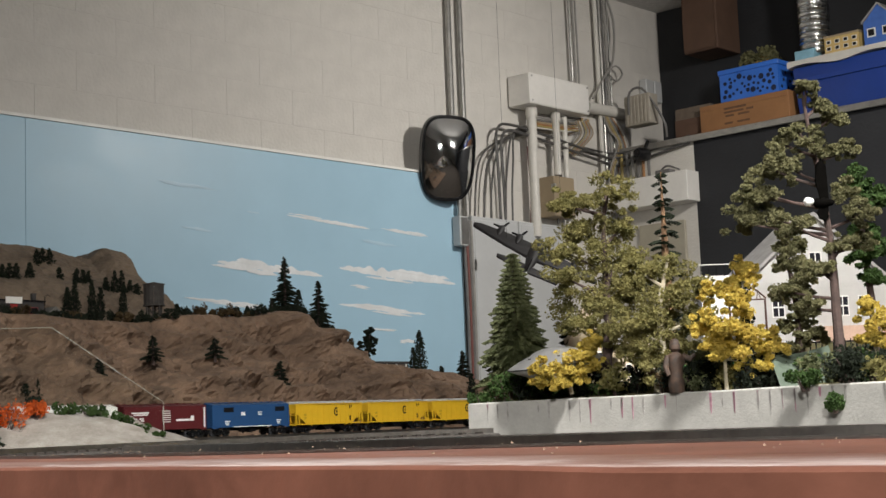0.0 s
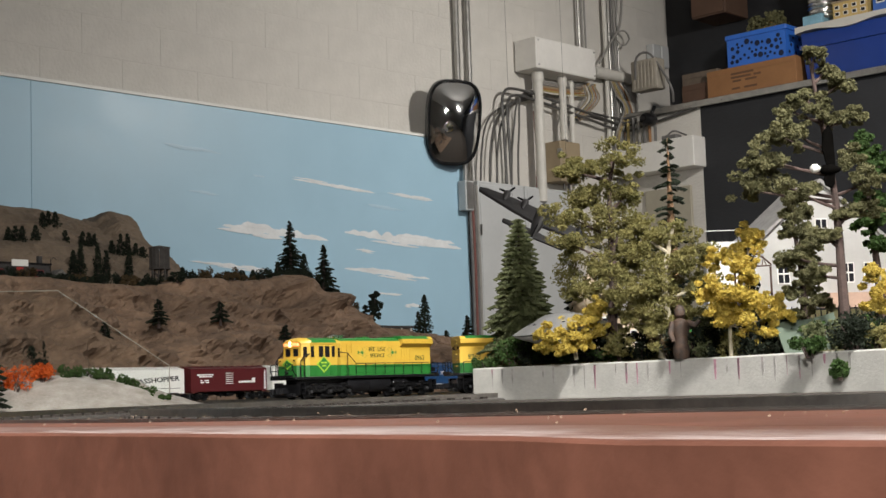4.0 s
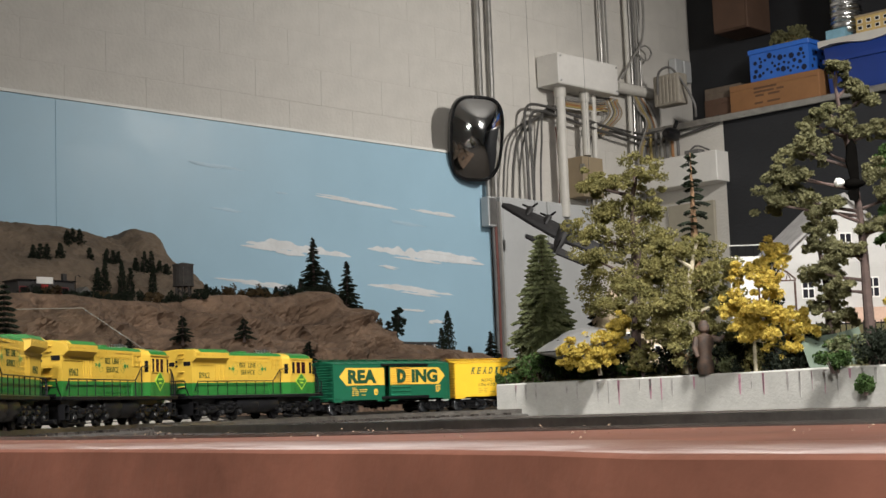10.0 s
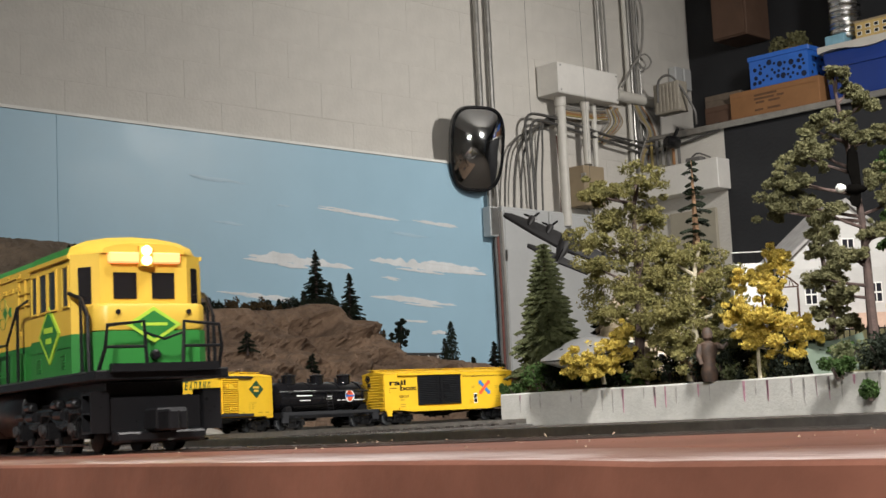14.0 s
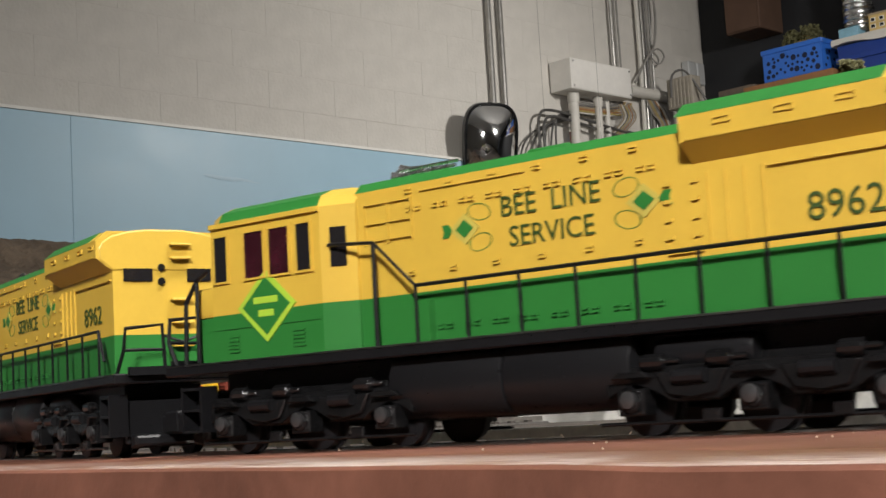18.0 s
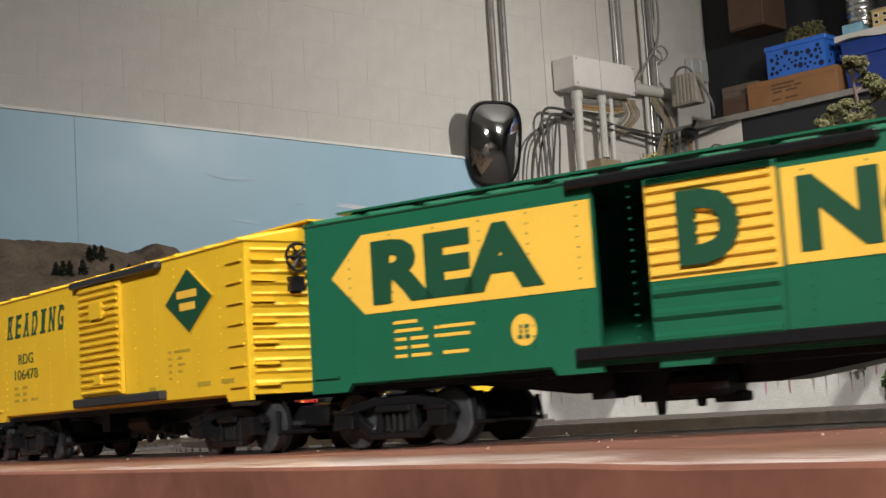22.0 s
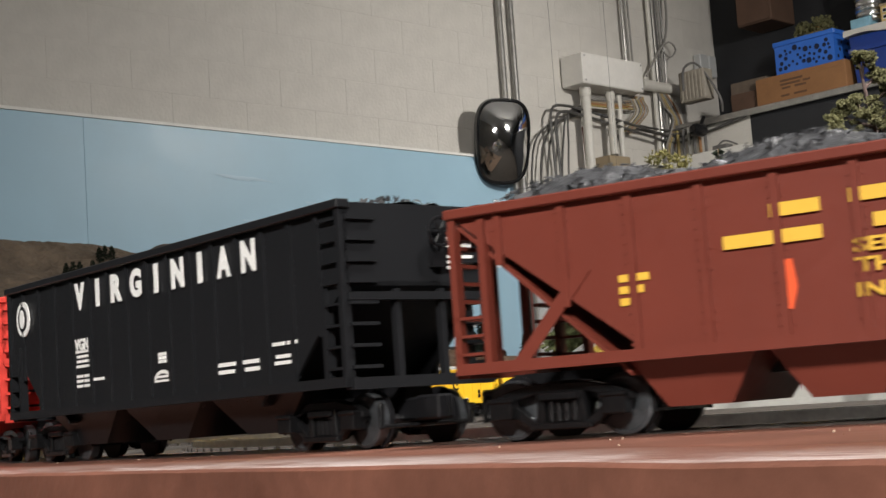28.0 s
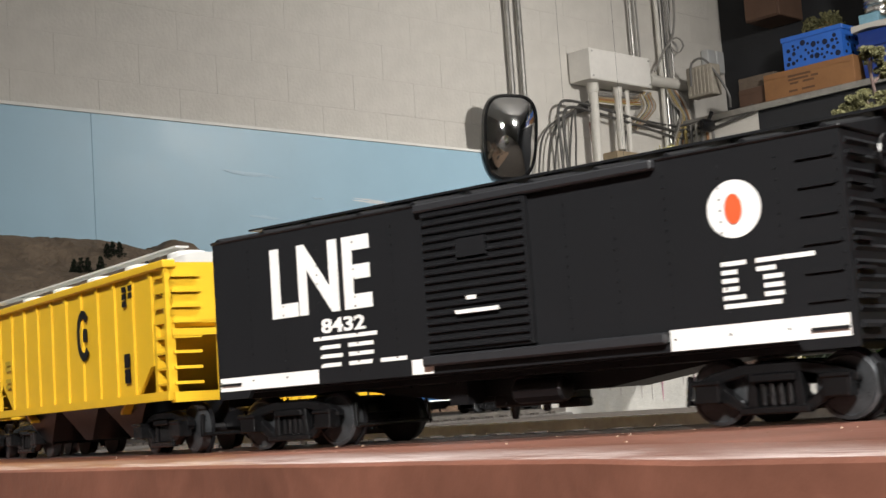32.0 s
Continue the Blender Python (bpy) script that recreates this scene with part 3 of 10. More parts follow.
def boxcar(label, L, body_mat, end_mat=None, roof_mat=None, zb=0.0215, zt=0.0775, hw=0.031, opening=None, tabs=True):
    root = thing("boxcar", None, None, label, "freight car", group="cars of the train")
    end_mat, roof_mat = end_mat or body_mat, roof_mat or body_mat
    # shell: floor, ends, and sides that leave an open doorway where there is one
    bm = bmesh.new()
    box(bm, -L / 2, L / 2, -hw + 0.002, hw - 0.002, zb, zb + 0.003)
    for e in (-1, 1):
        box(bm, min(e * L / 2, e * (L / 2 - 0.002)), max(e * L / 2, e * (L / 2 - 0.002)), -hw + 0.002, hw - 0.002, zb + 0.003, zt)
    part("shell", bm, body_mat, root)
    for s in (-1, 1):
        gaps = sorted(opening.get(s, [])) if opening else []
        edges = [0.0] + [g for pair in gaps for g in pair] + [1.0]
        for a, b in zip(edges[::2], edges[1::2]):
            xs = (-L / 2 + a * L, -L / 2 + b * L) if s < 0 else (L / 2 - b * L, L / 2 - a * L)
            bm = bmesh.new()
            if tabs:
                lo = [(xs[0], zb - 0.002), (xs[0] + 0.016, zb - 0.002), (xs[0] + 0.018, zb + 0.0008), (xs[1] - 0.018, zb + 0.0008), (xs[1] - 0.016, zb - 0.002), (xs[1], zb - 0.002)]
            else:
                lo = [(xs[0], zb), (xs[1], zb)]
            prism(bm, lo + [(xs[1], zt), (xs[0], zt)], min(s * hw, s * (hw - 0.002)), max(s * hw, s * (hw - 0.002)), along_y)
            part("side_panel", bm, body_mat, root)
        bm = bmesh.new()
        n = 14
        for k in range(n + 1):
            x = -L / 2 + 0.0015 + (L - 0.003) * k / n
            zz = zb + 0.004
            while zz < zt - 0.003:
                box(bm, x - 0.0003, x + 0.0003, s * hw - 0.00035, s * hw + 0.00035, zz, zz + 0.0006)
                zz += 0.0032
        part("riveted_seam", bm, body_mat, root, kind="stuff")
    # peaked roof with ribs and a running board
    bm = bmesh.new()
    prism(bm, [(-hw - 0.0008, zt), (-hw - 0.0008, zt + 0.0010), (0, zt + 0.0066), (hw + 0.0008, zt + 0.0010), (hw + 0.0008, zt)], -L / 2 - 0.0008, L / 2 + 0.0008, along_x)
    soften(bm, 0.0006, 1)
    roof = part("roof", bm, roof_mat, root)
    bm = bmesh.new()
    for k in range(11):
        x = -L / 2 + 0.004 + (L - 0.008) * k / 10
        for s in (-1, 1):
            prism(bm, [(x - 0.0016, 0), (x, 0.0009), (x + 0.0016, 0)], 0.003, hw + 0.0006, lambda p, q, r, s=s: (p, s * r, zt + 0.0066 - 0.0056 * r / (hw + 0.0008) + q))
    part("roof_rib", bm, roof_mat, roof, kind="stuff")
    bm = plain_box(-L / 2 - 0.006, L / 2 + 0.006, -0.0065, 0.0065, zt + 0.0074, zt + 0.0082)
    for k in range(12):
        x = -L / 2 + L * k / 11
        box(bm, x - 0.001, x + 0.001, -0.004, 0.004, zt + 0.0058, zt + 0.0074)
    part("running_board", bm, roof_mat, roof)
    end_ribs(root, L, hw, zb + 0.002, zt - 0.001, 13, end_mat)
    rungs(root, L, hw, zb + 0.003, zt - 0.007, 7, end_mat)
    brake_wheel(root, L / 2, -0.010, zt - 0.006, BLK)
    # underframe
    bm = bmesh.new()
    prism(bm, [(-L / 2 + 0.012, zb), (L / 2 - 0.012, zb), (L / 2 - 0.055, zb - 0.0025), (0.035, zb - 0.0078), (-0.035, zb - 0.0078), (-L / 2 + 0.055, zb - 0.0025)], -0.011, 0.011, along_y)
    box(bm, -L / 2 + 0.01, L / 2 - 0.01, -0.024, 0.024, zb - 0.0022, zb + 0.001)
    lathe(bm, [(0.0035, -0.010), (0.0042, -0.009), (0.0042, 0.009), (0.0035, 0.010)], 12, "x", (0.012, -0.016, zb - 0.007))
    box(bm, -0.024, -0.016, -0.020, -0.012, zb - 0.010, zb - 0.002)
    part("underframe", bm, BLK, root, "black fishbelly underframe")
    bm = bmesh.new()
    box(bm, -0.014, 0.016, -0.009, 0.006, zb - 0.0118, zb - 0.0070)
    box(bm, -0.022, -0.014, -0.007, 0.002, zb - 0.0095, zb - 0.0070)
    box(bm, 0.010, 0.020, -0.006, 0.001, zb - 0.0132, zb - 0.0100)
    tube(bm, [(-0.009, -0.004, zb - 0.010), (-0.009, -0.004, zb - 0.0160)], [0.0022, 0.0014], 8)
    tube(bm, [(0.006, -0.006, zb - 0.010), (0.006, -0.006, zb - 0.0140)], 0.0016, 8)
    soften(bm, 0.0006, 1)
    part("brake_gear", bm, BLK, root, "black hanging brake gear")
    for x in (-L / 2 + 0.030, L / 2 - 0.030):
        bogie(root, x)
    couplers(root, L)
    return root


def door_track(root, L, hw, s, u0, u1, z, material, h=0.003):
    bm = bmesh.new()
    a, b = (u0 - 0.5) * L, (u1 - 0.5) * L
    box(bm, a, b, -0.0032, 0.0002, -h / 2, h / 2)
    soften(bm, 0.0006, 1)
    m = pose(0, -hw, z) if s < 0 else pose(0, hw, z, 0, 0, 180)
    put("door_track", bm, material, root, m)


def green_boxcar():
    L, hw = 0.259, 0.031
    doors = {-1: (0.450, 0.525, 0.685), 1: (0.42, 0.465, 0.64)}
    root = boxcar("deep green boxcar with yellow lettered band, sliding door partly open", L, DGRN, opening={s: [(d[0], d[1])] for s, d in doors.items()})
    for s in (-1, 1):
        o0, d0, d1 = doors[s]
        zc = 0.0585
        z0, z1 = zc - 0.0135, zc + 0.0135
        # the band: arrow points on both ends
        tip = 0.045
        left = poly([((tip - 0.5) * L, zc), ((tip + 0.055 - 0.5) * L, z0), ((o0 - 0.5) * L - 0.0005, z0), ((o0 - 0.5) * L - 0.0005, z1), ((tip + 0.055 - 0.5) * L, z1)])
        right = poly([((d1 - 0.5) * L + 0.0005, z0), ((0.90 - 0.5) * L, z0), ((0.958 - 0.5) * L, zc), ((0.90 - 0.5) * L, z1), ((d1 - 0.5) * L + 0.0005, z1)])
        m = pose(0, -hw, 0) if s < 0 else pose(0, hw, 0, 0, 0, 180)
        put("colour_band", left, INKY, root, m, "yellow arrow-ended band")
        put("colour_band", right, INKY, root, m, "yellow arrow-ended band")
        put("lettering", letters("REA", 0.0215, (o0 - 0.185) * L, bold=0.055), INKG, root, side_place(L, hw, s, (0.100 + o0 - 0.055) / 2, zc, 0.0003), "large green capital letters")
        body = "NG" if s < 0 else "ING"
        put("lettering", letters(body, 0.0215, 0.047 if s < 0 else 0.060, bold=0.05), INKG, root, side_place(L, hw, s, (d1 + 0.905) / 2, zc, 0.0003), "large green capital letters")
        dm = side_place(L, hw, s, (d0 + d1) / 2, 0, 0.0012)
        for a, b, n in ((0.0245, z0 - 0.0005, 3), (z1 + 0.0005, 0.0745, 4)):
            ribbed_door("door", (d1 - d0) * L, a, b, n, DGRN, root, dm, "dark green ribbed door panel")
        d = ribbed_door("door", (d1 - d0) * L - 0.0006, z0 - 0.0005, z1 + 0.0005, 8, INKY, root, dm, "yellow painted ribs of the door", 0.0014)
        put("lettering", letters("D", 0.0215, 0.019, 0.0032, bold=0.06), INKG, d, side_place(L, hw, s, (d0 + d1) / 2, zc, 0.0014))
        door_track(root, L, hw, s, o0 - 0.03, 0.80, 0.0768, BLK)
        door_track(root, L, hw, s, o0 - 0.03, 0.80, 0.0250, BLK, 0.0042)
        put("small_print", bars([[(0, 0.010)], [(0, 0.012), (0.017, 0.016)], [(0, 0.005), (0.007, 0.007), (0.017, 0.014)], [(0, 0.005), (0.007, 0.007)], [(0, 0.005), (0.007, 0.008), (0.020, 0.010)]], 0.0011, 0.0017), INKY, root, side_place(L, hw, s, 0.145, 0.0405))
        put("emblem", disc(0.0047, 0.0050), INKY, root, side_place(L, hw, s, 0.345, 0.0345), "round yellow emblem")
        put("emblem_mark", bars([[(-0.0014, 0.0008), (0.0004, 0.0016)], [(-0.0014, 0.0008), (0.0008, 0.0008)], [(-0.0022, 0.0016), (0.0006, 0.0016)]], 0.0012, 0.0004), DGRN, root, side_place(L, hw, s, 0.345, 0.0350, 0.0004))
        put("small_print", bars([[(0, 0.012)], [(0, 0.004), (0.006, 0.004)], [(0, 0.004), (0.006, 0.005)], [(0, 0.008)]], 0.0018, 0.0012), INKY, root, side_place(L, hw, s, 0.87, 0.0415))
    return root


def yellow_boxcar():
    L, hw = 0.259, 0.031
    root = boxcar("golden yellow boxcar with dark lettering and green diamond", L, YEL2)
    for s in (-1, 1):
        d0, d1 = (0.44, 0.60) if s < 0 else (0.48, 0.64)
        ribbed_door("door", (d1 - d0) * L, 0.0270, 0.0745, 16, YEL2, root, side_place(L, hw, s, (d0 + d1) / 2, 0, 0.0008), "yellow ribbed sliding door", plates=((-0.006, 0.006, 0.0600, 0.0670), (-0.003, 0.003, 0.0320, 0.0360)))
        door_track(root, L, hw, s, d0 - 0.03, d0 + 0.305, 0.0768, GREY)
        door_track(root, L, hw, s, d0 - 0.03, d0 + 0.305, 0.0245, GREY, 0.0038)
        for k, ch in enumerate("READING"):
            bm = letters(ch, 0.0112, 0.0034 if ch == "I" else 0.0062, bold=0.022)
            for sx, w in {"R": ((-0.0022, 0.0028), (0.0022, 0.0028)), "A": ((-0.0024, 0.0028), (0.0024, 0.0028)), "I": ((0, 0.0062),), "N": ((-0.0022, 0.0028),), "E": ((-0.0002, 0.0066),), "D": ((-0.0006, 0.0058),), "G": ((0.0004, 0.0050),)}[ch]:
                box(bm, sx - w / 2, sx + w / 2, -0.00032, 0.0002, -0.0056, -0.0044)
            for sx, w in {"R": ((-0.0004, 0.0058),), "A": ((0, 0.0036),), "I": ((0, 0.0062),), "N": ((-0.0024, 0.0030), (0.0024, 0.0030)), "E": ((-0.0002, 0.0066),), "D": ((-0.0006, 0.0058),), "G": ((0.0, 0.0050),)}[ch]:
                box(bm, sx - w / 2, sx + w / 2, -0.00032, 0.0002, 0.0044, 0.0056)
            for v in bm.verts:
                v.co.x += 0.22 * v.co.z
            put("lettering", bm, INKG, root, side_place(L, hw, s, (0.224 if s < 0 else 0.25) + 0.0402 * (k - 3), 0.0650), "dark green italic slab capital")
        put("lettering", letters("RDG", 0.0050, 0.0185, bold=0.0), INKOG, root, side_place(L, hw, s, 0.175 if s < 0 else 0.22, 0.0490), "dark green reporting mark")
        put("lettering", letters("106478", 0.0048, 0.0290, bold=0.0), INKOG, root, side_place(L, hw, s, 0.175 if s < 0 else 0.22, 0.0415))
        put("small_print", bars([[(0, 0.005), (0.010, 0.007)], [(0, 0.008), (0.010, 0.006)], [(0, 0.006), (0.010, 0.006), (0.021, 0.008)]], 0.0013, 0.0017), mat("olive_ink", (0.34, 0.235, 0.02), 0.6), root, side_place(L, hw, s, 0.115 if s < 0 else 0.16, 0.0345))
        for w, h, mt, o in ((0.0202, 0.0132, YEL2, 0.0001), (0.0194, 0.0124, INKG, 0.0003)):
            put("diamond_emblem", poly([(-w, 0), (0, -h), (w, 0), (0, h)]), mt, root, side_place(L, hw, s, 0.83, 0.0600, o), "dark green diamond emblem")
        for k, (w, dz) in enumerate(((0.018, 0.0022), (0.014, -0.0026))):
            put("emblem_bar", bars([[(-w / 2, w * 0.9)]], 0.0030), INKY, root, side_place(L, hw, s, 0.83, 0.0590 + dz, 0.0006))
        put("small_print", bars([[(0, 0.003), (0.005, 0.014)], [(0, 0.003), (0.008, 0.004)], [(0, 0.003), (0.008, 0.006)], [(0, 0.003), (0.008, 0.004)], [(0, 0.003)]], 0.0010, 0.0016), mat("olive_ink", (0.34, 0.235, 0.02), 0.6), root, side_place(L, hw, s, 0.755, 0.0405))
        put("small_print", bars([[(-0.030, 0.006), (0.012, 0.011), (0.031, 0.010)]], 0.0016), mat("olive_ink", (0.34, 0.235, 0.02), 0.6), root, side_place(L, hw, s, 0.80, 0.0265))
    return root


def black_boxcar():
    L, hw = 0.2579, 0.031
    root = boxcar("black boxcar with large white initials and white sill stripe", L, BLK2, zt=0.0785)
    for s in (-1, 1):
        d0, d1 = 0.42, 0.59
        ribbed_door("door", (d1 - d0) * L, 0.0290, 0.0755, 17, BLK2, root, side_place(L, hw, s, (d0 + d1) / 2, 0, 0.0008), "black ribbed sliding door", plates=((-0.006, 0.006, 0.0590, 0.0650),))
        put("door_latch", bars([[(-0.003, 0.004)], [(-0.008, 0.018)]], 0.0013, 0.0030), WHITE, root, side_place(L, hw, s, (d0 + d1) / 2, 0.0450, 0.0036))
        door_track(root, L, hw, s, d0 - 0.01, 0.775, 0.0775, GREY)
        door_track(root, L, hw, s, d0 - 0.01, 0.775, 0.0265, GREY, 0.0034)
        put("lettering", letters("LNE", 0.0255, 0.0505, bold=0.03), WHITE, root, side_place(L, hw, s, 0.222, 0.0600), "tall white initials")
        put("lettering", letters("8432", 0.0052, 0.0215, bold=0.03), WHITE, root, side_place(L, hw, s, 0.262, 0.0425))
        put("small_print", bars([[(-0.015, 0.031)], [(-0.012, 0.010), (0.002, 0.012)], [(-0.012, 0.011), (0.002, 0.012)], [(-0.012, 0.010), (0.002, 0.011), (0.017, 0.012)]], 0.0014, 0.0018), WHITE, root, side_place(L, hw, s, 0.262, 0.0375))
        put("sill_stripe", bars([[(0, 0.053)]], 0.0050), WHITE, root, side_place(L, hw, s, 0.004, 0.0225))
        put("sill_stripe", bars([[(0, 0.0095)]], 0.0050), WHITE, root, side_place(L, hw, s, 0.383, 0.0225))
        put("sill_stripe", bars([[(0, 0.056)]], 0.0062), WHITE, root, side_place(L, hw, s, 0.776, 0.0225))
        put("round_emblem", disc(0.0086, 0.0083), WHITE, root, side_place(L, hw, s, 0.87, 0.0610), "white round emblem with red eye")
        put("emblem_eye", disc(0.0027, 0.0043), INKO, root, side_place(L, hw, s, 0.87, 0.0610, 0.0004))
        put("small_print", bars([[(0, 0.008), (0.011, 0.018)], [(0, 0.005), (0.011, 0.006)], [(0, 0.005), (0.013, 0.006)], [(0, 0.005), (0.013, 0.006)], [(0, 0.007), (0.013, 0.006)], [(0, 0.018)]], 0.0013, 0.0011), WHITE, root, side_place(L, hw, s, 0.848, 0.0450))
    return root


def yellow_double_door_boxcar():
    L, hw = 0.2623, 0.031
    root = boxcar("golden yellow high boxcar with black double doors", L, YEL2, zb=0.0225, zt=0.0800, tabs=False)
    for s in (-1, 1):
        d0, d1 = 0.246, 0.58
        for a, b in ((d0, (d0 + d1) / 2), ((d0 + d1) / 2, d1)):
            ribbed_door("door", (b - a) * L - 0.0006, 0.0290, 0.0785, 17, BLK2, root, side_place(L, hw, s, (a + b) / 2, 0, 0.0002), "black ribbed sliding door", 0.0016)
        mid = side_place(L, hw, s, (d0 + d1) / 2, 0)
        for x in (-0.001, 0.0015, 0.007, -0.007):
            bm = bmesh.new()
            tube(bm, [(x, -0.0038, 0.030), (x, -0.0038, 0.077)], 0.0005, 6)
            put("door_rod", bm, BLK, root, mid, "black lock rod")
        put("lock_plate", plain_box(0.008, 0.019, -0.0036, 0, 0.0520, 0.0610), BLK, root, mid)
        put("lock_plate", plain_box(0.008, 0.012, -0.0036, 0, 0.0390, 0.0420), BLK, root, mid)
        # side sill channel that deepens to the middle
        bm = poly([((0.10 - 0.5) * L, 0.0265), ((0.10 - 0.5) * L, 0.0225), ((0.20 - 0.5) * L, 0.0195), ((0.80 - 0.5) * L, 0.0195), ((0.90 - 0.5) * L, 0.0225), ((0.90 - 0.5) * L, 0.0265)], 0.0035)
        put("sill_channel", bm, YEL2, root, pose(0, -hw, 0) if s < 0 else pose(0, hw, 0, 0, 0, 180))
        bm = bmesh.new()
        prism(bm, [(0, 0.0800), (-0.0042, 0.0800), (-0.0042, 0.0775), (0, 0.0755)], (0.094 - 0.5) * L, (0.585 - 0.5) * L, along_x)
        put("upper_door_rail", bm, YEL2, root, pose(0, -hw, 0) if s < 0 else pose(0, hw, 0, 0, 0, 180))
        for u in (0.03, 0.97):
            bm = poly([(-0.006, 0.0225), (0.006, 0.0225), (0.0035, 0.0135), (-0.0035, 0.0135)], 0.0015)
            put("step", bm, YEL2, root, side_place(L, hw, s, u, 0, -0.0005))
        put("lettering", letters("rail", 0.0090, 0.0320, bold=0.03), BLK, root, side_place(L, hw, s, 0.098, 0.0665), "black lower-case lettering")
        put("lettering", letters("box", 0.0085, 0.0330, bold=0.03), BLK, root, side_place(L, hw, s, 0.178, 0.0575), "black lower-case lettering")
        put("small_print", bars([[(0, 0.014)], [(0, 0.001)], [(0, 0.001)]], 0.0012, 0.0022), BLK, root, side_place(L, hw, s, 0.036, 0.0570))
        put("lettering", letters("RBOX", 0.0044, 0.0185, bold=0.01), BLK, root, side_place(L, hw, s, 0.145, 0.0440))
        put("small_print", bars([[(0, 0.008)], [], [(0, 0.010)], [(0, 0.010)]], 0.0020, 0.0016), mat("olive_ink", (0.34, 0.235, 0.02), 0.6), root, side_place(L, hw, s, 0.115, 0.0375))
        put("lettering", letters("The nationwide boxcar pool", 0.0048, 0.0920, bold=0.012), BLK, root, side_place(L, hw, s, 0.775, 0.0735), "black slogan in small letters")
        # crossed-arrow emblem in red and blue
        for mt, turn, shift in ((INKB, 35, 0), (INKO, -35, 0)):
            bm = bmesh.new()
            a, w = 0.0118, 0.0026
            prism(bm, [(-a, -w), (a, -w), (a, w), (-a, w)], -0.0003, 0.0003, along_y)
            for e in (-1, 1):
                prism(bm, [(e * a, -0.0045), (e * (a + 0.0042), 0), (e * a, 0.0045)], -0.0003, 0.0003, along_y)
            put("cross_emblem", bm, mt, root, side_place(L, hw, s, 0.772, 0.0545, 0.0002 if turn > 0 else 0.0005) @ pose(0, 0, 0, 0, turn * 1.25, 0), "crossed red and blue arrows")
        put("data_panel", bars([[(0, 0.0072)]], 0.0160), WHITE, root, side_place(L, hw, s, 0.683, 0.0290))
        put("data_panel", bars([[(0.0008, 0.0056)], [(0.0008, 0.0056)]], 0.0064, 0.0010), BLK, root, side_place(L, hw, s, 0.683, 0.0374, 0.0003))
        for u, z, rows in ((0.665, 0.0560, 2), (0.855, 0.0555, 2), (0.86, 0.0390, 5), (0.645, 0.0335, 3)):
            put("small_print", bars([[(0, 0.008)], [(0.001, 0.006)], [(0, 0.009)], [(0, 0.007)], [(0, 0.008)]][:rows], 0.0010, 0.0014), mat("olive_ink", (0.34, 0.235, 0.02), 0.6), root, side_place(L, hw, s, u, z))
    return root


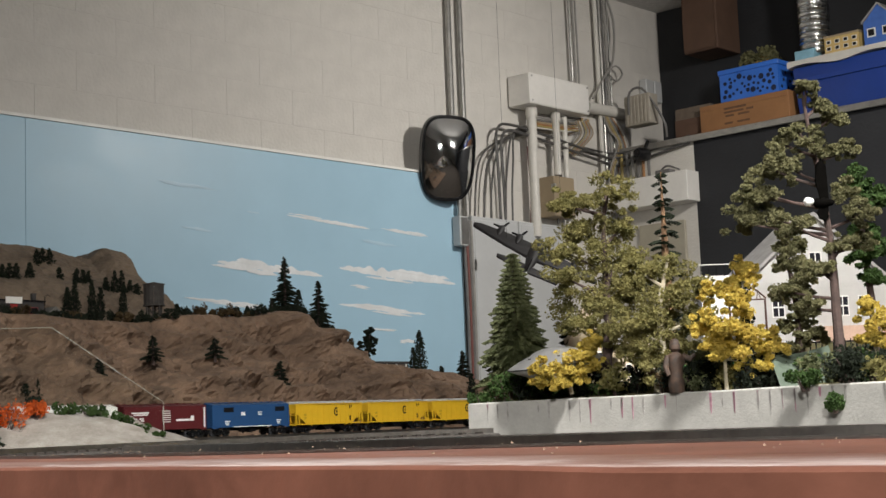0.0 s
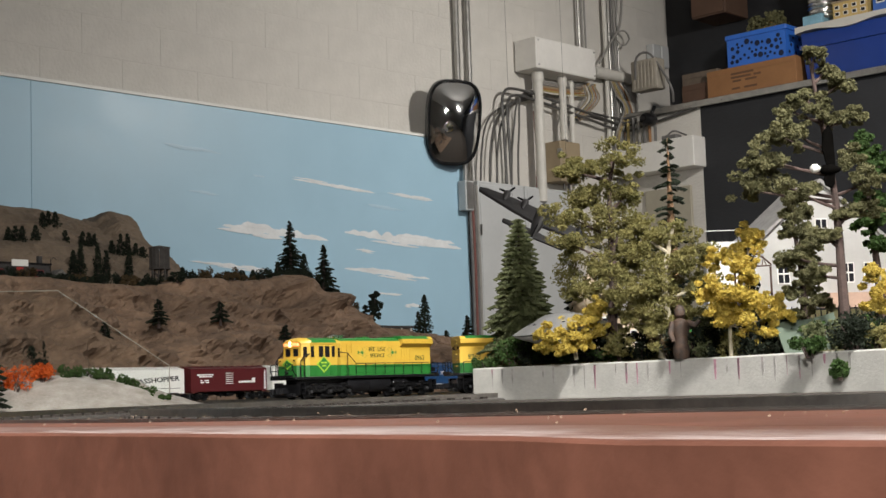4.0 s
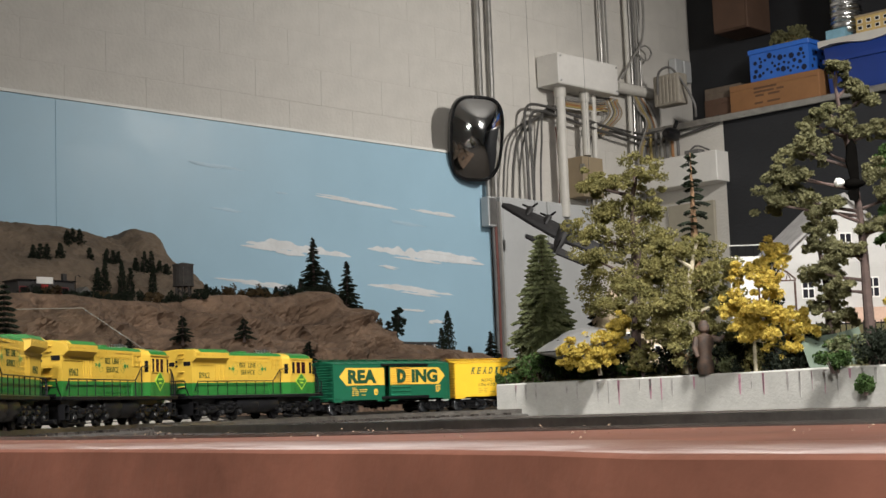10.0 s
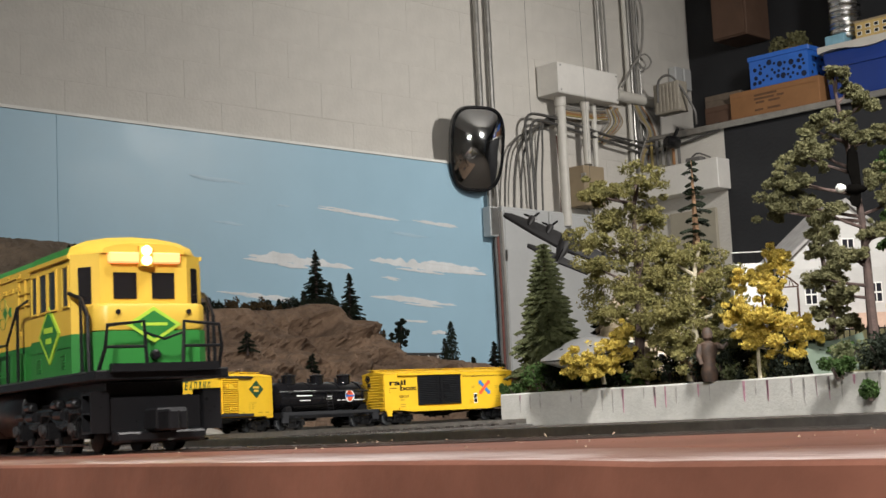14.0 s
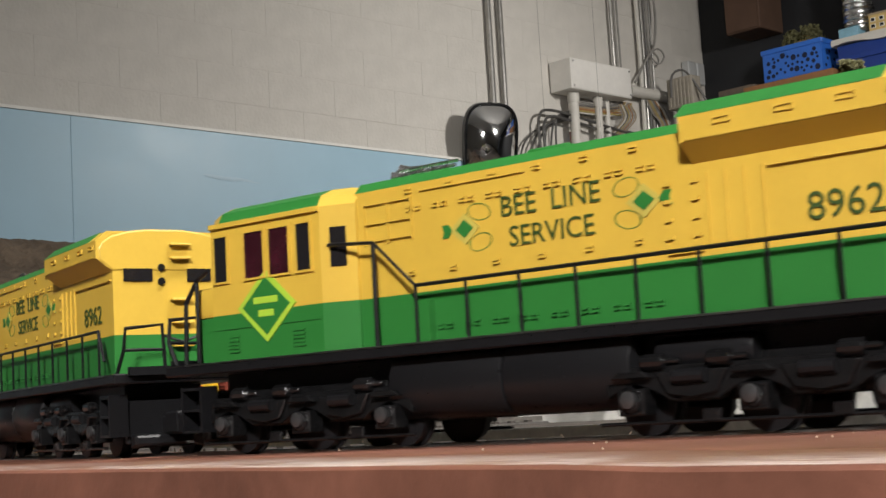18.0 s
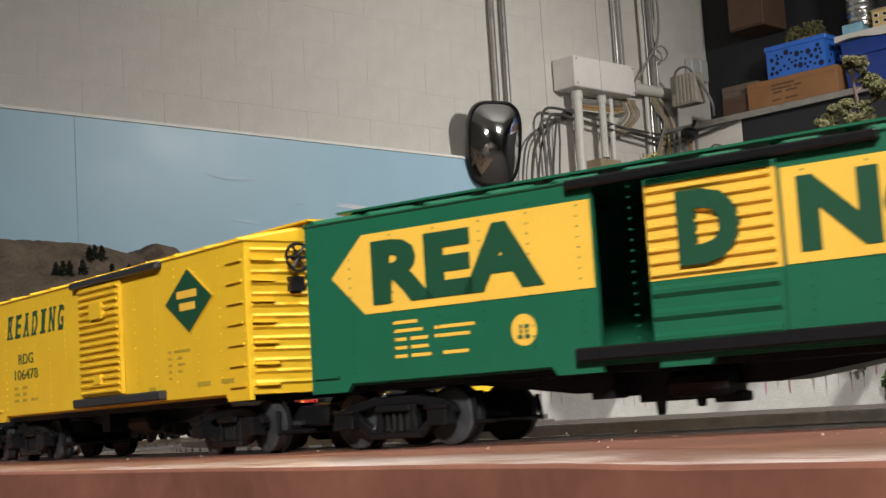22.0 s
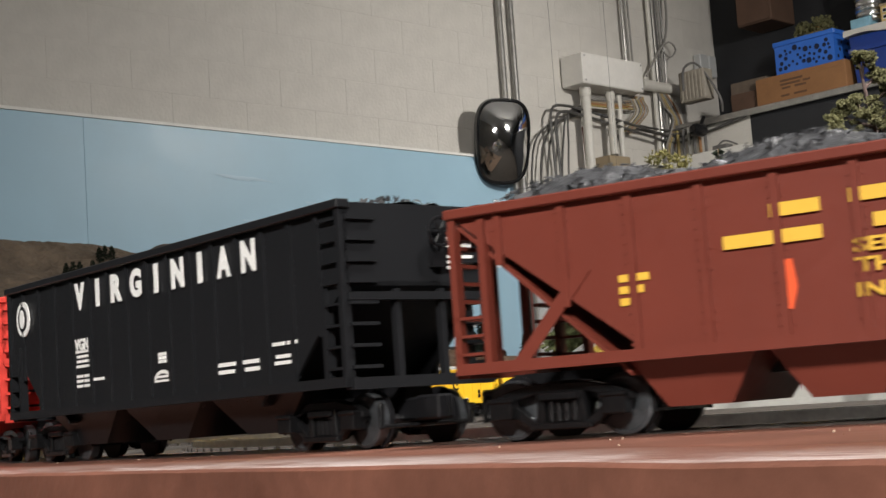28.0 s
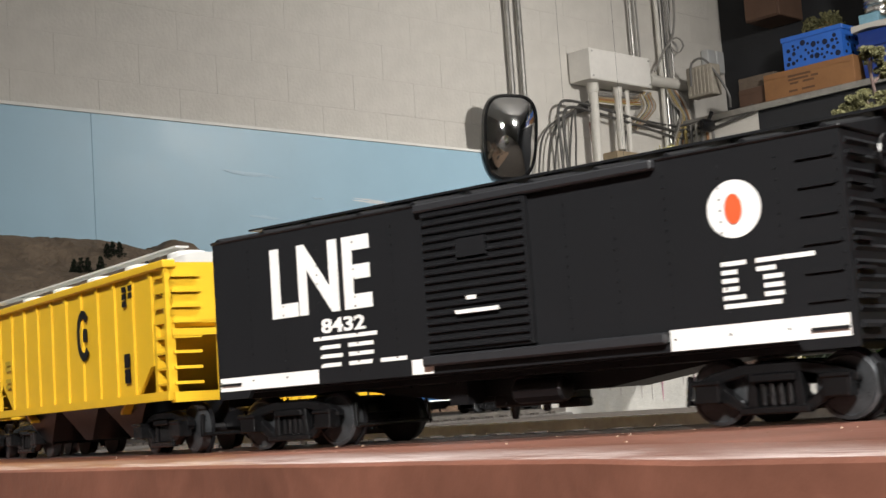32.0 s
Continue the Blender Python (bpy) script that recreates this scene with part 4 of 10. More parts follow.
def tank_car():
    L = 0.2301
    root = thing("tank_car", None, None, "glossy black three-dome tank car with white print", "freight car", group="cars of the train")
    r, zc = 0.0218, 0.0482
    a = L * 0.455
    gloss = mat("gloss_black_tank", (0.006, 0.006, 0.007), 0.10, vary=0.05, scale=60)
    bm = bmesh.new()
    lathe(bm, [(0.0, -a - 0.0005), (r * 0.5, -a + 0.0005), (r * 0.85, -a + 0.004), (r, -a + 0.010), (r, a - 0.010), (r * 0.85, a - 0.004), (r * 0.5, a - 0.0005), (0.0, a + 0.0005)], 40, "x", (0, 0, zc))
    tank = part("tank", bm, gloss, root, "gloss black riveted tank", True)
    for x in (-0.031, -0.095 + 0.012, 0.035, 0.083):
        bm = bmesh.new()
        lathe(bm, [(r, x - 0.0016), (r + 0.0007, x - 0.0014), (r + 0.0007, x + 0.0014), (r, x + 0.0016)], 40, "x", (0, 0, zc))
        part("tank_band", bm, gloss, tank, "", True)
    for x in (-0.064, 0.0, 0.064):
        bm = bmesh.new()
        z = zc + r
        lathe(bm, [(0.0105, z - 0.004), (0.0102, z + 0.0085), (0.0112, z + 0.0088), (0.0112, z + 0.0100), (0.0095, z + 0.0112), (0.0040, z + 0.0125), (0.0, z + 0.0126)], 24, "z", (x, 0, 0))
        d = part("dome", bm, gloss, root, "black dome with bolted lid", True)
        bm = bmesh.new()
        for k in range(12):
            t = k * math.pi / 6
            lathe(bm, [(0.0008, z + 0.0095), (0.0008, z + 0.0115)], 6, "z", (x + 0.0105 * math.cos(t), 0.0105 * math.sin(t), 0))
        tube(bm, [(x - 0.004, -0.004, z + 0.012), (x - 0.004, -0.004, z + 0.0145), (x + 0.004, -0.004, z + 0.0145), (x + 0.004, -0.004, z + 0.012)], 0.0006, 6)
        part("lid_bolt", bm, BLK, d)
        for dx in (-0.016, 0.016):
            bm = bmesh.new()
            lathe(bm, [(0.0022, z - 0.002), (0.0022, z + 0.004), (0.0028, z + 0.0042), (0.0018, z + 0.0062), (0.0006, z + 0.0064)], 12, "z", (x + dx, -0.003, 0))
            part("safety_valve", bm, BLK, root, "", True)
    for s in (-1, 1):
        bm = bmesh.new()
        y, z = s * (r + 0.0030), zc + 0.008
        tube(bm, [(-a + 0.002, s * 0.016, z), (-a + 0.010, y, z), (a - 0.010, y, z), (a - 0.002, s * 0.016, z)], 0.0007, 6)
        part("handrail", bm, STEEL, root, "bright wire handrail along the tank", True)
        for x in (-0.085, -0.031, 0.030, 0.085):
            bm = bmesh.new()
            tube(bm, [(x, s * (r - 0.003), z - 0.003), (x, y, z)], 0.0007, 6)
            part("rail_stanchion", bm, STEEL, root)
        bm = bmesh.new()
        box(bm, -L / 2, L / 2, min(s * 0.026, s * 0.0295), max(s * 0.026, s * 0.0295), 0.0215, 0.0262)
        part("side_sill", bm, GREY, root)
        for x in (-0.006, 0.006):
            bm = bmesh.new()
            tube(bm, [(x + 0.002, s * 0.0285, 0.026), (x + 0.002, s * (r + 0.004), zc + 0.008)], 0.0007, 6)
            part("ladder_rail", bm, BLK, root)
        for k in range(6):
            z0 = 0.030 + 0.005 * k
            bm = bmesh.new()
            tube(bm, [(-0.004, s * 0.0275, z0), (0.008, s * 0.0275, z0)], 0.0006, 6)
            part("ladder_rung", bm, BLK, root)
        for x in (-0.088, 0.088):
            bm = bmesh.new()
            prism(bm, [(x - 0.007, 0.0262), (x - 0.005, 0.0345), (x + 0.005, 0.0345), (x + 0.007, 0.0262)], min(s * 0.012, s * 0.020), max(s * 0.012, s * 0.020), along_y)
            part("saddle", bm, BLK, root)
        hh = r + 0.0002

        def wrap(bm, u, zmid):
            """Lay flat print round the tank's curve."""
            for v in bm.verts:
                dz = zmid + v.co.z - zc
                ang = dz / r
                out = r + 0.0004 - v.co.y * 0.5
                x = (u - 0.5) * L + v.co.x
                v.co = (x, -out * math.cos(ang), zc + out * math.sin(ang)) if s < 0 else (-x, out * math.cos(ang), zc + out * math.sin(ang))
            return bm
        disc_bm = disc(0.0110, 0.0095, 24)
        part("round_emblem", wrap(disc_bm, 0.725, 0.0482), WHITE, root, "white disc emblem with orange eye")
        part("emblem_eye", wrap(disc(0.0068, 0.0080, 24, 0.0008), 0.725, 0.0482), INKO, root)
        part("emblem_bar", wrap(bars([[(-0.010, 0.020)]], 0.0024, out=0.0013), 0.725, 0.0470), INKB, root)
        part("small_print", wrap(bars([[(0, 0.048)], [], [(0.003, 0.038)], [], [(0.010, 0.024)]], 0.0015, 0.0020), 0.176, 0.0560), WHITE, root, "white stencilled print")
        part("small_print", wrap(bars([[(0, 0.005), (0.007, 0.006)], [(0, 0.006), (0.008, 0.005)]], 0.0016, 0.0020), 0.484, 0.0470), WHITE, root)
        part("small_print", wrap(bars([[(-0.030, 0.022), (0.010, 0.026)]], 0.0014), 0.725, 0.0412), WHITE, root)
    bm = bmesh.new()
    box(bm, -L / 2 + 0.004, L / 2 - 0.004, -0.009, 0.009, 0.0165, 0.0250)
    for x in (-L / 2 + 0.002, L / 2 - 0.002):
        box(bm, x - 0.002, x + 0.002, -0.0295, 0.0295, 0.0180, 0.0262)
    lathe(bm, [(0.0045, -0.011), (0.0045, 0.011)], 12, "x", (0.0, -0.016, 0.0165))
    part("underframe", bm, BLK, root)
    for s in (-1, 1):
        for e in (-1, 1):
            bm = bmesh.new()
            box(bm, e * (L / 2 - 0.010) - 0.007, e * (L / 2 - 0.010) + 0.007, min(s * 0.027, s * 0.029), max(s * 0.027, s * 0.029), 0.0105, 0.0215)
            part("step", bm, GREY, root)
    for x in (-L / 2 + 0.030, L / 2 - 0.030):
        bogie(root, x)
    couplers(root, L)
    return root


def hopper(name, label, L, body, zt, zb=0.0215, ribs=13, bays=3, hw=0.0315, load=None, cover=None, bay_mat=None, out=0.0010, pitch=0.064, tip=0.004, inset=0.018, drop=0.52, slope=0.036):
    root = thing(name, None, None, label, "freight car", group="cars of the train")
    cut = zt - (zt - zb) * drop
    for s in (-1, 1):
        bm = bmesh.new()
        prism(bm, [(-L / 2, zt), (-L / 2, cut + 0.006), (-L / 2 + slope, zb + 0.003), (L / 2 - slope, zb + 0.003), (L / 2, cut + 0.006), (L / 2, zt)], min(s * hw, s * (hw - 0.0015)), max(s * hw, s * (hw - 0.0015)), along_y)
        part("side_sheet", bm, body, root)
        for k in range(ribs):
            x = -L / 2 + inset + (L - 2 * inset) * k / (ribs - 1)
            bm = bmesh.new()
            z0 = zb + 0.001 if abs(x) < L / 2 - slope else zb + 0.001 + (cut - zb) * (abs(x) - (L / 2 - slope)) / slope
            box(bm, x - 0.0013, x + 0.0013, s * hw - out * (s < 0), s * hw + out * (s > 0), z0, zt - 0.001)
            zz = z0 + 0.002
            while zz < zt - 0.004:
                for dx in (-0.0021, 0.0021):
                    box(bm, x + dx - 0.0003, x + dx + 0.0003, s * hw - 0.0003, s * hw + 0.0003, zz, zz + 0.0006)
                zz += 0.0030
            part("rib", bm, body, root, kind="stuff")
        bm = bmesh.new()
        box(bm, -L / 2 - 0.001, L / 2 + 0.001, s * hw - 0.0028, s * hw + 0.0028, zt - 0.0022, zt + 0.0010)
        soften(bm, 0.0004, 1)
        part("top_rail", bm, body, root)
        bm = bmesh.new()
        box(bm, -L / 2, L / 2, s * hw - 0.0024, s * hw + 0.0024, zb, zb + 0.0035)
        part("side_sill", bm, body, root)
        for e in (-1, 1):
            bm = bmesh.new()
            x = e * (L / 2 - 0.0012)
            box(bm, x - 0.0012, x + 0.0012, s * hw - 0.0018, s * hw + 0.0018, zb, zt)
            box(bm, x - 0.0012 - e * 0.011, x + 0.0012 - e * 0.011, s * hw - 0.0018, s * hw + 0.0018, zb, cut + 0.004)
            part("corner_post", bm, body, root)
            for k in range(8 if e * s < 0 else 3):
                piece("rung", (0.0121, body.name), lambda bm: box(bm, -0.006, 0.006, -0.0018, 0.0018, 0, 0.0009), body, root, pose(e * (L / 2 - 0.0065), s * hw, zb + 0.006 + (zt - zb - 0.012) * k / 7))
    for e in (-1, 1):
        bm = bmesh.new()
        x = e * L / 2
        box(bm, min(x, x - e * 0.0015), max(x, x - e * 0.0015), -hw, hw, cut + 0.004, zt)
        prism(bm, [(x, cut + 0.0055), (x, cut + 0.004), (x - e * 0.060, zb - 0.004), (x - e * 0.060, zb - 0.0025)], -hw + 0.001, hw - 0.001, along_y)
        part("end_sheet", bm, body, root, "sloping end sheet")
        bm = bmesh.new()
        box(bm, x - e * 0.001 - 0.0022, x - e * 0.001 + 0.0022, -hw, hw, zb - 0.001, zb + 0.003)
        box(bm, x - 0.0016, x + 0.0016, -hw, hw, cut - 0.001, cut + 0.0018)
        for y in (-0.010, 0.010):
            box(bm, x - e * 0.001 - 0.0014, x - e * 0.001 + 0.0014, y - 0.0012, y + 0.0012, zb, cut + 0.003)
        part("end_frame", bm, body, root)
        for s in (-1, 1):
            for k in range(8):
                piece("end_rung", (0.0122, body.name), lambda bm: box(bm, -0.0014, 0.0014, -0.006, 0.006, 0, 0.0012), body, root, pose(x, s * (hw - 0.0065), zb + 0.006 + (zt - zb - 0.012) * k / 7))
    brake_wheel(root, L / 2, 0.008, zt - 0.010, BLK)
    for k in range(bays):
        x = (k - (bays - 1) / 2) * pitch
        bm = bmesh.new()
        w, d = pitch * 0.46, 0.0150
        top = [bm.verts.new((x + a * w, b * (hw - 0.004), zb + 0.001)) for a, b in ((-1, -1), (1, -1), (1, 1), (-1, 1))]
        low = [bm.verts.new((x + a * tip, b * 0.023, zb + 0.001 - d)) for a, b in ((-1, -1), (1, -1), (1, 1), (-1, 1))]
        for i in range(4):
            bm.faces.new((top[i], top[(i + 1) % 4], low[(i + 1) % 4], low[i]))
        bm.faces.new(low); bm.faces.new(top[::-1])
        part("hopper_bay", bm, bay_mat or body, root, "funnel-shaped discharge bay")
    bm = bmesh.new()
    box(bm, -L / 2 + 0.004, L / 2 - 0.004, -0.006, 0.006, zb - 0.006, zb - 0.0005)
    part("underframe", bm, BLK, root)
    if load:
        bm = bmesh.new()
        nx, ny = 44, 11
        grid = [[bm.verts.new((-L / 2 + 0.004 + (L - 0.008) * i / nx, -hw + 0.003 + (2 * hw - 0.006) * j / ny,
                               zt - 0.004 + (load if load is not True else 0.0095) * math.sin(math.pi * j / ny) * (0.55 + 0.45 * abs(math.sin(bays * math.pi * i / nx))) + 0.003 * noise.noise((i * 0.9, j * 0.9, L * 50)))) for j in range(ny + 1)] for i in range(nx + 1)]
        for i in range(nx):
            for j in range(ny):
                bm.faces.new((grid[i][j], grid[i + 1][j], grid[i + 1][j + 1], grid[i][j + 1]))
        part("load", bm, COAL, root, "heaped black coal load")
        bm = bmesh.new()
        rnd = random.Random(int(L * 1e4))
        heap = load if load is not True else 0.0095
        for k in range(900):
            i, j = rnd.uniform(0.02, 0.98), rnd.uniform(0.06, 0.94)
            z = zt - 0.0036 + heap * math.sin(math.pi * j) * (0.55 + 0.45 * abs(math.sin(bays * math.pi * i)))
            c = Vector((-L / 2 + L * i, -hw + 2 * hw * j, z))
            q = 0.0010 + 0.0014 * rnd.random()
            vs = [bm.verts.new(c + Vector((rnd.uniform(-1, 1), rnd.uniform(-1, 1), rnd.uniform(-0.6, 1))) * q) for _ in range(4)]
            for f in ((0, 1, 2), (0, 2, 3), (0, 3, 1), (1, 3, 2)):
                bm.faces.new([vs[a] for a in f])
        part("lump", bm, COAL, root, "loose lumps of coal", kind="stuff")
    if cover:
        bm = bmesh.new()
        prism(bm, [(-hw - 0.001, zt), (-hw - 0.001, zt + 0.001), (-hw * 0.6, zt + 0.0042), (hw * 0.6, zt + 0.0042), (hw + 0.001, zt + 0.001), (hw + 0.001, zt)], -L / 2, L / 2, along_x)
        roof = part("roof", bm, cover, root, "pale grey covered roof")
        for k in range(5):
            for y in (-0.012, 0.012):
                bm = bmesh.new()
                lathe(bm, [(0.0085, zt + 0.003), (0.0085, zt + 0.0062), (0.0070, zt + 0.0072), (0.0, zt + 0.0074)], 18, "z", (-L / 2 + L * (k + 0.5) / 5, y, 0))
                part("hatch", bm, cover, roof, "", True)
        for y in (-0.026, 0.026):
            bm = plain_box(-L / 2 - 0.002, L / 2 + 0.002, y - 0.003, y + 0.003, zt + 0.0056, zt + 0.0064)
            part("running_board", bm, cover, roof)
    for x in (-L / 2 + 0.031, L / 2 - 0.031):
        bogie(root, x)
    couplers(root, L)
    return root


def spaced(body, gap):
    return (" " * gap).join(body)


def red_hopper():
    L, hw = 0.2929, 0.0315
    root = hopper("hopper_car", "orange-red open hopper heaped with coal, yellow letters", L, RED, 0.0840, 0.0215, 15, 3, load=True, pitch=0.076, inset=0.0156)
    for s in (-1, 1):
        o = 0.0007
        for word, u, z, w in (("DELAWARE", 0.428, 0.0725, 0.128), ("HUDSON", 0.428, 0.0555, 0.0915)):
            n = len(word)
            for k, ch in enumerate(word):
                uu = u + (k - (n - 1) / 2) * w / (n - 1) / L
                put("lettering", letters(ch, 0.0068, 0.0054, bold=0.045), INKY, root, side_place(L, hw, s, uu, z, o), "yellow capital letter")
        put("lettering", letters("&", 0.0065, 0.0060, bold=0.02), INKY, root, side_place(L, hw, s, 0.40, 0.0640, 0.0007), "yellow ampersand")
        for ch, u, z in (("D", 0.155, 0.0395), ("&", 0.223, 0.0395), ("H", 0.295, 0.0395), ("17", 0.158, 0.0325), ("1", 0.226, 0.0325), ("27", 0.295, 0.0325)):
            put("lettering", letters(ch, 0.0045, None, bold=0.02), INKY, root, side_place(L, hw, s, u, z, 0.0007))
        sh = [(-0.0145, 0.012), (0.0145, 0.014), (0.0145, 0.004), (0.0105, -0.008), (0, -0.0165), (-0.0105, -0.008), (-0.0145, 0.004)]
        put("shield_emblem", poly([(a * 1.05, b * 1.05) for a, b in sh], 0.0008), BLK, root, side_place(L, hw, s, 0.745, 0.0655, 0.0), "yellow shield emblem edged in black")
        put("shield_emblem", poly(sh, 0.0011), INKY, root, side_place(L, hw, s, 0.745, 0.0655, 0.0), "yellow shield emblem")
        put("shield_mark", bars([[(-0.010, 0.006), (0.004, 0.008)], [(-0.008, 0.003), (0.002, 0.006)], [(-0.010, 0.005), (0.005, 0.003)]], 0.0022, 0.0018), BLK, root, side_place(L, hw, s, 0.745, 0.0700, 0.0012))
        put("shield_mark", bars([[(-0.0013, 0.0026)]], 0.028), RED, root, side_place(L, hw, s, 0.745, 0.0515, 0.0013))
        for u, z, rows, mt in ((0.454, 0.0375, 4, INKY), (0.522, 0.0375, 4, INKY), (0.70, 0.0340, 3, INKY)):
            put("small_print", bars([[(0, 0.009)], [(0, 0.007)], [(0, 0.010)], [(0, 0.008)]][:rows], 0.0011, 0.0012), mt, root, side_place(L, hw, s, u, z))
        put("round_plate", disc(0.0042, 0.0042, 20, 0.0009), RED, root, side_place(L, hw, s, 0.925, 0.0735), "raised round plate")
        put("yellow_panel", bars([[(0, 0.012)]], 0.0052), INKY, root, side_place(L, hw, s, 0.775, 0.0280))
        put("yellow_panel", bars([[(0, 0.012)]], 0.0050), INKY, root, side_place(L, hw, s, 0.845, 0.0285))
        put("small_print", bars([[(0, 0.010)] for _ in range(8)], 0.0009, 0.0005), INKY, root, side_place(L, hw, s, 0.858, 0.0480))
    return root


def black_hopper():
    L, hw = 0.2866, 0.0315
    root = hopper("hopper_car", "black open hopper with white spaced capitals", L, BLK2, 0.0845, 0.0212, 15, 3, load=True, pitch=0.074, tip=0.013, inset=0.0156, bay_mat=BLK)
    for s in (-1, 1):
        n = 9
        for k, ch in enumerate("VIRGINIAN"):
            put("lettering", letters(ch, 0.0122, 0.0036 if ch == "I" else 0.0102, bold=0.05), WHITE, root, side_place(L, hw, s, 0.280 + 0.508 * k / 8, 0.0735, 0.0007), "white block capital")
        e = -1 if s < 0 else 1
        m = pose(e * (L / 2 + 0.0004), 0.0190, 0.0705, 0, 0, 90 * e)
        put("lettering", letters("VGN", 0.0052, 0.0115, bold=0.03), WHITE, root, m)
        put("small_print", bars([[(-0.006, 0.012)], [], [(-0.006, 0.012)], [(-0.006, 0.012)], [(-0.006, 0.012)]], 0.0011, 0.0009), WHITE, root, m @ pose(0, 0, -0.0010))
        put("round_emblem", disc(0.0075, 0.0085), WHITE, root, side_place(L, hw, s, 0.058, 0.0690, 0.0007), "white ring emblem")
        put("emblem_ring", disc(0.0050, 0.0060), BLK, root, side_place(L, hw, s, 0.058, 0.0690, 0.0010))
        put("emblem_mark", disc(0.0026, 0.0045), WHITE, root, side_place(L, hw, s, 0.058, 0.0690, 0.0013))
        put("lettering", letters("VGN", 0.0052, 0.0140, bold=0.03), WHITE, root, side_place(L, hw, s, 0.280, 0.0520, 0.0007))
        put("small_print", bars([[(0, 0.0140)], [(0.001, 0.0025), (0.0042, 0.0025), (0.0074, 0.0025), (0.0106, 0.0025)], [(0.001, 0.0025), (0.0042, 0.0025), (0.0074, 0.0025), (0.0106, 0.0025)], [(0, 0.014)], [], [(0, 0.006), (0.0075, 0.006)], [(0, 0.006), (0.0075, 0.006), (0.017, 0.010)], [(0, 0.006), (0.0075, 0.006)]], 0.0012, 0.0010), WHITE, root, side_place(L, hw, s, 0.255, 0.0482, 0.0003))
        bm = bmesh.new()
        for k in range(8):
            a0, a1 = radians(20 + 17.5 * k), radians(37.5 + 17.5 * k)
            prism(bm, [(0.0078 * math.cos(a0), 0.0052 * math.sin(a0)), (0.0078 * math.cos(a1), 0.0052 * math.sin(a1)), (0.0066 * math.cos(a1), 0.0038 * math.sin(a1)), (0.0066 * math.cos(a0), 0.0038 * math.sin(a0))], -0.0002, 0.0, along_y)
        put("small_print", bm, WHITE, root, side_place(L, hw, s, 0.538, 0.0305, 0.0003))
        put("small_print", bars([[(-0.0032, 0.0064)], [(-0.0032, 0.0012), (-0.0012, 0.0024), (0.0020, 0.0012)], [(-0.0032, 0.0064)]], 0.0013, 0.0002), WHITE, root, side_place(L, hw, s, 0.538, 0.0415, 0.0003))
        put("small_print", bars([[(-0.0065, 0.013)], [(-0.0070, 0.014)]], 0.0009, 0.0008), WHITE, root, side_place(L, hw, s, 0.538, 0.0325, 0.0003))
        put("small_print", bars([[(0, 0.014), (0.019, 0.012)], [(0, 0.013), (0.021, 0.010)]], 0.0015, 0.0013), WHITE, root, side_place(L, hw, s, 0.69, 0.0335, 0.0003))
        put("small_print", bars([[(-0.001, 0.008), (0.009, 0.006)], [], [(0.001, 0.011)], [(0, 0.012)]], 0.0013, 0.0010), WHITE, root, side_place(L, hw, s, 0.836, 0.0385, 0.0003))
    return root


def brown_hopper():
    L, hw = 0.2875, 0.0315
    root = hopper("hopper_car", "oxide-brown open hopper with coal and yellow print", L, OXIDE, 0.0735, 0.0215, 12, 4, load=0.0155, pitch=0.044, tip=0.010, drop=0.14, slope=0.066)
    for s in (-1, 1):
        for u0, u1, z in ((0.375, 0.425, 0.0600), (0.454, 0.606, 0.0612), (0.632, 0.672, 0.0625), (0.772, 0.808, 0.0610), (0.324, 0.425, 0.0525), (0.475, 0.580, 0.0538), (0.639, 0.734, 0.0560)):
            put("small_print", bars([[(0, (u1 - u0) * L)]], 0.0038), INKY, root, side_place(L, hw, s, u0, z - 0.0019, 0.0007), "yellow line of print")
        for word, u0, u1, z in (("SERVING", 0.454, 0.565, 0.0475), ("THE HEART", 0.454, 0.606, 0.0421), ("OF THE", 0.639, 0.734, 0.0440), ("INDUSTRIAL", 0.454, 0.606, 0.0354), ("EAST", 0.639, 0.702, 0.0372)):
            put("lettering", letters(word, 0.0040, (u1 - u0) * L, bold=0.03), INKY, root, side_place(L, hw, s, (u0 + u1) / 2, z, 0.0007), "yellow capitals")
        put("emblem_mark", poly([(-0.002, 0.006), (0.002, 0.006), (0.003, -0.002), (0.001, -0.008), (-0.002, -0.007)]), INKO, root, side_place(L, hw, s, 0.385, 0.0400, 0.0002), "small red and yellow emblem")
        put("small_print", bars([[(0, 0.010)], [(0, 0.003), (0.007, 0.003)], [(0, 0.010)]], 0.0030, 0.0005), INKY, root, side_place(L, hw, s, 0.775, 0.0420, 0.0003))
        put("small_print", bars([[(0, 0.010)], [(0, 0.008)], [(0, 0.006)]], 0.0022, 0.0013), INKY, root, side_place(L, hw, s, 0.205, 0.0450, 0.0003))
        put("small_print", bars([[(0, 0.007)], [(0, 0.007)]], 0.0012, 0.0007), INKY, root, side_place(L, hw, s, 0.86, 0.0635, 0.0003))
        for e in (-1, 1):
            bm = bmesh.new()
            x = e * (L / 2)
            prism(bm, [(x - e * 0.050, 0.0500), (x - e * 0.044, 0.0500), (x - e * 0.020, 0.0240), (x - e * 0.026, 0.0240)], min(s * hw, s * (hw + 0.0006)), max(s * hw, s * (hw + 0.0006)), along_y)
            part("diagonal_brace", bm, OXIDE, root)
    return root


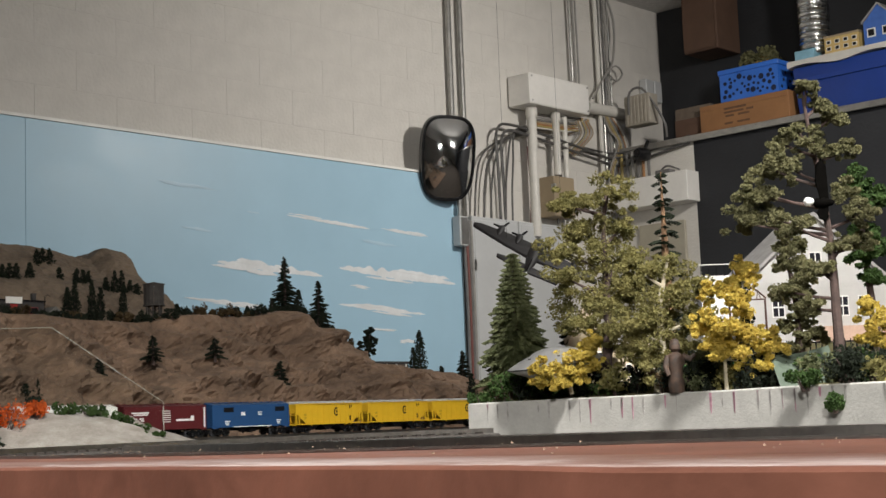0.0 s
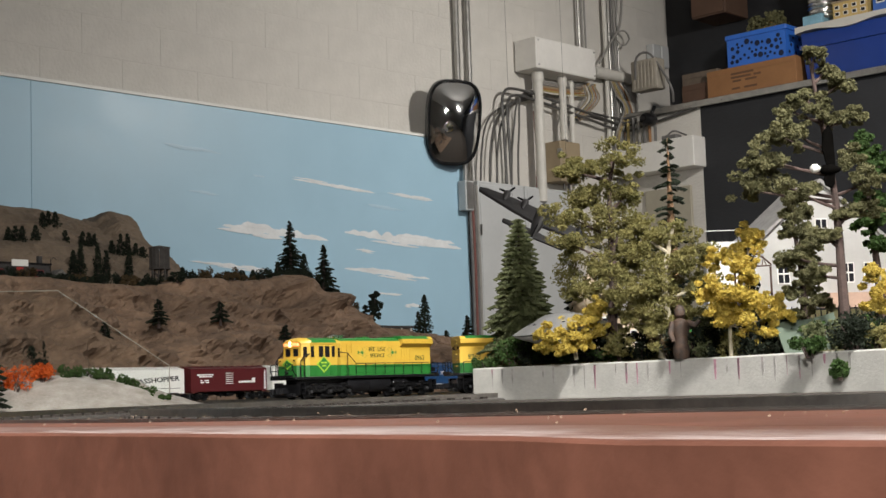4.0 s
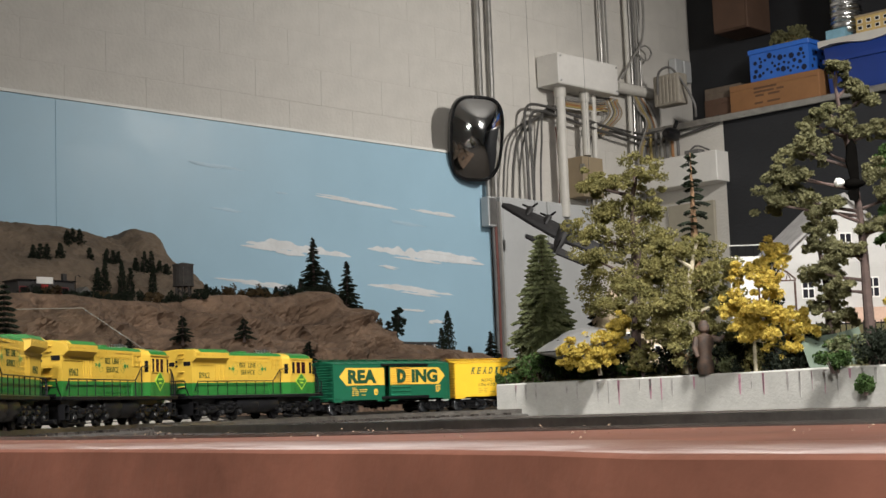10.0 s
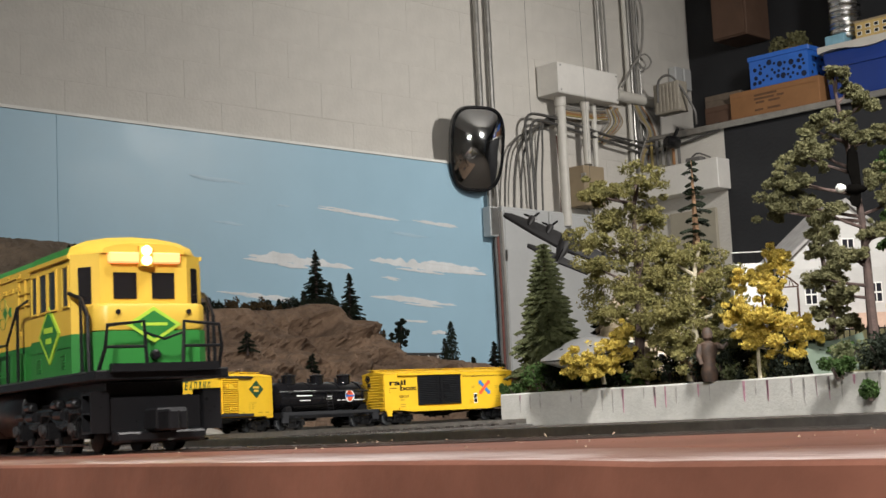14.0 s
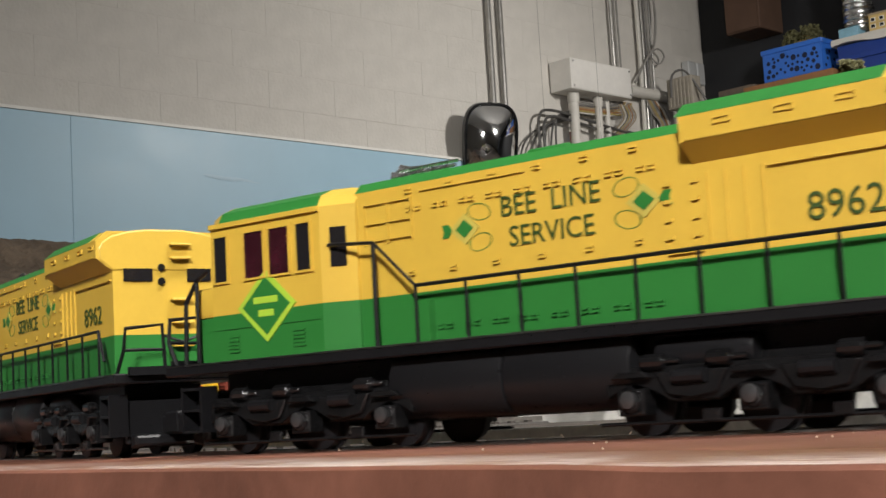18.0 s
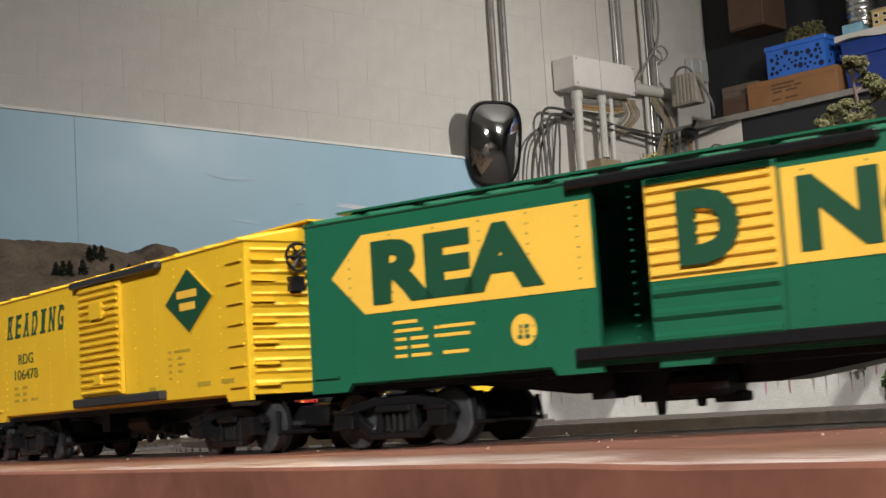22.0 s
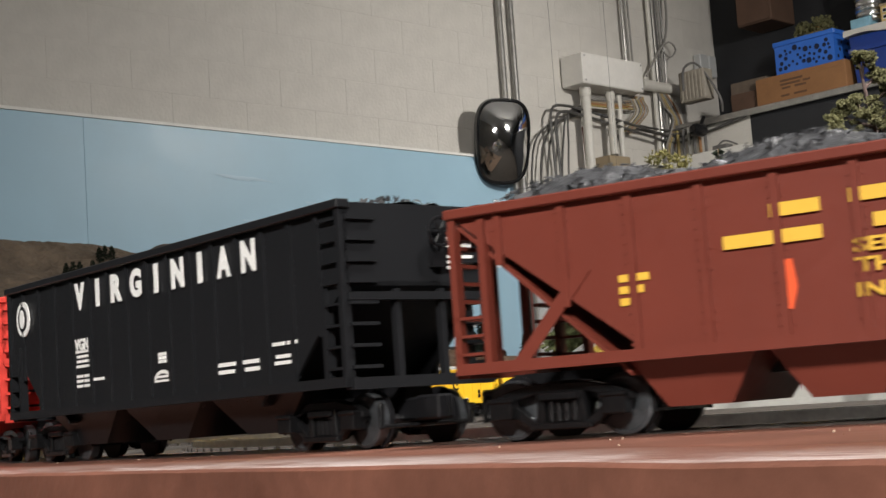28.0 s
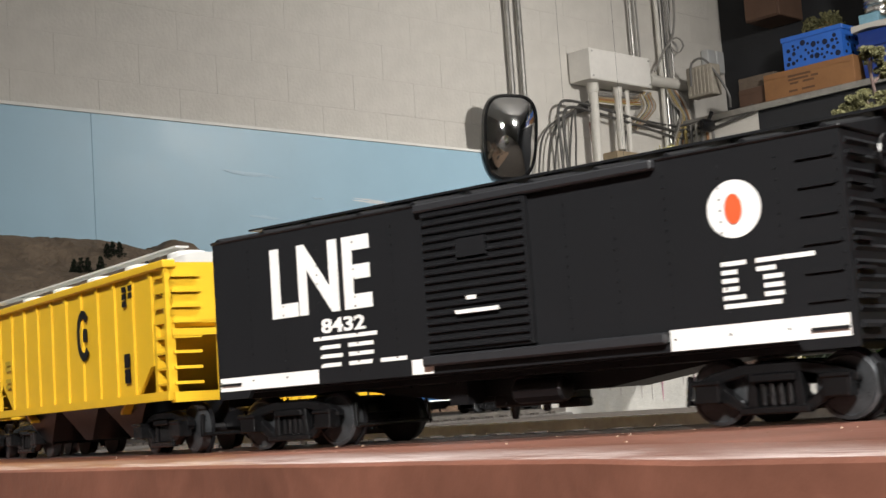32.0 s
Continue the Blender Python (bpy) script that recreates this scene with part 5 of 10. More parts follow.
def covered_hopper():
    L, hw = 0.240, 0.0315
    root = hopper("covered_hopper", "golden yellow covered hopper with grey roof hatches", L, YEL2, 0.0765, 0.0215, 11, 3, cover=ROOFG, bay_mat=BLK, pitch=0.056)
    for s in (-1, 1):
        bm = bmesh.new()
        n = 20
        ring = [(0.0080 * math.cos(a), 0.0115 * math.sin(a)) for a in [radians(45 + 270 * k / n) for k in range(n + 1)]]
        inner = [(0.0048 * math.cos(a), 0.0078 * math.sin(a)) for a in [radians(45 + 270 * k / n) for k in range(n + 1)]]
        for k in range(n):
            prism(bm, [ring[k], ring[k + 1], inner[k + 1], inner[k]], -0.0003, 0.0002, along_y)
        box(bm, 0.0, 0.004, -0.0003, 0.0002, -0.0030, 0.0030)
        put("ring_emblem", bm, BLK, root, side_place(L, hw, s, 0.60, 0.0545, 0.0010), "black open-ring emblem")
        put("small_print", bars([[(0, 0.008)], [(0, 0.008)], [], [(0, 0.008)], [(0, 0.006)]], 0.0020, 0.0010), mat("olive_ink", (0.34, 0.235, 0.02), 0.6), root, side_place(L, hw, s, 0.12, 0.0480, 0.0010))
        put("small_print", bars([[(0, 0.004), (0.007, 0.004)], [(0, 0.004), (0.007, 0.004)], [(0, 0.004)]], 0.0024, 0.0007), BLK, root, side_place(L, hw, s, 0.80, 0.0690, 0.0010))
        put("data_panel", bars([[(0, 0.0055)], [(0, 0.0055)]], 0.0058, 0.0008), BLK, root, side_place(L, hw, s, 0.80, 0.0370, 0.0010))
    return root


def plain_boxcar(label, body, L, style):
    root = boxcar(label, L, body)
    hw = 0.031
    for s in (-1, 1):
        if style == "blue":
            for u, z, h, w in ((0.36, 0.058, 0.009, 0.014), (0.58, 0.058, 0.009, 0.014)):
                put("small_print", bars([[(0, w * 0.45), (w * 0.55, w * 0.45)], [(0, w * 0.8)], [(0, w)]], h / 4, 0.001), WHITE, root, side_place(L, hw, s, u, z))
            for u in (0.18, 0.85):
                put("small_print", bars([[(-0.006, 0.008), (0.004, 0.006)], [(-0.006, 0.012)], [(-0.004, 0.010)]], 0.0022, 0.002), WHITE, root, side_place(L, hw, s, u, 0.036))
                put("vent_patch", bars([[(-0.015, 0.032)]], 0.012), BLK, root, side_place(L, hw, s, u + 0.02, 0.060))
            put("sill_stripe", bars([[(0, L * 0.5)]], 0.0018), WHITE, root, side_place(L, hw, s, 0.25, 0.0225))
        elif style == "maroon":
            put("small_print", bars([[(0, 0.050)], [(0.006, 0.040)], [], [(0.010, 0.006), (0.022, 0.014)], [(0.010, 0.010), (0.026, 0.010)]], 0.0030, 0.0017), WHITE, root, side_place(L, hw, s, 0.08, 0.062))
            put("small_print", bars([[(0, 0.046)]], 0.0050), WHITE, root, side_place(L, hw, s, 0.62, 0.042))
            put("small_print", bars([[(0, 0.010)]], 0.0120), WHITE, root, side_place(L, hw, s, 0.80, 0.042))
            put("small_print", bars([[(-0.012, 0.024)] for _ in range(6)], 0.0016, 0.0036), WHITE, root, side_place(L, hw, s, 0.50, 0.066))
            put("white_post", bars([[(0, 0.005)]], 0.050), WHITE, root, side_place(L, hw, s, 0.965, 0.024))
        elif style == "white":
            for u in (0.22, 0.80):
                put("dark_figure", poly([(-0.020, 0.003), (-0.010, 0.008), (0.016, 0.007), (0.019, 0.001), (0.012, -0.008), (-0.002, -0.004), (-0.014, -0.006)]), BLK, root, side_place(L, hw, s, u, 0.058), "black painted creature-like patch")
            put("small_print", bars([[(0, 0.010), (0.030, 0.010)], [(0, 0.010), (0.030, 0.010)], [(0, 0.008), (0.030, 0.008)]], 0.002, 0.002), mat("pale_print", (0.5, 0.5, 0.48), 0.6), root, side_place(L, hw, s, 0.44, 0.052))
            put("small_print", bars([[(0, 0.008)]], 0.004), BLK, root, side_place(L, hw, s, 0.84, 0.034))
        elif style == "lettered":
            put("lettering", letters("GRASSHOPPER", 0.0125, 0.150, bold=0.02), BLK, root, side_place(L, hw, s, 0.66, 0.053, 0.0002) @ pose(0, 0, 0, 0, -3, 0), "black painted capitals")
            put("red_bar", bars([[(0, 0.040)]], 0.0030), INKO, root, side_place(L, hw, s, 0.05, 0.040))
            put("sill_stripe", bars([[(0, 0.090)]], 0.0011), BLK, root, side_place(L, hw, s, 0.62, 0.032))
    return root


def loft(bm, rings, close=True):
    """Skin over rings of equal length, each (x, [(y, z), ...])."""
    vs = [[bm.verts.new((x, y, z)) for y, z in ring] for x, ring in rings]
    n = len(vs[0])
    for a, b in zip(vs, vs[1:]):
        for i in range(n):
            bm.faces.new((a[i], a[(i + 1) % n], b[(i + 1) % n], b[i]))
    bm.faces.new(vs[0][::-1]); bm.faces.new(vs[-1])


def arch(half, z0, crown, seg=8):
    """Half-round section from the eaves at z0 to the crown."""
    return [(half * math.cos(math.pi * k / seg), z0 + (crown - z0) * math.sin(math.pi * k / seg) ** 0.8) for k in range(seg + 1)]


def loco_truck_mesh():
    """Three-axle side frames: a scalloped beam over the axles, journal boxes, brake cylinders and a low brake rod."""
    bm = bmesh.new()
    for s in (-1, 1):
        y0, y1 = sorted((s * 0.0215, s * 0.0262))
        beam = []
        for k in range(41):
            x = -0.050 + 0.100 * k / 40
            near = min(abs(x - c) for c in (-0.040, 0.0, 0.040))
            beam.append((x, 0.0105 + 0.0055 * max(0.0, 1 - near / 0.011) ** 0.6))
        prism(bm, [(-0.050, 0.0205), (-0.046, 0.0215), (0.046, 0.0215), (0.050, 0.0205)] + beam[::-1], y0, y1, along_y)
        for x in (-0.040, 0.0, 0.040):
            a, b = sorted((s * 0.0215, s * 0.0288))
            box(bm, x - 0.0045, x + 0.0045, a, b, 0.0066, 0.0148)
            prism(bm, [(x - 0.0070, 0.0178), (x - 0.0045, 0.0200), (x + 0.0045, 0.0200), (x + 0.0070, 0.0178)], min(s * 0.0262, s * 0.0290), max(s * 0.0262, s * 0.0290), along_y)
            lathe(bm, [(0.0036, s * 0.0286), (0.0036, s * 0.0296), (0.0026, s * 0.0300)], 8, "y", (x, 0, 0.0108))
            for dx, dz in ((-0.003, -0.0026), (0.003, -0.0026), (-0.003, 0.0030), (0.003, 0.0030)):
                lathe(bm, [(0.0008, s * 0.0286), (0.0008, s * 0.0294)], 6, "y", (x + dx, 0, 0.0108 + dz))
        for x in (-0.020, 0.020):
            a, b = sorted((s * 0.0262, s * 0.0278))
            prism(bm, [(x - 0.012, 0.0195), (x + 0.012, 0.0195), (x + 0.008, 0.0125), (x, 0.0112), (x - 0.008, 0.0125)], a, b, along_y)
        for x in (-0.030, 0.010, 0.032):
            lathe(bm, [(0.0010, x - 0.008), (0.0011, x - 0.003), (0.0026, x - 0.003), (0.0026, x + 0.0040), (0.0016, x + 0.0050)], 12, "x", (0, s * 0.0262, 0.0226))
        a, b = sorted((s * 0.0262, s * 0.0280))
        box(bm, -0.052, 0.052, a, b, 0.0036, 0.0048)
        for x in (-0.026, 0.014):
            box(bm, x - 0.0030, x + 0.0030, a, b, 0.0036, 0.0078)
    box(bm, -0.034, 0.034, -0.020, 0.020, 0.010, 0.024)
    soften(bm, 0.0004, 1)
    for v in bm.verts:
        v.co.z *= 0.97
    return finish(bm, "truck", mat("black_bogie_casting", (0.006, 0.006, 0.0065), 0.22, vary=0.3, scale=120, bump=0.15, bump_scale=500))


LOCO_TRUCK = loco_truck_mesh()


def loco_caps_mesh():
    bm = bmesh.new()
    lathe(bm, [(0.0026, 0.0296), (0.0026, 0.0310), (0.0012, 0.0314)], 12, "y")
    return finish(bm, "axle_cap", mat("dark_wheel_steel", (0.085, 0.085, 0.088), 0.30, metal=0.7, vary=0.25, scale=120), True)


LOCO_CAPS = loco_caps_mesh()


def locomotive(label, lit):
    L = 0.3199
    F = L / 2                      # the cab end stands at +x
    root = thing("locomotive", None, None, label, "locomotive", group="locomotives of the train")
    zs, zg, ze = 0.0345, 0.0515, 0.0858
    # frame with walkway, pilots and steps
    bm = bmesh.new()
    box(bm, -F, F, -0.0300, 0.0300, 0.0302, 0.0345)
    soften(bm, 0.0006, 1)
    part("frame", bm, BLK, root, "black running-board frame")
    for s in (-1, 1):
        bm = plain_box(-F + 0.012, F - 0.012, min(s * 0.0300, s * 0.0304), max(s * 0.0300, s * 0.0304), 0.0338, 0.0345)
        part("edge_strip", bm, STEEL, root, "thin steel strip along the walkway edge")
    for e in (-1, 1):
        bm = bmesh.new()
        x = e * (F - 0.004)
        box(bm, min(x - e * 0.006, x - e * 0.010), max(x - e * 0.006, x - e * 0.010), -0.0210, 0.0210, 0.0050, 0.0235)
        prism(bm, [(-0.006, 0.0032), (0.001, 0.0045), (0.001, 0.0085), (-0.006, 0.0095)], -0.020, 0.020, lambda p, q, r, x=x, e=e: (x + e * p, r, q))
        box(bm, e * (F + 0.002) - 0.008, e * (F + 0.002) + 0.006, -0.0070, 0.0070, 0.0090, 0.0180)
        soften(bm, 0.0008, 1)
        part("pilot", bm, BLK, root, "black pilot plate with coupler box")
        for s in (-1, 1):
            for z in (0.0085, 0.0165, 0.0245):
                part("step", plain_box(x - e * 0.010 - 0.005, x - e * 0.010 + 0.005, s * 0.0255 - 0.0040, s * 0.0255 + 0.0040, z, z + 0.0010), BLK, root)
            bm = bmesh.new()
            box(bm, x - e * 0.010 - 0.0058, x - e * 0.010 + 0.0058, s * 0.0215 - 0.0004, s * 0.0215 + 0.0004, 0.0085, 0.0260)
            for f in (0.0047, 0.0153):
                box(bm, x - e * f - 0.0005, x - e * f + 0.0005, s * 0.0255 - 0.0038, s * 0.0255 + 0.0040, 0.0085, 0.0260)
            part("step_well", bm, BLK, root)
    bm = bmesh.new()
    tank = [(-0.0245, 0.0300), (-0.0268, 0.0240), (-0.0270, 0.0190), (-0.0255, 0.0135), (-0.0215, 0.0095), (-0.0150, 0.0082), (0.0150, 0.0082), (0.0215, 0.0095), (0.0255, 0.0135), (0.0270, 0.0190), (0.0268, 0.0240), (0.0245, 0.0300)]
    prism(bm, tank, -0.048, -0.0003, along_x)
    prism(bm, tank, 0.0003, 0.048, along_x)
    soften(bm, 0.0008, 2)
    part("fuel_tank", bm, BLK, root, "black rounded fuel tank in two halves", True)
    bm = plain_box(-F + 0.022, F - 0.022, -0.0175, 0.0175, 0.0150, 0.0300)
    part("centre_sill", bm, BLK, root, "black centre sill and motor housing")
    for s in (-1, 1):
        bm = bmesh.new()
        lathe(bm, [(0.0045, -0.016), (0.0052, -0.014), (0.0052, 0.014), (0.0045, 0.016)], 14, "x", (-0.072, s * 0.0205, 0.0240))
        part("air_tank", bm, BLK, root, "", True)
    for x in (F - 0.071, -F + 0.071):
        t = part("truck", LOCO_TRUCK, None, root, "black three-axle truck")
        t.location = (x, 0, 0)
        for dx in (-0.040, 0, 0.040):
            w = part("wheelset", WHEELS, None, t); w.location = (dx, 0, 0.0095)
        for s in (-1, 1):
            for dx in (-0.040, 0, 0.040):
                c = part("axle_cap", LOCO_CAPS, None, t, "bright steel axle cap")
                c.location, c.rotation_euler = (dx, 0, 0.0112), (0, 0, 0 if s > 0 else math.pi)
            for dx in (-0.020, 0.020):
                piece("spring", (), lambda bm: lathe(bm, [(0.0022, -0.0052), (0.0022, 0.0052)], 10, "x"), BLK, t, pose(dx, s * 0.0282, 0.0172))
    couplers(root, L + 0.012)

    # cab: lower green, upper yellow, on one plan with chamfered corners
    plan = [(F - 0.020, 0.0200), (F - 0.029, 0.0300), (F - 0.086, 0.0300), (F - 0.099, 0.0250)]
    outline = plan + [(x, -y) for x, y in plan[::-1]]
    bm = bmesh.new(); prism(bm, outline, zs, zg, along_z)
    cab = part("cab", bm, GRN, root, "cab with green lower panels and yellow upper panels")
    bm = bmesh.new(); prism(bm, [(x, y * 0.999) for x, y in outline], zg, ze, along_z)
    part("cab_upper", bm, YEL, cab)
    bm = bmesh.new()
    loft(bm, [(F - 0.0335, arch(0.0300, ze, 0.0948)), (F - 0.0855, arch(0.0300, ze, 0.0948))])
    part("cab_roof", bm, GRN, cab, "rounded green cab roof", True)
    bm = bmesh.new()
    loft(bm, [(F - 0.0190, arch(0.0195, ze, 0.0905)), (F - 0.0240, arch(0.0245, ze, 0.0932)), (F - 0.0335, arch(0.0300, ze, 0.0949))])
    part("cab_brow", bm, YEL, cab, "rounded yellow brow over the windscreen", True)
    bm = bmesh.new()
    loft(bm, [(F - 0.0855, arch(0.0300, ze, 0.0948)), (F - 0.0990, arch(0.0250, ze, 0.0925))])
    part("cab_brow", bm, YEL, cab, "rounded yellow rear end of the roof", True)
    # eave trim, window frames, glass
    for s in (-1, 1):
        for a, b in ((0.0310, 0.0380), (0.0475, 0.0575), (0.0605, 0.0705), (0.0745, 0.0815)):
            bm = plain_box(F - b, F - a, min(s * 0.0298, s * 0.0303), max(s * 0.0298, s * 0.0303), 0.0640, 0.0808)
            part("window", bm, TINT if lit or a in (0.0310, 0.0745) else CABLIT, cab, "dark cab window" if lit else "cab window with a dull magenta glow inside")
            bm = bmesh.new()
            for x0, x1, z0, z1 in ((F - b - 0.0009, F - b, 0.0632, 0.0816), (F - a, F - a + 0.0009, 0.0632, 0.0816), (F - b, F - a, 0.0632, 0.0640), (F - b, F - a, 0.0808, 0.0816)):
                box(bm, x0, x1, min(s * 0.0298, s * 0.0308), max(s * 0.0298, s * 0.0308), z0, z1)
            part("window_frame", bm, YEL, cab)
        for (x0, y0), (x1, y1), z0, z1 in ((plan[0], plan[1], 0.0640, 0.0800), (plan[2], plan[3], 0.0640, 0.0780)):
            bm = bmesh.new()
            d = Vector((x1 - x0, y1 - y0, 0))
            nrm = Vector((d.y, -d.x, 0)).normalized()
            if nrm.y < 0:
                nrm = -nrm
            pts = [Vector((x0, y0, 0)) + d * f + nrm * o for f, o in ((0.28, -0.0002), (0.72, -0.0002), (0.72, 0.0004), (0.28, 0.0004))]
            prism(bm, [(p.x, s * p.y) for p in pts], z0, z1, along_z)
            part("corner_window", bm, TINT, cab)
        bm = bmesh.new()
        box(bm, F - 0.0860, F - 0.0290, min(s * 0.0300, s * 0.0312), max(s * 0.0300, s * 0.0312), ze - 0.0016, ze + 0.0002)
        part("drip_rail", bm, YEL, cab)
        bm = bmesh.new()
        box(bm, F - 0.0845, F - 0.0300, min(s * 0.0300, s * 0.0304), max(s * 0.0300, s * 0.0304), 0.0460, 0.0466)
        part("panel_line", bm, GRN, cab)
        for k in range(5):
            for c in (F - 0.040, F - 0.074):
                piece("louvre", (), lambda bm: box(bm, -0.0030, 0.0030, -0.0005, 0.0005, 0.0, 0.0006), GRN, cab, pose(c, s * 0.0300, 0.0372 + 0.0014 * k))
        # diamond emblem
        for w, h, mt, o in ((0.0150, 0.0132, LIME, 0.0002), (0.0122, 0.0105, GRN, 0.0004)):
            bm = poly([(-w, 0), (0, -h), (w, 0), (0, h)])
            m = pose(F - 0.058, -0.0300 - o, 0.0531) if s < 0 else pose(F - 0.058, 0.0300 + o, 0.0531, 0, 0, 180)
            put("diamond_emblem", bm, mt, cab, m, "green diamond emblem with lime border")
        for w, dz in ((0.0125, 0.0010), (0.0080, -0.0038)):
            bm = bars([[(-w / 2, w)]], 0.0024)
            m = pose(F - 0.058, -0.0306, 0.0531 + dz) if s < 0 else pose(F - 0.058, 0.0306, 0.0531 + dz, 0, 0, 180)
            put("emblem_bar", bm, LIME, cab, m)
    for y in (-0.0088, 0.0088):
        bm = plain_box(F - 0.0202, F - 0.0196, y - 0.0052, y + 0.0052, 0.0660, 0.0775)
        part("windscreen", bm, TINT, cab, "dark windscreen")
        bm = plain_box(F - 0.0208, F - 0.0172, y - 0.0075, y + 0.0075, 0.0815, 0.0862)
        soften(bm, 0.0006, 1)
        part("number_board", bm, GLOW if lit else TINT, cab, "glowing orange number board" if lit else "dark number board")
    bm = bmesh.new()
    box(bm, F - 0.0215, F - 0.0165, -0.0030, 0.0030, 0.0800, 0.0890)
    part("headlight_box", bm, YEL, cab)
    for z in (0.0825, 0.0868):
        bm = bmesh.new()
        lathe(bm, [(0.0022, -0.0010), (0.0022, 0.0008), (0.0014, 0.0014)], 14, "x", (F - 0.0160, 0, z))
        part("headlight", bm, LAMPON if lit else CHROME, cab, "lit warm headlight" if lit else "unlit headlight", True)
    # short nose
    bm = bmesh.new()
    prism(bm, [(F - 0.0300, 0.0255), (F - 0.0145, 0.0255), (F - 0.0100, 0.0210), (F - 0.0100, -0.0210), (F - 0.0145, -0.0255), (F - 0.0300, -0.0255)], zs, zg, along_z)
    nose = part("nose", bm, GRN, root, "short nose, green below and yellow above")
    bm = bmesh.new()
    prism(bm, [(F - 0.0300, 0.0255), (F - 0.0145, 0.0255), (F - 0.0100, 0.0210), (F - 0.0100, -0.0210), (F - 0.0145, -0.0255), (F - 0.0300, -0.0255)], zg, 0.0632, along_z)
    soften(bm, 0.0015, 2)
    part("nose_upper", bm, YEL, nose, "", True)
    for w, h, mt, x in ((0.0125, 0.0078, LIME, 0.0002), (0.0100, 0.0060, GRN, 0.0004)):
        bm = bmesh.new()
        prism(bm, [(-w, 0), (0, -h), (w, 0), (0, h)], 0, 0.0003, lambda p, q, r, x=x: (F - 0.0100 + x + r, p, 0.0540 + q))
        part("diamond_emblem", bm, mt, nose)
    bm = plain_box(F - 0.0098, F - 0.0092, -0.0060, 0.0060, 0.0535, 0.0548)
    part("emblem_bar", bm, LIME, nose)
    for y in (-0.0160, 0.0160):
        bm = bmesh.new(); lathe(bm, [(0.0011, -0.0004), (0.0011, 0.0010)], 10, "x", (F - 0.0098, y, 0.0595))
        part("marker_lamp", bm, TINT, nose)
    bm = bmesh.new(); lathe(bm, [(0.0022, -0.0004), (0.0022, 0.0022), (0.0012, 0.0030)], 12, "x", (F - 0.0098, 0, 0.0410))
    part("brake_valve", bm, BLK, nose)

    # long hood
    hx0, hx1, hw = -F + 0.015, F - 0.098, 0.0238
    bm = plain_box(hx0, hx1, -hw, hw, zs, zg)
    hood = part("hood", bm, GRN, root, "long hood, green skirt and yellow sides")
    bm = plain_box(hx0, hx1, -hw + 0.0001, hw - 0.0001, zg, 0.0890)
    part("hood_upper", bm, YEL, hood)
    bm = bmesh.new()
    prism(bm, [(-hw, 0.0890), (-hw + 0.0035, 0.0925), (-0.012, 0.0938), (0.012, 0.0938), (hw - 0.0035, 0.0925), (hw, 0.0890)], hx0 + 0.071, hx1, along_x)
    part("hood_roof", bm, GRN, hood, "green hood top", True)
    # flared radiator section at the rear
    rad = [(-hw, 0.0790), (-0.0308, 0.0845), (-0.0308, 0.0920), (-0.0255, 0.0962), (0.0255, 0.0962), (0.0308, 0.0920), (0.0308, 0.0845), (hw, 0.0790)]
    bm = bmesh.new(); prism(bm, rad, hx0, hx0 + 0.072, along_x)
    rr = part("radiator", bm, YEL, root, "flared yellow radiator section with shadowed underside")
    bm = bmesh.new()
    prism(bm, [(-0.0308, 0.0922), (-0.0255, 0.0966), (0.0255, 0.0966), (0.0308, 0.0922)], hx0 + 0.010, hx0 + 0.073, along_x)
    part("radiator_roof", bm, GRN, rr, "green top of the radiator")
    for x, r, z in ((hx0 + 0.095, 0.0080, 0.0930), (hx0 + 0.025, 0.0095, 0.0962), (hx0 + 0.048, 0.0095, 0.0962)):
        bm = bmesh.new()
        lathe(bm, [(r, z), (r, z + 0.0016), (r * 0.8, z + 0.0020), (0.0, z + 0.0020)], 20, "z", (x, 0, 0))
        part("roof_fan", bm, GRN, rr, "", True)
    bm = bmesh.new()
    box(bm, -0.020, -0.002, -0.009, 0.009, 0.0930, 0.0962)
    soften(bm, 0.0015, 2)
    part("exhaust_cover", bm, GRN, hood, "", True)
    bm = bmesh.new()
    for y, z, n in ((-0.003, 0.0960, 0), (0.001, 0.0975, 1), (0.005, 0.0960, 2), (-0.001, 0.0952, 3), (0.003, 0.0985, 4)):
        x0 = hx1 - 0.014 - 0.001 * n
        lathe(bm, [(0.0006, -0.013), (0.0007, 0.004), (0.0010, 0.009), (0.0024, 0.013), (0.0010, 0.0132)], 10, "x", (x0, y, z))
    box(bm, hx1 - 0.020, hx1 - 0.012, -0.004, 0.006, 0.0935, 0.0955)
    part("horn", bm, CHROME, hood, "bright chrome five-note horn", True)
    # side fittings on the hood
    for s in (-1, 1):
        def on(bm, x, z, o=0.0):
            return pose(x, -hw - o, z) if s < 0 else pose(x, hw + o, z, 0, 0, 180)
        bm = bmesh.new()
        for k in range(9):
            x = hx0 + 0.088 + k * 0.0115
            for dx in (-0.0019, 0.0019):
                for z in (0.0795, 0.0807):
                    box(bm, x + dx - 0.0012, x + dx + 0.0012, s * hw - 0.0008, s * hw + 0.0008, z, z + 0.0007)
        for k in range(6):
            x = hx0 + 0.092 + k * 0.018
            for z in (0.0858, 0.0870, 0.0575, 0.0586):
                box(bm, x - 0.0014, x + 0.0014, s * hw - 0.0008, s * hw + 0.0008, z, z + 0.0007)
        for z in (0.0575, 0.0628, 0.0682, 0.0735):
            for x in (hx0 + 0.0718, hx0 + 0.0812):
                box(bm, x - 0.0012, x + 0.0012, s * hw - 0.0008, s * hw + 0.0008, z, z + 0.0012)
        part("hinge", bm, YEL, hood, kind="stuff")
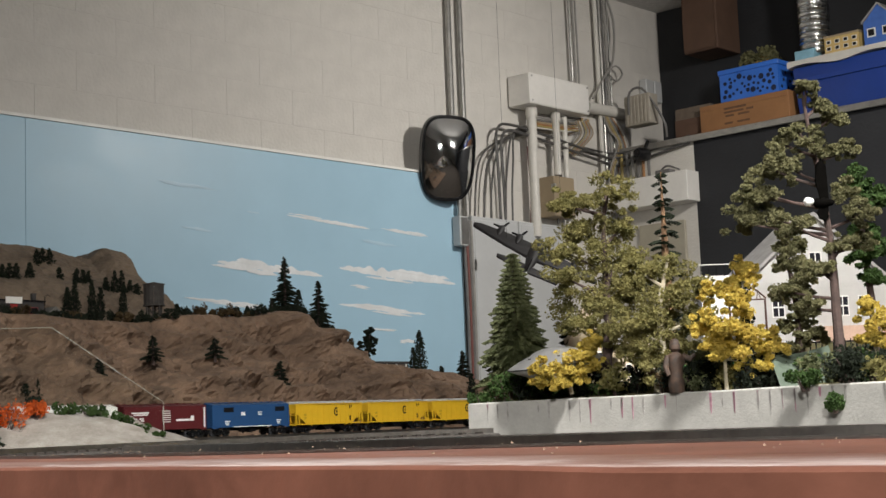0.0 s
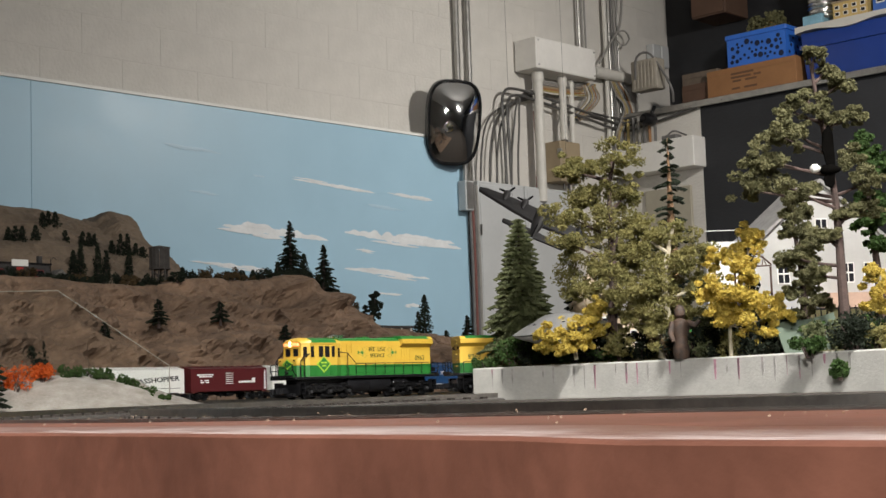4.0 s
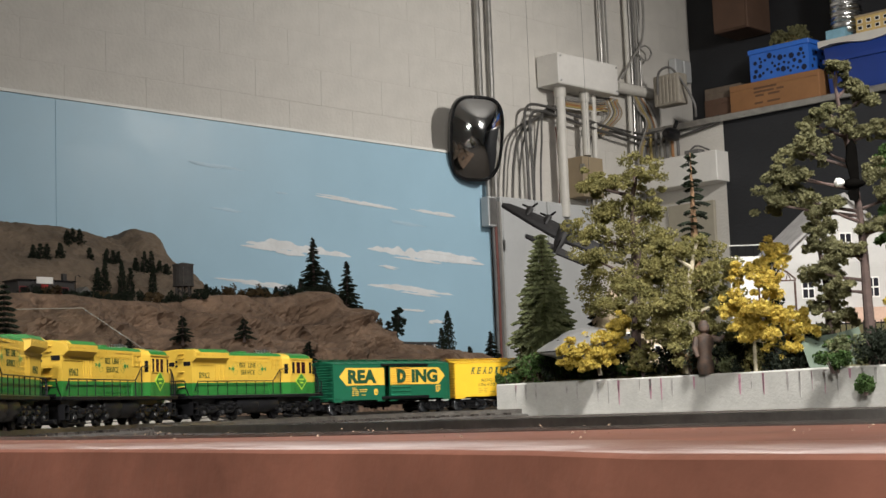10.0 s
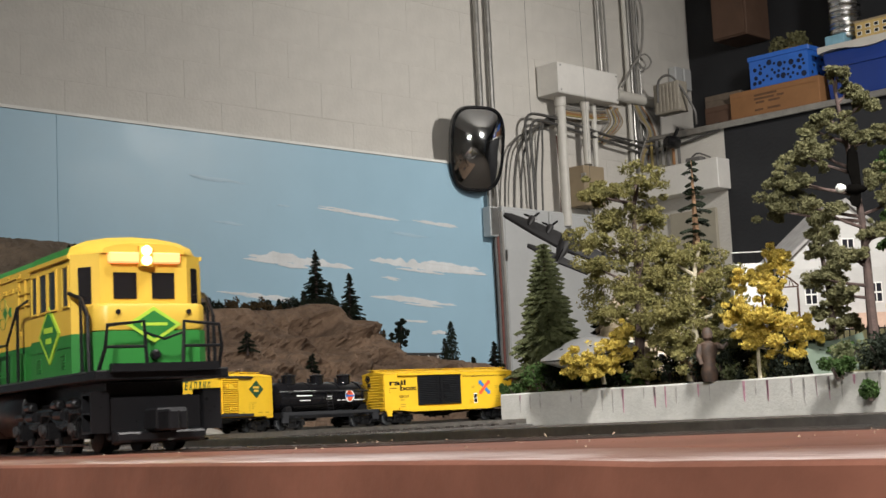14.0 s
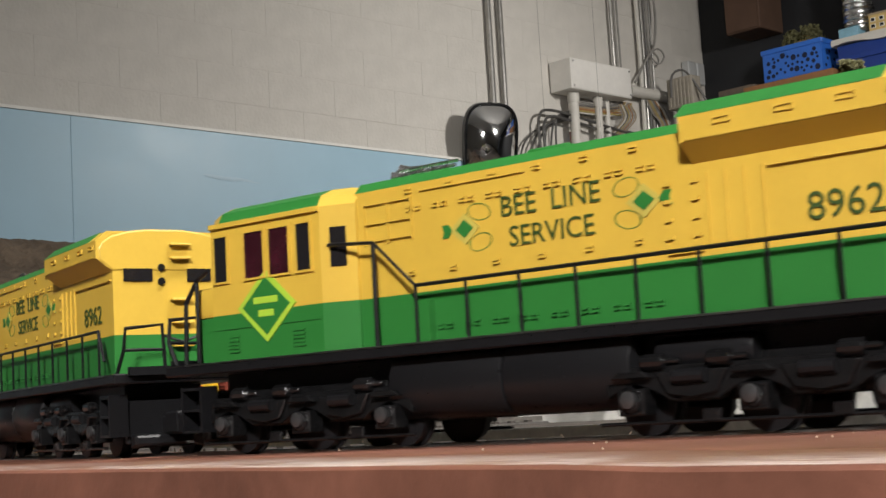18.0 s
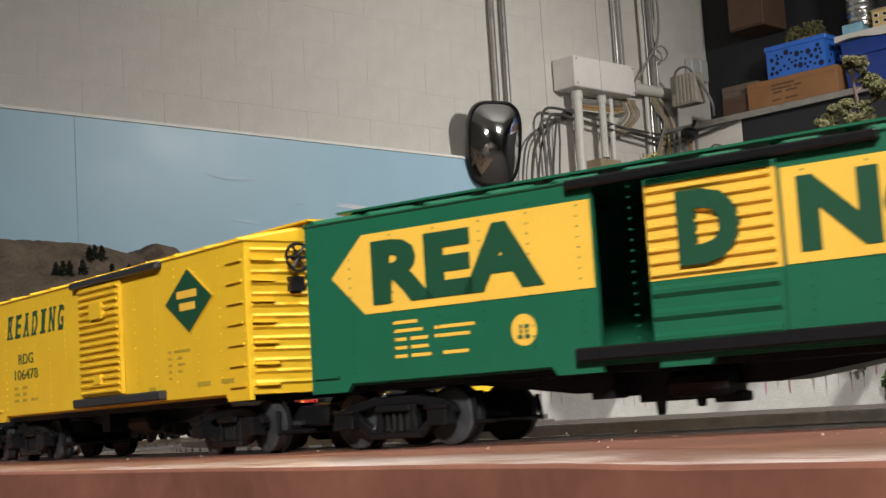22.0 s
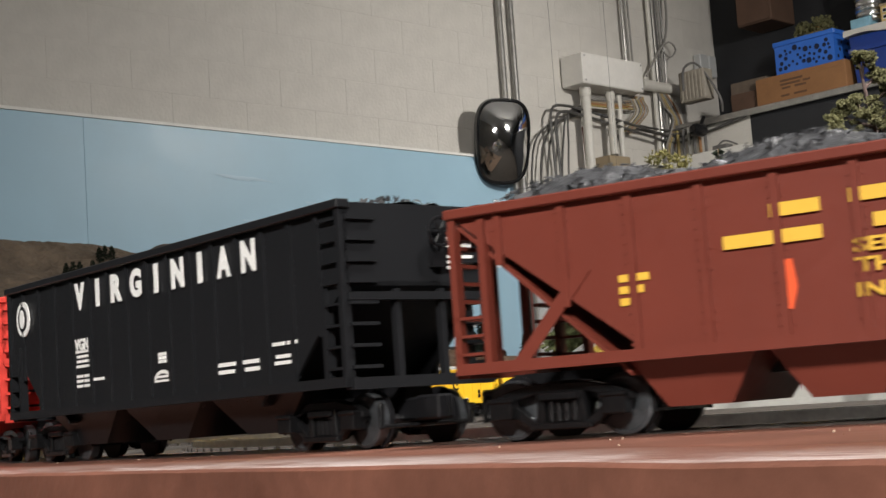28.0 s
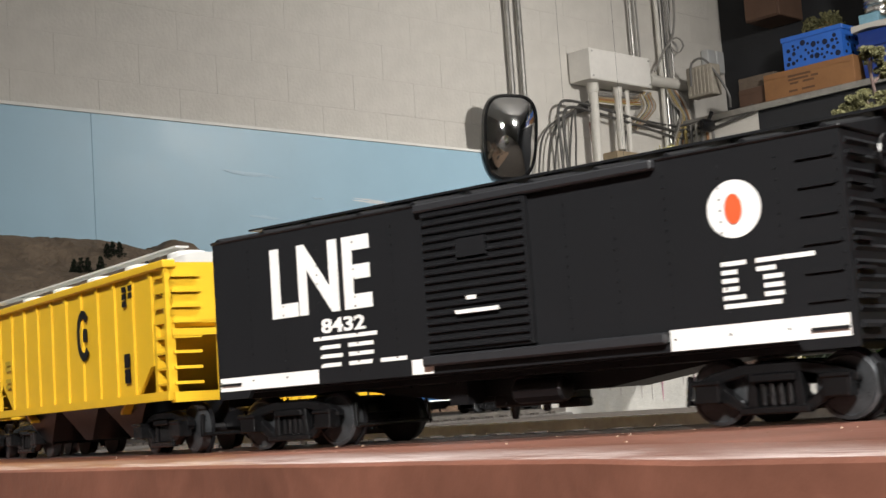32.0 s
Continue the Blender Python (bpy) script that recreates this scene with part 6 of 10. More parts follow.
        bm = bmesh.new()
        for k in range(9):
            for dx in (-0.0019, 0.0019):
                for z in (0.0385, 0.0397):
                    x = hx0 + 0.088 + k * 0.0115
                    box(bm, x + dx - 0.0012, x + dx + 0.0012, s * hw - 0.0008, s * hw + 0.0008, z, z + 0.0007)
        part("hinge", bm, GRN, hood, kind="stuff")
        bm = bmesh.new()
        x = hx1 - 0.004
        for z0, z1 in ((0.0710, 0.0715), (0.0770, 0.0775), (0.0838, 0.0843)):
            box(bm, x - 0.022, x, s * hw - 0.0009, s * hw + 0.0009, z0, z1)
        for dx in (0.0002, 0.0110, 0.0218):
            box(bm, x - dx - 0.0004, x - dx + 0.0004, s * hw - 0.0008, s * hw + 0.0008, 0.0700, 0.0845)
        box(bm, x - 0.070, x - 0.026, s * hw - 0.0007, s * hw + 0.0007, 0.0858, 0.0863)
        part("grille_frame", bm, YEL, hood)
        bm = bmesh.new()
        for xx in (hx0 + 0.050, hx0 + 0.056, hx0 + 0.062, hx0 + 0.068):
            box(bm, xx - 0.0003, xx + 0.0003, s * hw - 0.0007, s * hw + 0.0007, 0.0535, 0.0760)
        box(bm, hx0 + 0.002, hx0 + 0.048, s * hw - 0.0010, s * hw + 0.0010, 0.0748, 0.0756)
        box(bm, hx0 + 0.070, hx0 + 0.082, s * hw - 0.0010, s * hw + 0.0010, 0.0530, 0.0560)
        part("door_edge", bm, YEL, hood)
        bm = plain_box(hx0 + 0.004, hx0 + 0.070, min(s * 0.0308, s * 0.0312), max(s * 0.0308, s * 0.0312), 0.0848, 0.0853)
        part("radiator_edge", bm, YEL, rr)
        for x in (0.006, 0.0205, 0.0385, 0.0580):
            bm = bmesh.new()
            for x0, x1, z0, z1 in ((-0.0030, 0.0030, 0.0882, 0.0886), (-0.0030, 0.0030, 0.0898, 0.0902), (-0.0030, -0.0024, 0.0886, 0.0898), (0.0024, 0.0030, 0.0886, 0.0898)):
                box(bm, hx0 + x + x0, hx0 + x + x1, min(s * 0.0306, s * 0.0314), max(s * 0.0306, s * 0.0314), z0, z1)
            part("lifting_lug", bm, YEL, rr)
        bm = bmesh.new()
        box(bm, hx1 - 0.034, hx1 - 0.018, min(s * hw, s * (hw + 0.0035)), max(s * hw, s * (hw + 0.0035)), zs, zg - 0.003)
        part("battery_box", bm, GRN, hood)
        # lettering
        mid = -F + 0.434 * L
        put("lettering", letters("BEE  LINE", 0.0066, 0.0380, bold=0.0), INKOG, hood, on(None, mid, 0.0758, 0.0001), "green slogan lettering")
        put("lettering", letters("SERVICE", 0.0066, 0.0325, bold=0.0), INKOG, hood, on(None, mid, 0.0658, 0.0001), "green slogan lettering")
        put("lettering", letters("8962", 0.0080, 0.0225, bold=0.0), INKOG, hood, on(None, -F + 0.1275 * L, 0.0616, 0.0001), "dark green number")
        for e in (-1, 1):
            x = mid + e * 0.0345
            for q, mt, o in ((0.0052, LIMEY, 0.0000), (0.0031, GRN, 0.0002)):
                put("bee_emblem", poly([(-q * 1.2, 0), (0, -q), (q * 1.2, 0), (0, q)]), mt, hood, on(None, x, 0.0705, o), "green bee-like emblem")
            d = e if s < 0 else -e
            put("bee_emblem", poly([(d * 0.0052, 0), (d * 0.0070, 0.0022), (d * 0.0095, 0.0022), (d * 0.0088, 0), (d * 0.0095, -0.0022), (d * 0.0070, -0.0022)]), GRN, hood, on(None, x, 0.0705, 0.0001))
            for dz in (-1, 1):
                bm = bmesh.new()
                ring = [(-e * 0.0062 + 0.0046 * math.cos(t) * e, 0, dz * (0.0050 + 0.0028 * math.sin(t)) + dz * 0.0006 * math.cos(t)) for t in [k * math.pi / 8 for k in range(17)]]
                tube(bm, ring, 0.00016, 4)
                tube(bm, [(-e * 0.0020, 0, dz * 0.0056), (e * 0.0006, 0, dz * 0.0030)], 0.00016, 4)
                put("bee_wing", bm, GRN, hood, pose(x, s * hw, 0.0705))
        # handrails
        bm = bmesh.new()
        y = s * 0.0290
        x0, xc = -F + 0.020, F - 0.128
        tube(bm, [(x0 - 0.006, y, zs + 0.006), (x0, y, 0.0535), (xc, y, 0.0535), (xc + 0.018, y, 0.0700), (F - 0.090, s * 0.0302, 0.0715)], 0.0007, 6)
        part("handrail", bm, BLK, root, "black wire handrail", True)
        for k in range(9):
            bm = bmesh.new()
            x = x0 + (xc - x0) * k / 8
            tube(bm, [(x, y, zs), (x, y, 0.0535)], 0.0006, 6)
            part("rail_post", bm, BLK, root)
        for x, z in ((xc + 0.018, 0.070), (F - 0.0190, 0.066)):
            bm = bmesh.new()
            tube(bm, [(x, y, zs), (x, y, z)], 0.0008, 6)
            part("rail_post", bm, BLK, root)
        bm = bmesh.new()
        tube(bm, [(F - 0.0280, s * 0.0310, 0.0690), (F - 0.0190, s * 0.0290, 0.0660), (F - 0.0120, s * 0.0285, 0.0580), (F - 0.0110, s * 0.0285, zs)], 0.0009, 6)
        part("cab_grab", bm, BLK, root)
    for e in (-1, 1):
        bm = bmesh.new()
        x = e * (F + 0.002)
        for s in (-1, 1):
            tube(bm, [(x - e * 0.006, s * 0.0270, zs), (x, s * 0.0260, 0.0440), (x, s * 0.0250, 0.0530), (x, s * 0.0090, 0.0545), (x, s * 0.0080, zs)], 0.0009, 6)
            tube(bm, [(x, s * 0.0255, 0.0440), (x, s * 0.0085, 0.0440)], 0.0007, 6)
        box(bm, x - 0.0015, x + 0.0015, -0.0240, 0.0240, zs - 0.001, zs + 0.0025)
        tube(bm, [(x, -0.009, 0.050), (x, 0, 0.047), (x, 0.009, 0.050)], 0.0006, 5)
        part("end_rail", bm, BLK, root, "black end platform railing", True)
    # hood end fittings
    bm = bmesh.new()
    for z in (0.0460, 0.0560, 0.0660, 0.0720 + 0.012, 0.0900):
        prism(bm, [(0.0004, 0.0), (-0.0034, -0.0002), (-0.0034, 0.0009), (0.0004, 0.0013)], -0.0112, -0.0018, lambda p, q, r, z=z: (hx0 + p, r, z + q))
    soften(bm, 0.0003, 1)
    part("grab_iron", bm, YEL, hood)
    for y0, y1 in ((-0.0210, -0.0100), (0.0060, 0.0190)):
        bm = plain_box(hx0 - 0.0006, hx0 + 0.0004, y0, y1, 0.0745, 0.0800)
        part("number_board", bm, TINT, hood, "dark number board")
    for z in (0.0745, 0.0805):
        bm = bmesh.new()
        lathe(bm, [(0.0016, -0.0008), (0.0016, 0.0006)], 12, "x", (hx0 - 0.0004, -0.0005 + 0.0025, z))
        part("rear_lamp", bm, BLK, hood)
    bm = bmesh.new()
    half = [(hw, 0.0790), (0.0296, 0.0838), (0.0300, 0.0885), (0.0282, 0.0915), (0.0240, 0.0942), (0.0170, 0.0962), (0.0085, 0.0972)]
    prism(bm, [(-y, z) for y, z in half] + half[::-1], hx0 - 0.0004, hx0 + 0.0105, along_x)
    soften(bm, 0.0009, 2)
    part("radiator_brow", bm, YEL, rr, "arched yellow end of the radiator section")
    return root


def build_train():
    d = 0.0

    def join(ob, length, gap, flip=False):
        nonlocal d
        TRAIN.append((ob, d, length, flip))
        d += length + gap

    first = locomotive("leading yellow and green diesel locomotive with lit headlights", True)
    join(first, 0.3199, 0.0397)
    second = locomotive("yellow and green diesel locomotive coupled backwards, cab unlit", False)
    join(second, 0.3199, 0.0347, True)
    third = copy_thing(second, pose(0, 0, 0))
    join(third, 0.3199, 0.0297, True)
    join(green_boxcar(), 0.259, 0.0253)
    join(yellow_boxcar(), 0.259, 0.0253)
    join(tank_car(), 0.2301, 0.0253)
    join(yellow_double_door_boxcar(), 0.2623, 0.0253)
    join(brown_hopper(), 0.2875, 0.0367)
    join(black_hopper(), 0.2866, 0.0253)
    join(red_hopper(), 0.2929, 0.0253)
    join(black_boxcar(), 0.2579, 0.0253)
    ch = covered_hopper()
    join(ch, 0.240, 0.022)
    for _ in range(6):
        join(copy_thing(ch, pose(0, 0, 0)), 0.240, 0.022)
    join(plain_boxcar("rail-blue boxcar with small white print", BLUE, 0.250, "blue"), 0.250, 0.02)
    join(plain_boxcar("maroon boxcar with white print", MAROON, 0.240, "maroon"), 0.240, 0.02)
    join(plain_boxcar("white boxcar with black painted creatures", plastic("white_plastic", (0.72, 0.72, 0.68), 0.45), 0.262, "white"), 0.262, 0.02)
    join(plain_boxcar("maroon boxcar with white print", MAROON, 0.240, "maroon"), 0.240, 0.02)
    join(plain_boxcar("white boxcar lettered in black with a red bar", plastic("white_plastic", (0.72, 0.72, 0.68), 0.45), 0.262, "lettered"), 0.262, 0.02)


build_train()


# ---- scenery: foliage tools
FOL = {
    "olive": mat("olive_foam", (0.310, 0.275, 0.100), 0.9, scale=38, second=(0.145, 0.140, 0.048), random_by=0.22),
    "grey_green": mat("grey_green_foam", (0.235, 0.225, 0.110), 0.9, scale=38, second=(0.120, 0.118, 0.054), random_by=0.22),
    "dark": mat("dark_needles", (0.022, 0.032, 0.016), 0.9, scale=38, second=(0.010, 0.015, 0.008), random_by=0.22),
    "spruce": mat("spruce_needles", (0.165, 0.180, 0.085), 0.9, scale=38, second=(0.085, 0.098, 0.045), random_by=0.22),
    "yellow": mat("autumn_yellow_foam", (0.58, 0.455, 0.095), 0.9, scale=38, second=(0.41, 0.305, 0.055), random_by=0.2),
    "green": mat("fresh_green_foam", (0.065, 0.120, 0.026), 0.9, scale=38, second=(0.028, 0.062, 0.014), random_by=0.22),
    "orange": mat("orange_foam", (0.72, 0.155, 0.020), 0.9, scale=38, second=(0.50, 0.085, 0.012), random_by=0.3),
    "brown": mat("dry_brush", (0.130, 0.085, 0.038), 0.9, scale=38, second=(0.060, 0.042, 0.018), random_by=0.22),
}
for _m in FOL.values():
    _t = _m.node_tree
    _b, _o = _t.nodes["Principled BSDF"], _t.nodes["Material Output"]
    _thin, _mix = _t.nodes.new("ShaderNodeBsdfTranslucent"), _t.nodes.new("ShaderNodeMixShader")
    _mix.inputs[0].default_value = 0.42
    _t.links.new(_b.inputs["Base Color"].links[0].from_socket, _thin.inputs["Color"])
    _t.links.new(_b.outputs[0], _mix.inputs[1]); _t.links.new(_thin.outputs[0], _mix.inputs[2]); _t.links.new(_mix.outputs[0], _o.inputs["Surface"])
BARK = mat("bark", (0.085, 0.055, 0.048), 0.9, scale=60, second=(0.035, 0.024, 0.020), bump=0.6, bump_scale=400)
PALE_BARK = mat("pale_bark", (0.42, 0.38, 0.28), 0.9, scale=60, second=(0.22, 0.19, 0.13), bump=0.5, bump_scale=300)


def flakes(name, centres, size, material, parent, seed, label="", flat=1.0):
    """Foliage: small crumpled flakes scattered in lumps; centres of (point, radius, count)."""
    rng = np.random.default_rng(seed)
    quads = []
    for c, r, n in centres:
        d = rng.normal(size=(n, 3))
        d /= np.linalg.norm(d, axis=1)[:, None]
        rad = r * rng.uniform(0.25, 1.0, n) ** 0.45
        lump = 1 + 0.28 * np.sin(d[:, 0] * 7 + seed) * np.cos(d[:, 1] * 6 + d[:, 2] * 5)
        p = np.array(c) + d * (rad * lump)[:, None] * np.array([1, 1, flat])
        a = rng.normal(size=(n, 3)); a /= np.linalg.norm(a, axis=1)[:, None]
        b = np.cross(a, rng.normal(size=(n, 3))); b /= np.linalg.norm(b, axis=1)[:, None]
        e = np.cross(a, b)
        s = (size * rng.uniform(0.6, 1.4, n))[:, None]
        quads.append(np.stack([p - a * s, p + b * s * 0.7 + e * s * 0.3, p + a * s, p - b * s * 0.7 + e * s * 0.3], 1))
    verts = np.concatenate(quads).reshape(-1, 3)
    k = np.arange(len(verts) // 4)[:, None] * 4
    faces = np.concatenate([k + np.array([0, 1, 2]), k + np.array([0, 2, 3])], 1).reshape(-1, 3)
    me = bpy.data.meshes.new(name)
    me.from_pydata(verts.tolist(), [], faces.tolist())
    me.materials.append(material)
    return part(name, me, None, parent, label)


def lump_tree(base, lumps, leaf, bark, label, seed, trunk_r=0.006, size=0.0030, dense=1.0, lean=0.0, kind="tree"):
    """A model tree: tapered trunk, a limb to every lump of foliage. lumps: (across, up, radius) in millimetres."""
    root = thing("tree", None, None, label, kind, at=pose(base[0], base[1], base[2]))
    rnd = random.Random(seed)
    top = max(l[1] + l[2] * 0.5 for l in lumps) / 1000
    hi = max(lumps, key=lambda l: l[1])
    tipx = hi[0] / 1000
    pts = []
    for k in range(9):
        f = k / 8
        pts.append((tipx * f ** 1.4 + 0.004 * math.sin(f * 7 + seed), 0.004 * math.cos(f * 5 + seed), top * f * 0.97))
    bm = bmesh.new()
    tube(bm, pts, [trunk_r * (1.25 - 0.95 * k / 8) for k in range(9)], 9)
    part("trunk", bm, bark, root, "", True)
    cs = []
    bm = bmesh.new()
    for x, z, r in lumps:
        x, z, r = x / 1000, z / 1000, r / 860
        y = rnd.uniform(-1, 1) * r * 0.9
        f = min(0.95, max(0.25, (z - r * 0.6) / max(top, 1e-3)))
        i = f * 8
        a = Vector(pts[int(i)]).lerp(Vector(pts[min(8, int(i) + 1)]), i - int(i))
        mid = a.lerp(Vector((x, y, z)), 0.5) + Vector((0, 0, -0.002))
        tube(bm, [a, mid, (x, y, z)], [trunk_r * 0.42, trunk_r * 0.3, trunk_r * 0.15], 6)
        # each lump breaks into smaller tufts
        for _ in range(19):
            d = Vector((rnd.gauss(0, 1), rnd.gauss(0, 1), rnd.gauss(0, 0.6))).normalized()
            c = Vector((x, y, z)) + d * r * rnd.uniform(0.2, 1.22)
            q = r * rnd.uniform(0.16, 0.46)
            cs.append((tuple(c), q, int(dense * (70 + 330000 * q * q))))
    part("limb", bm, bark, root, "", True)
    flakes("crown", cs, size, FOL[leaf], root, seed, "", 0.72)
    return root


def spruce(base, height, width, leaf, label, seed, tiers=None, sparse=False, airy=False):
    """A conifer: whorls of drooping branches, each a fan of needle slips."""
    root = thing("conifer", None, None, label, "tree", at=pose(base[0], base[1], base[2], 0, 0, seed * 37 % 360))
    rng = np.random.default_rng(seed)
    bm = bmesh.new()
    thick = 2.0 if sparse else 1.0
    tube(bm, [(0, 0, -0.01), (0, 0, height * 0.5), (0, 0, height)], [(width * 0.065 + 0.0015) * thick, (width * 0.04 + 0.001) * thick, 0.0006], 7)
    part("trunk", bm, mat("tan_bark", (0.26, 0.155, 0.085), 0.9, scale=60, second=(0.13, 0.075, 0.04), bump=0.5, bump_scale=300) if sparse else BARK, root, "tan bare trunk" if sparse else "", True)
    tiers = tiers or int(height / 0.011)
    verts, faces = [], []
    for t in range(tiers):
        f = (t + 0.5) / tiers
        z = height * (0.06 + 0.94 * f)
        reach = width / 2 * 1.15 * (1 - f) ** (1.05 if airy else 0.75 if not sparse else 0.6) * (0.85 + 0.3 * rng.random()) + 0.002
        n = int(12 + 9 * (1 - f)) if not (sparse or airy) else (4 if sparse else 9)
        for j in range(n):
            a = 2 * math.pi * (j + rng.random() * 0.7) / n
            r = reach * (rng.uniform(0.75, 1.12) if not (sparse or airy) else rng.uniform(0.40, 1.25))
            zj = z + (rng.uniform(-0.5, 0.5) * height / tiers if sparse or airy else 0.0)
            dirv = np.array([math.cos(a), math.sin(a), 0])
            sidev = np.array([-math.sin(a), math.cos(a), 0])
            droop = -0.30 * r
            slips = max(3, int(r / 0.0042))
            for q in range(slips):
                g = (q + 0.6) / slips
                c = dirv * r * g + np.array([0, 0, zj + droop * g * g + 0.12 * r * g])
                wv = 0.34 * r * (1.15 - g) + 0.0032
                for sd in (-1, 1):
                    k = len(verts)
                    tip = c + sidev * sd * wv + dirv * wv * 0.8 + np.array([0, 0, -wv * rng.uniform(0.1, 0.5)])
                    verts += [c - dirv * 0.0025 + np.array([0, 0, -0.001]), c + dirv * 0.0045 + np.array([0, 0, 0.002]), tip]
                    faces.append((k, k + 1, k + 2))
                k = len(verts)
                verts += [c + np.array([0, 0, -0.004]), c + dirv * 0.008, c + np.array([0, 0, 0.004])]
                faces.append((k, k + 1, k + 2))
    me = bpy.data.meshes.new("crown")
    me.from_pydata([tuple(v) for v in verts], [], faces)
    me.materials.append(FOL[leaf])
    part("crown", me, None, root)
    return root


def cone_tree(base, height, width, label, seed, leaf="dark"):
    """A dense dark bottle-brush tree."""
    root = thing("conifer", None, None, label, "tree", group="dark little trees on the hill", at=pose(base[0], base[1], base[2]))
    bm = bmesh.new()
    tube(bm, [(0, 0, -0.008), (0, 0, height * 0.9)], [0.003, 0.001], 6)
    part("trunk", bm, BARK, root)
    cs = []
    n = max(5, int(height / 0.011))
    rnd = random.Random(seed)
    for k in range(n):
        f = (k + 0.4) / n
        r = width / 2 * (1 - f) ** 0.7 * rnd.uniform(0.85, 1.15) + 0.002
        cs.append(((rnd.uniform(-1, 1) * r * 0.2, rnd.uniform(-1, 1) * r * 0.2, height * (0.06 + 0.92 * f)), r, int(50 + 45000 * r * r)))
    flakes("crown", cs, 0.0040, FOL[leaf], root, seed)
    return root


def bush(base, w, h, leaf, label, seed, size=0.0030, dense=1.0, name="bush"):
    root = thing(name, None, None, label, "bush", at=pose(*base))
    rnd = random.Random(seed)
    cs = []
    for k in range(9):
        r = min(w, h) * rnd.uniform(0.22, 0.36)
        cs.append(((rnd.uniform(-0.5, 0.5) * (w - r), rnd.uniform(-0.3, 0.3) * w, h * rnd.uniform(0.2, 0.8)), r, int(dense * (50 + 90000 * r * r))))
    flakes("foliage", cs, size, FOL[leaf], root, seed)
    bm = bmesh.new()
    for k in range(4):
        tube(bm, [(rnd.uniform(-0.1, 0.1) * w, 0, -0.004), (rnd.uniform(-0.35, 0.35) * w, rnd.uniform(-0.1, 0.1) * w, h * 0.7)], [0.0012, 0.0005], 5)
    part("stem", bm, BARK, root)
    return root


# ---- cliff, plateau and hill along the backdrop
CLIFF_X = [-2.4, -1.216, -1.077, -0.834, -0.719, -0.509, -0.415, -0.329, -0.241, -0.141, -0.013, 0.215, 0.312, 0.60, 0.9]
CLIFF_Z = [0.36, 0.382, 0.373, 0.377, 0.400, 0.408, 0.422, 0.411, 0.333, 0.239, 0.217, 0.200, 0.175, 0.10, 0.04]


def crag(x, z):
    """Ridged relief of the rock, in metres out of the face."""
    a = abs(noise.noise((x * 3.3, 0.3, z * 1.6))) * -0.24 + 0.05
    b = abs(noise.noise((x * 8.5, 5.3, z * 5.0))) * -0.12
    c = (0.5 - abs(noise.noise((x * 19, 1.7, z * 24)))) * 0.055
    d = (0.5 - abs(noise.noise((x * 47, 4.2, z * 55)))) * 0.026
    e = noise.noise((x * 110, 7.7, z * 120)) * 0.008
    ledge = 0.022 * math.sin(z * 62 + 5 * noise.noise((x * 3, 2, z * 4)) + 2 * x)
    return a + b + c + d + e + ledge


def cliff():
    """A plaster rock face in a grid: u along the wall, v from the foot over the brow to the back."""
    bm = bmesh.new()
    nu, nv = 420, 92
    rows = []
    for i in range(nu + 1):
        x = -2.4 + 3.3 * i / nu
        top = float(np.interp(x, CLIFF_X, CLIFF_Z)) + 0.004
        ring = []
        for j in range(nv + 1):
            f = j / nv
            if f < 0.82:                      # the face
                g = f / 0.82
                k = 4.95 + 0.72 * g ** 1.2
                z = (top + 0.05) * (g ** 0.95) - 0.05
                amp = min(1.0, 6 * g) * min(1.0, 0.35 + 5 * (1 - g))
            else:                              # the shelf behind the brow
                g = (f - 0.82) / 0.18
                k = 5.67 + 1.15 * g
                z = top + 0.010 * g
                amp = 0.30 * (1 - g)
            xx = x - (k - 5.67) * 0.5
            r = crag(x, z + (0 if f < 0.82 else 0.3 * (f - 0.82)))
            p = Vector((xx, xx + k, z)) + NA * (r * amp) + Vector((0, 0, 0.25 * r * amp if f < 0.82 else 0.10 * r))
            ring.append(bm.verts.new((p.x, p.y, E + p.z)))
        rows.append(ring)
    for a, b in zip(rows, rows[1:]):
        for j in range(nv):
            bm.faces.new((a[j], b[j], b[j + 1], a[j + 1]))
    return thing("cliff", bm, rock_mat, "brown plaster rock cliff with gullies and strata", "cliff", kind="structure")


cliff()


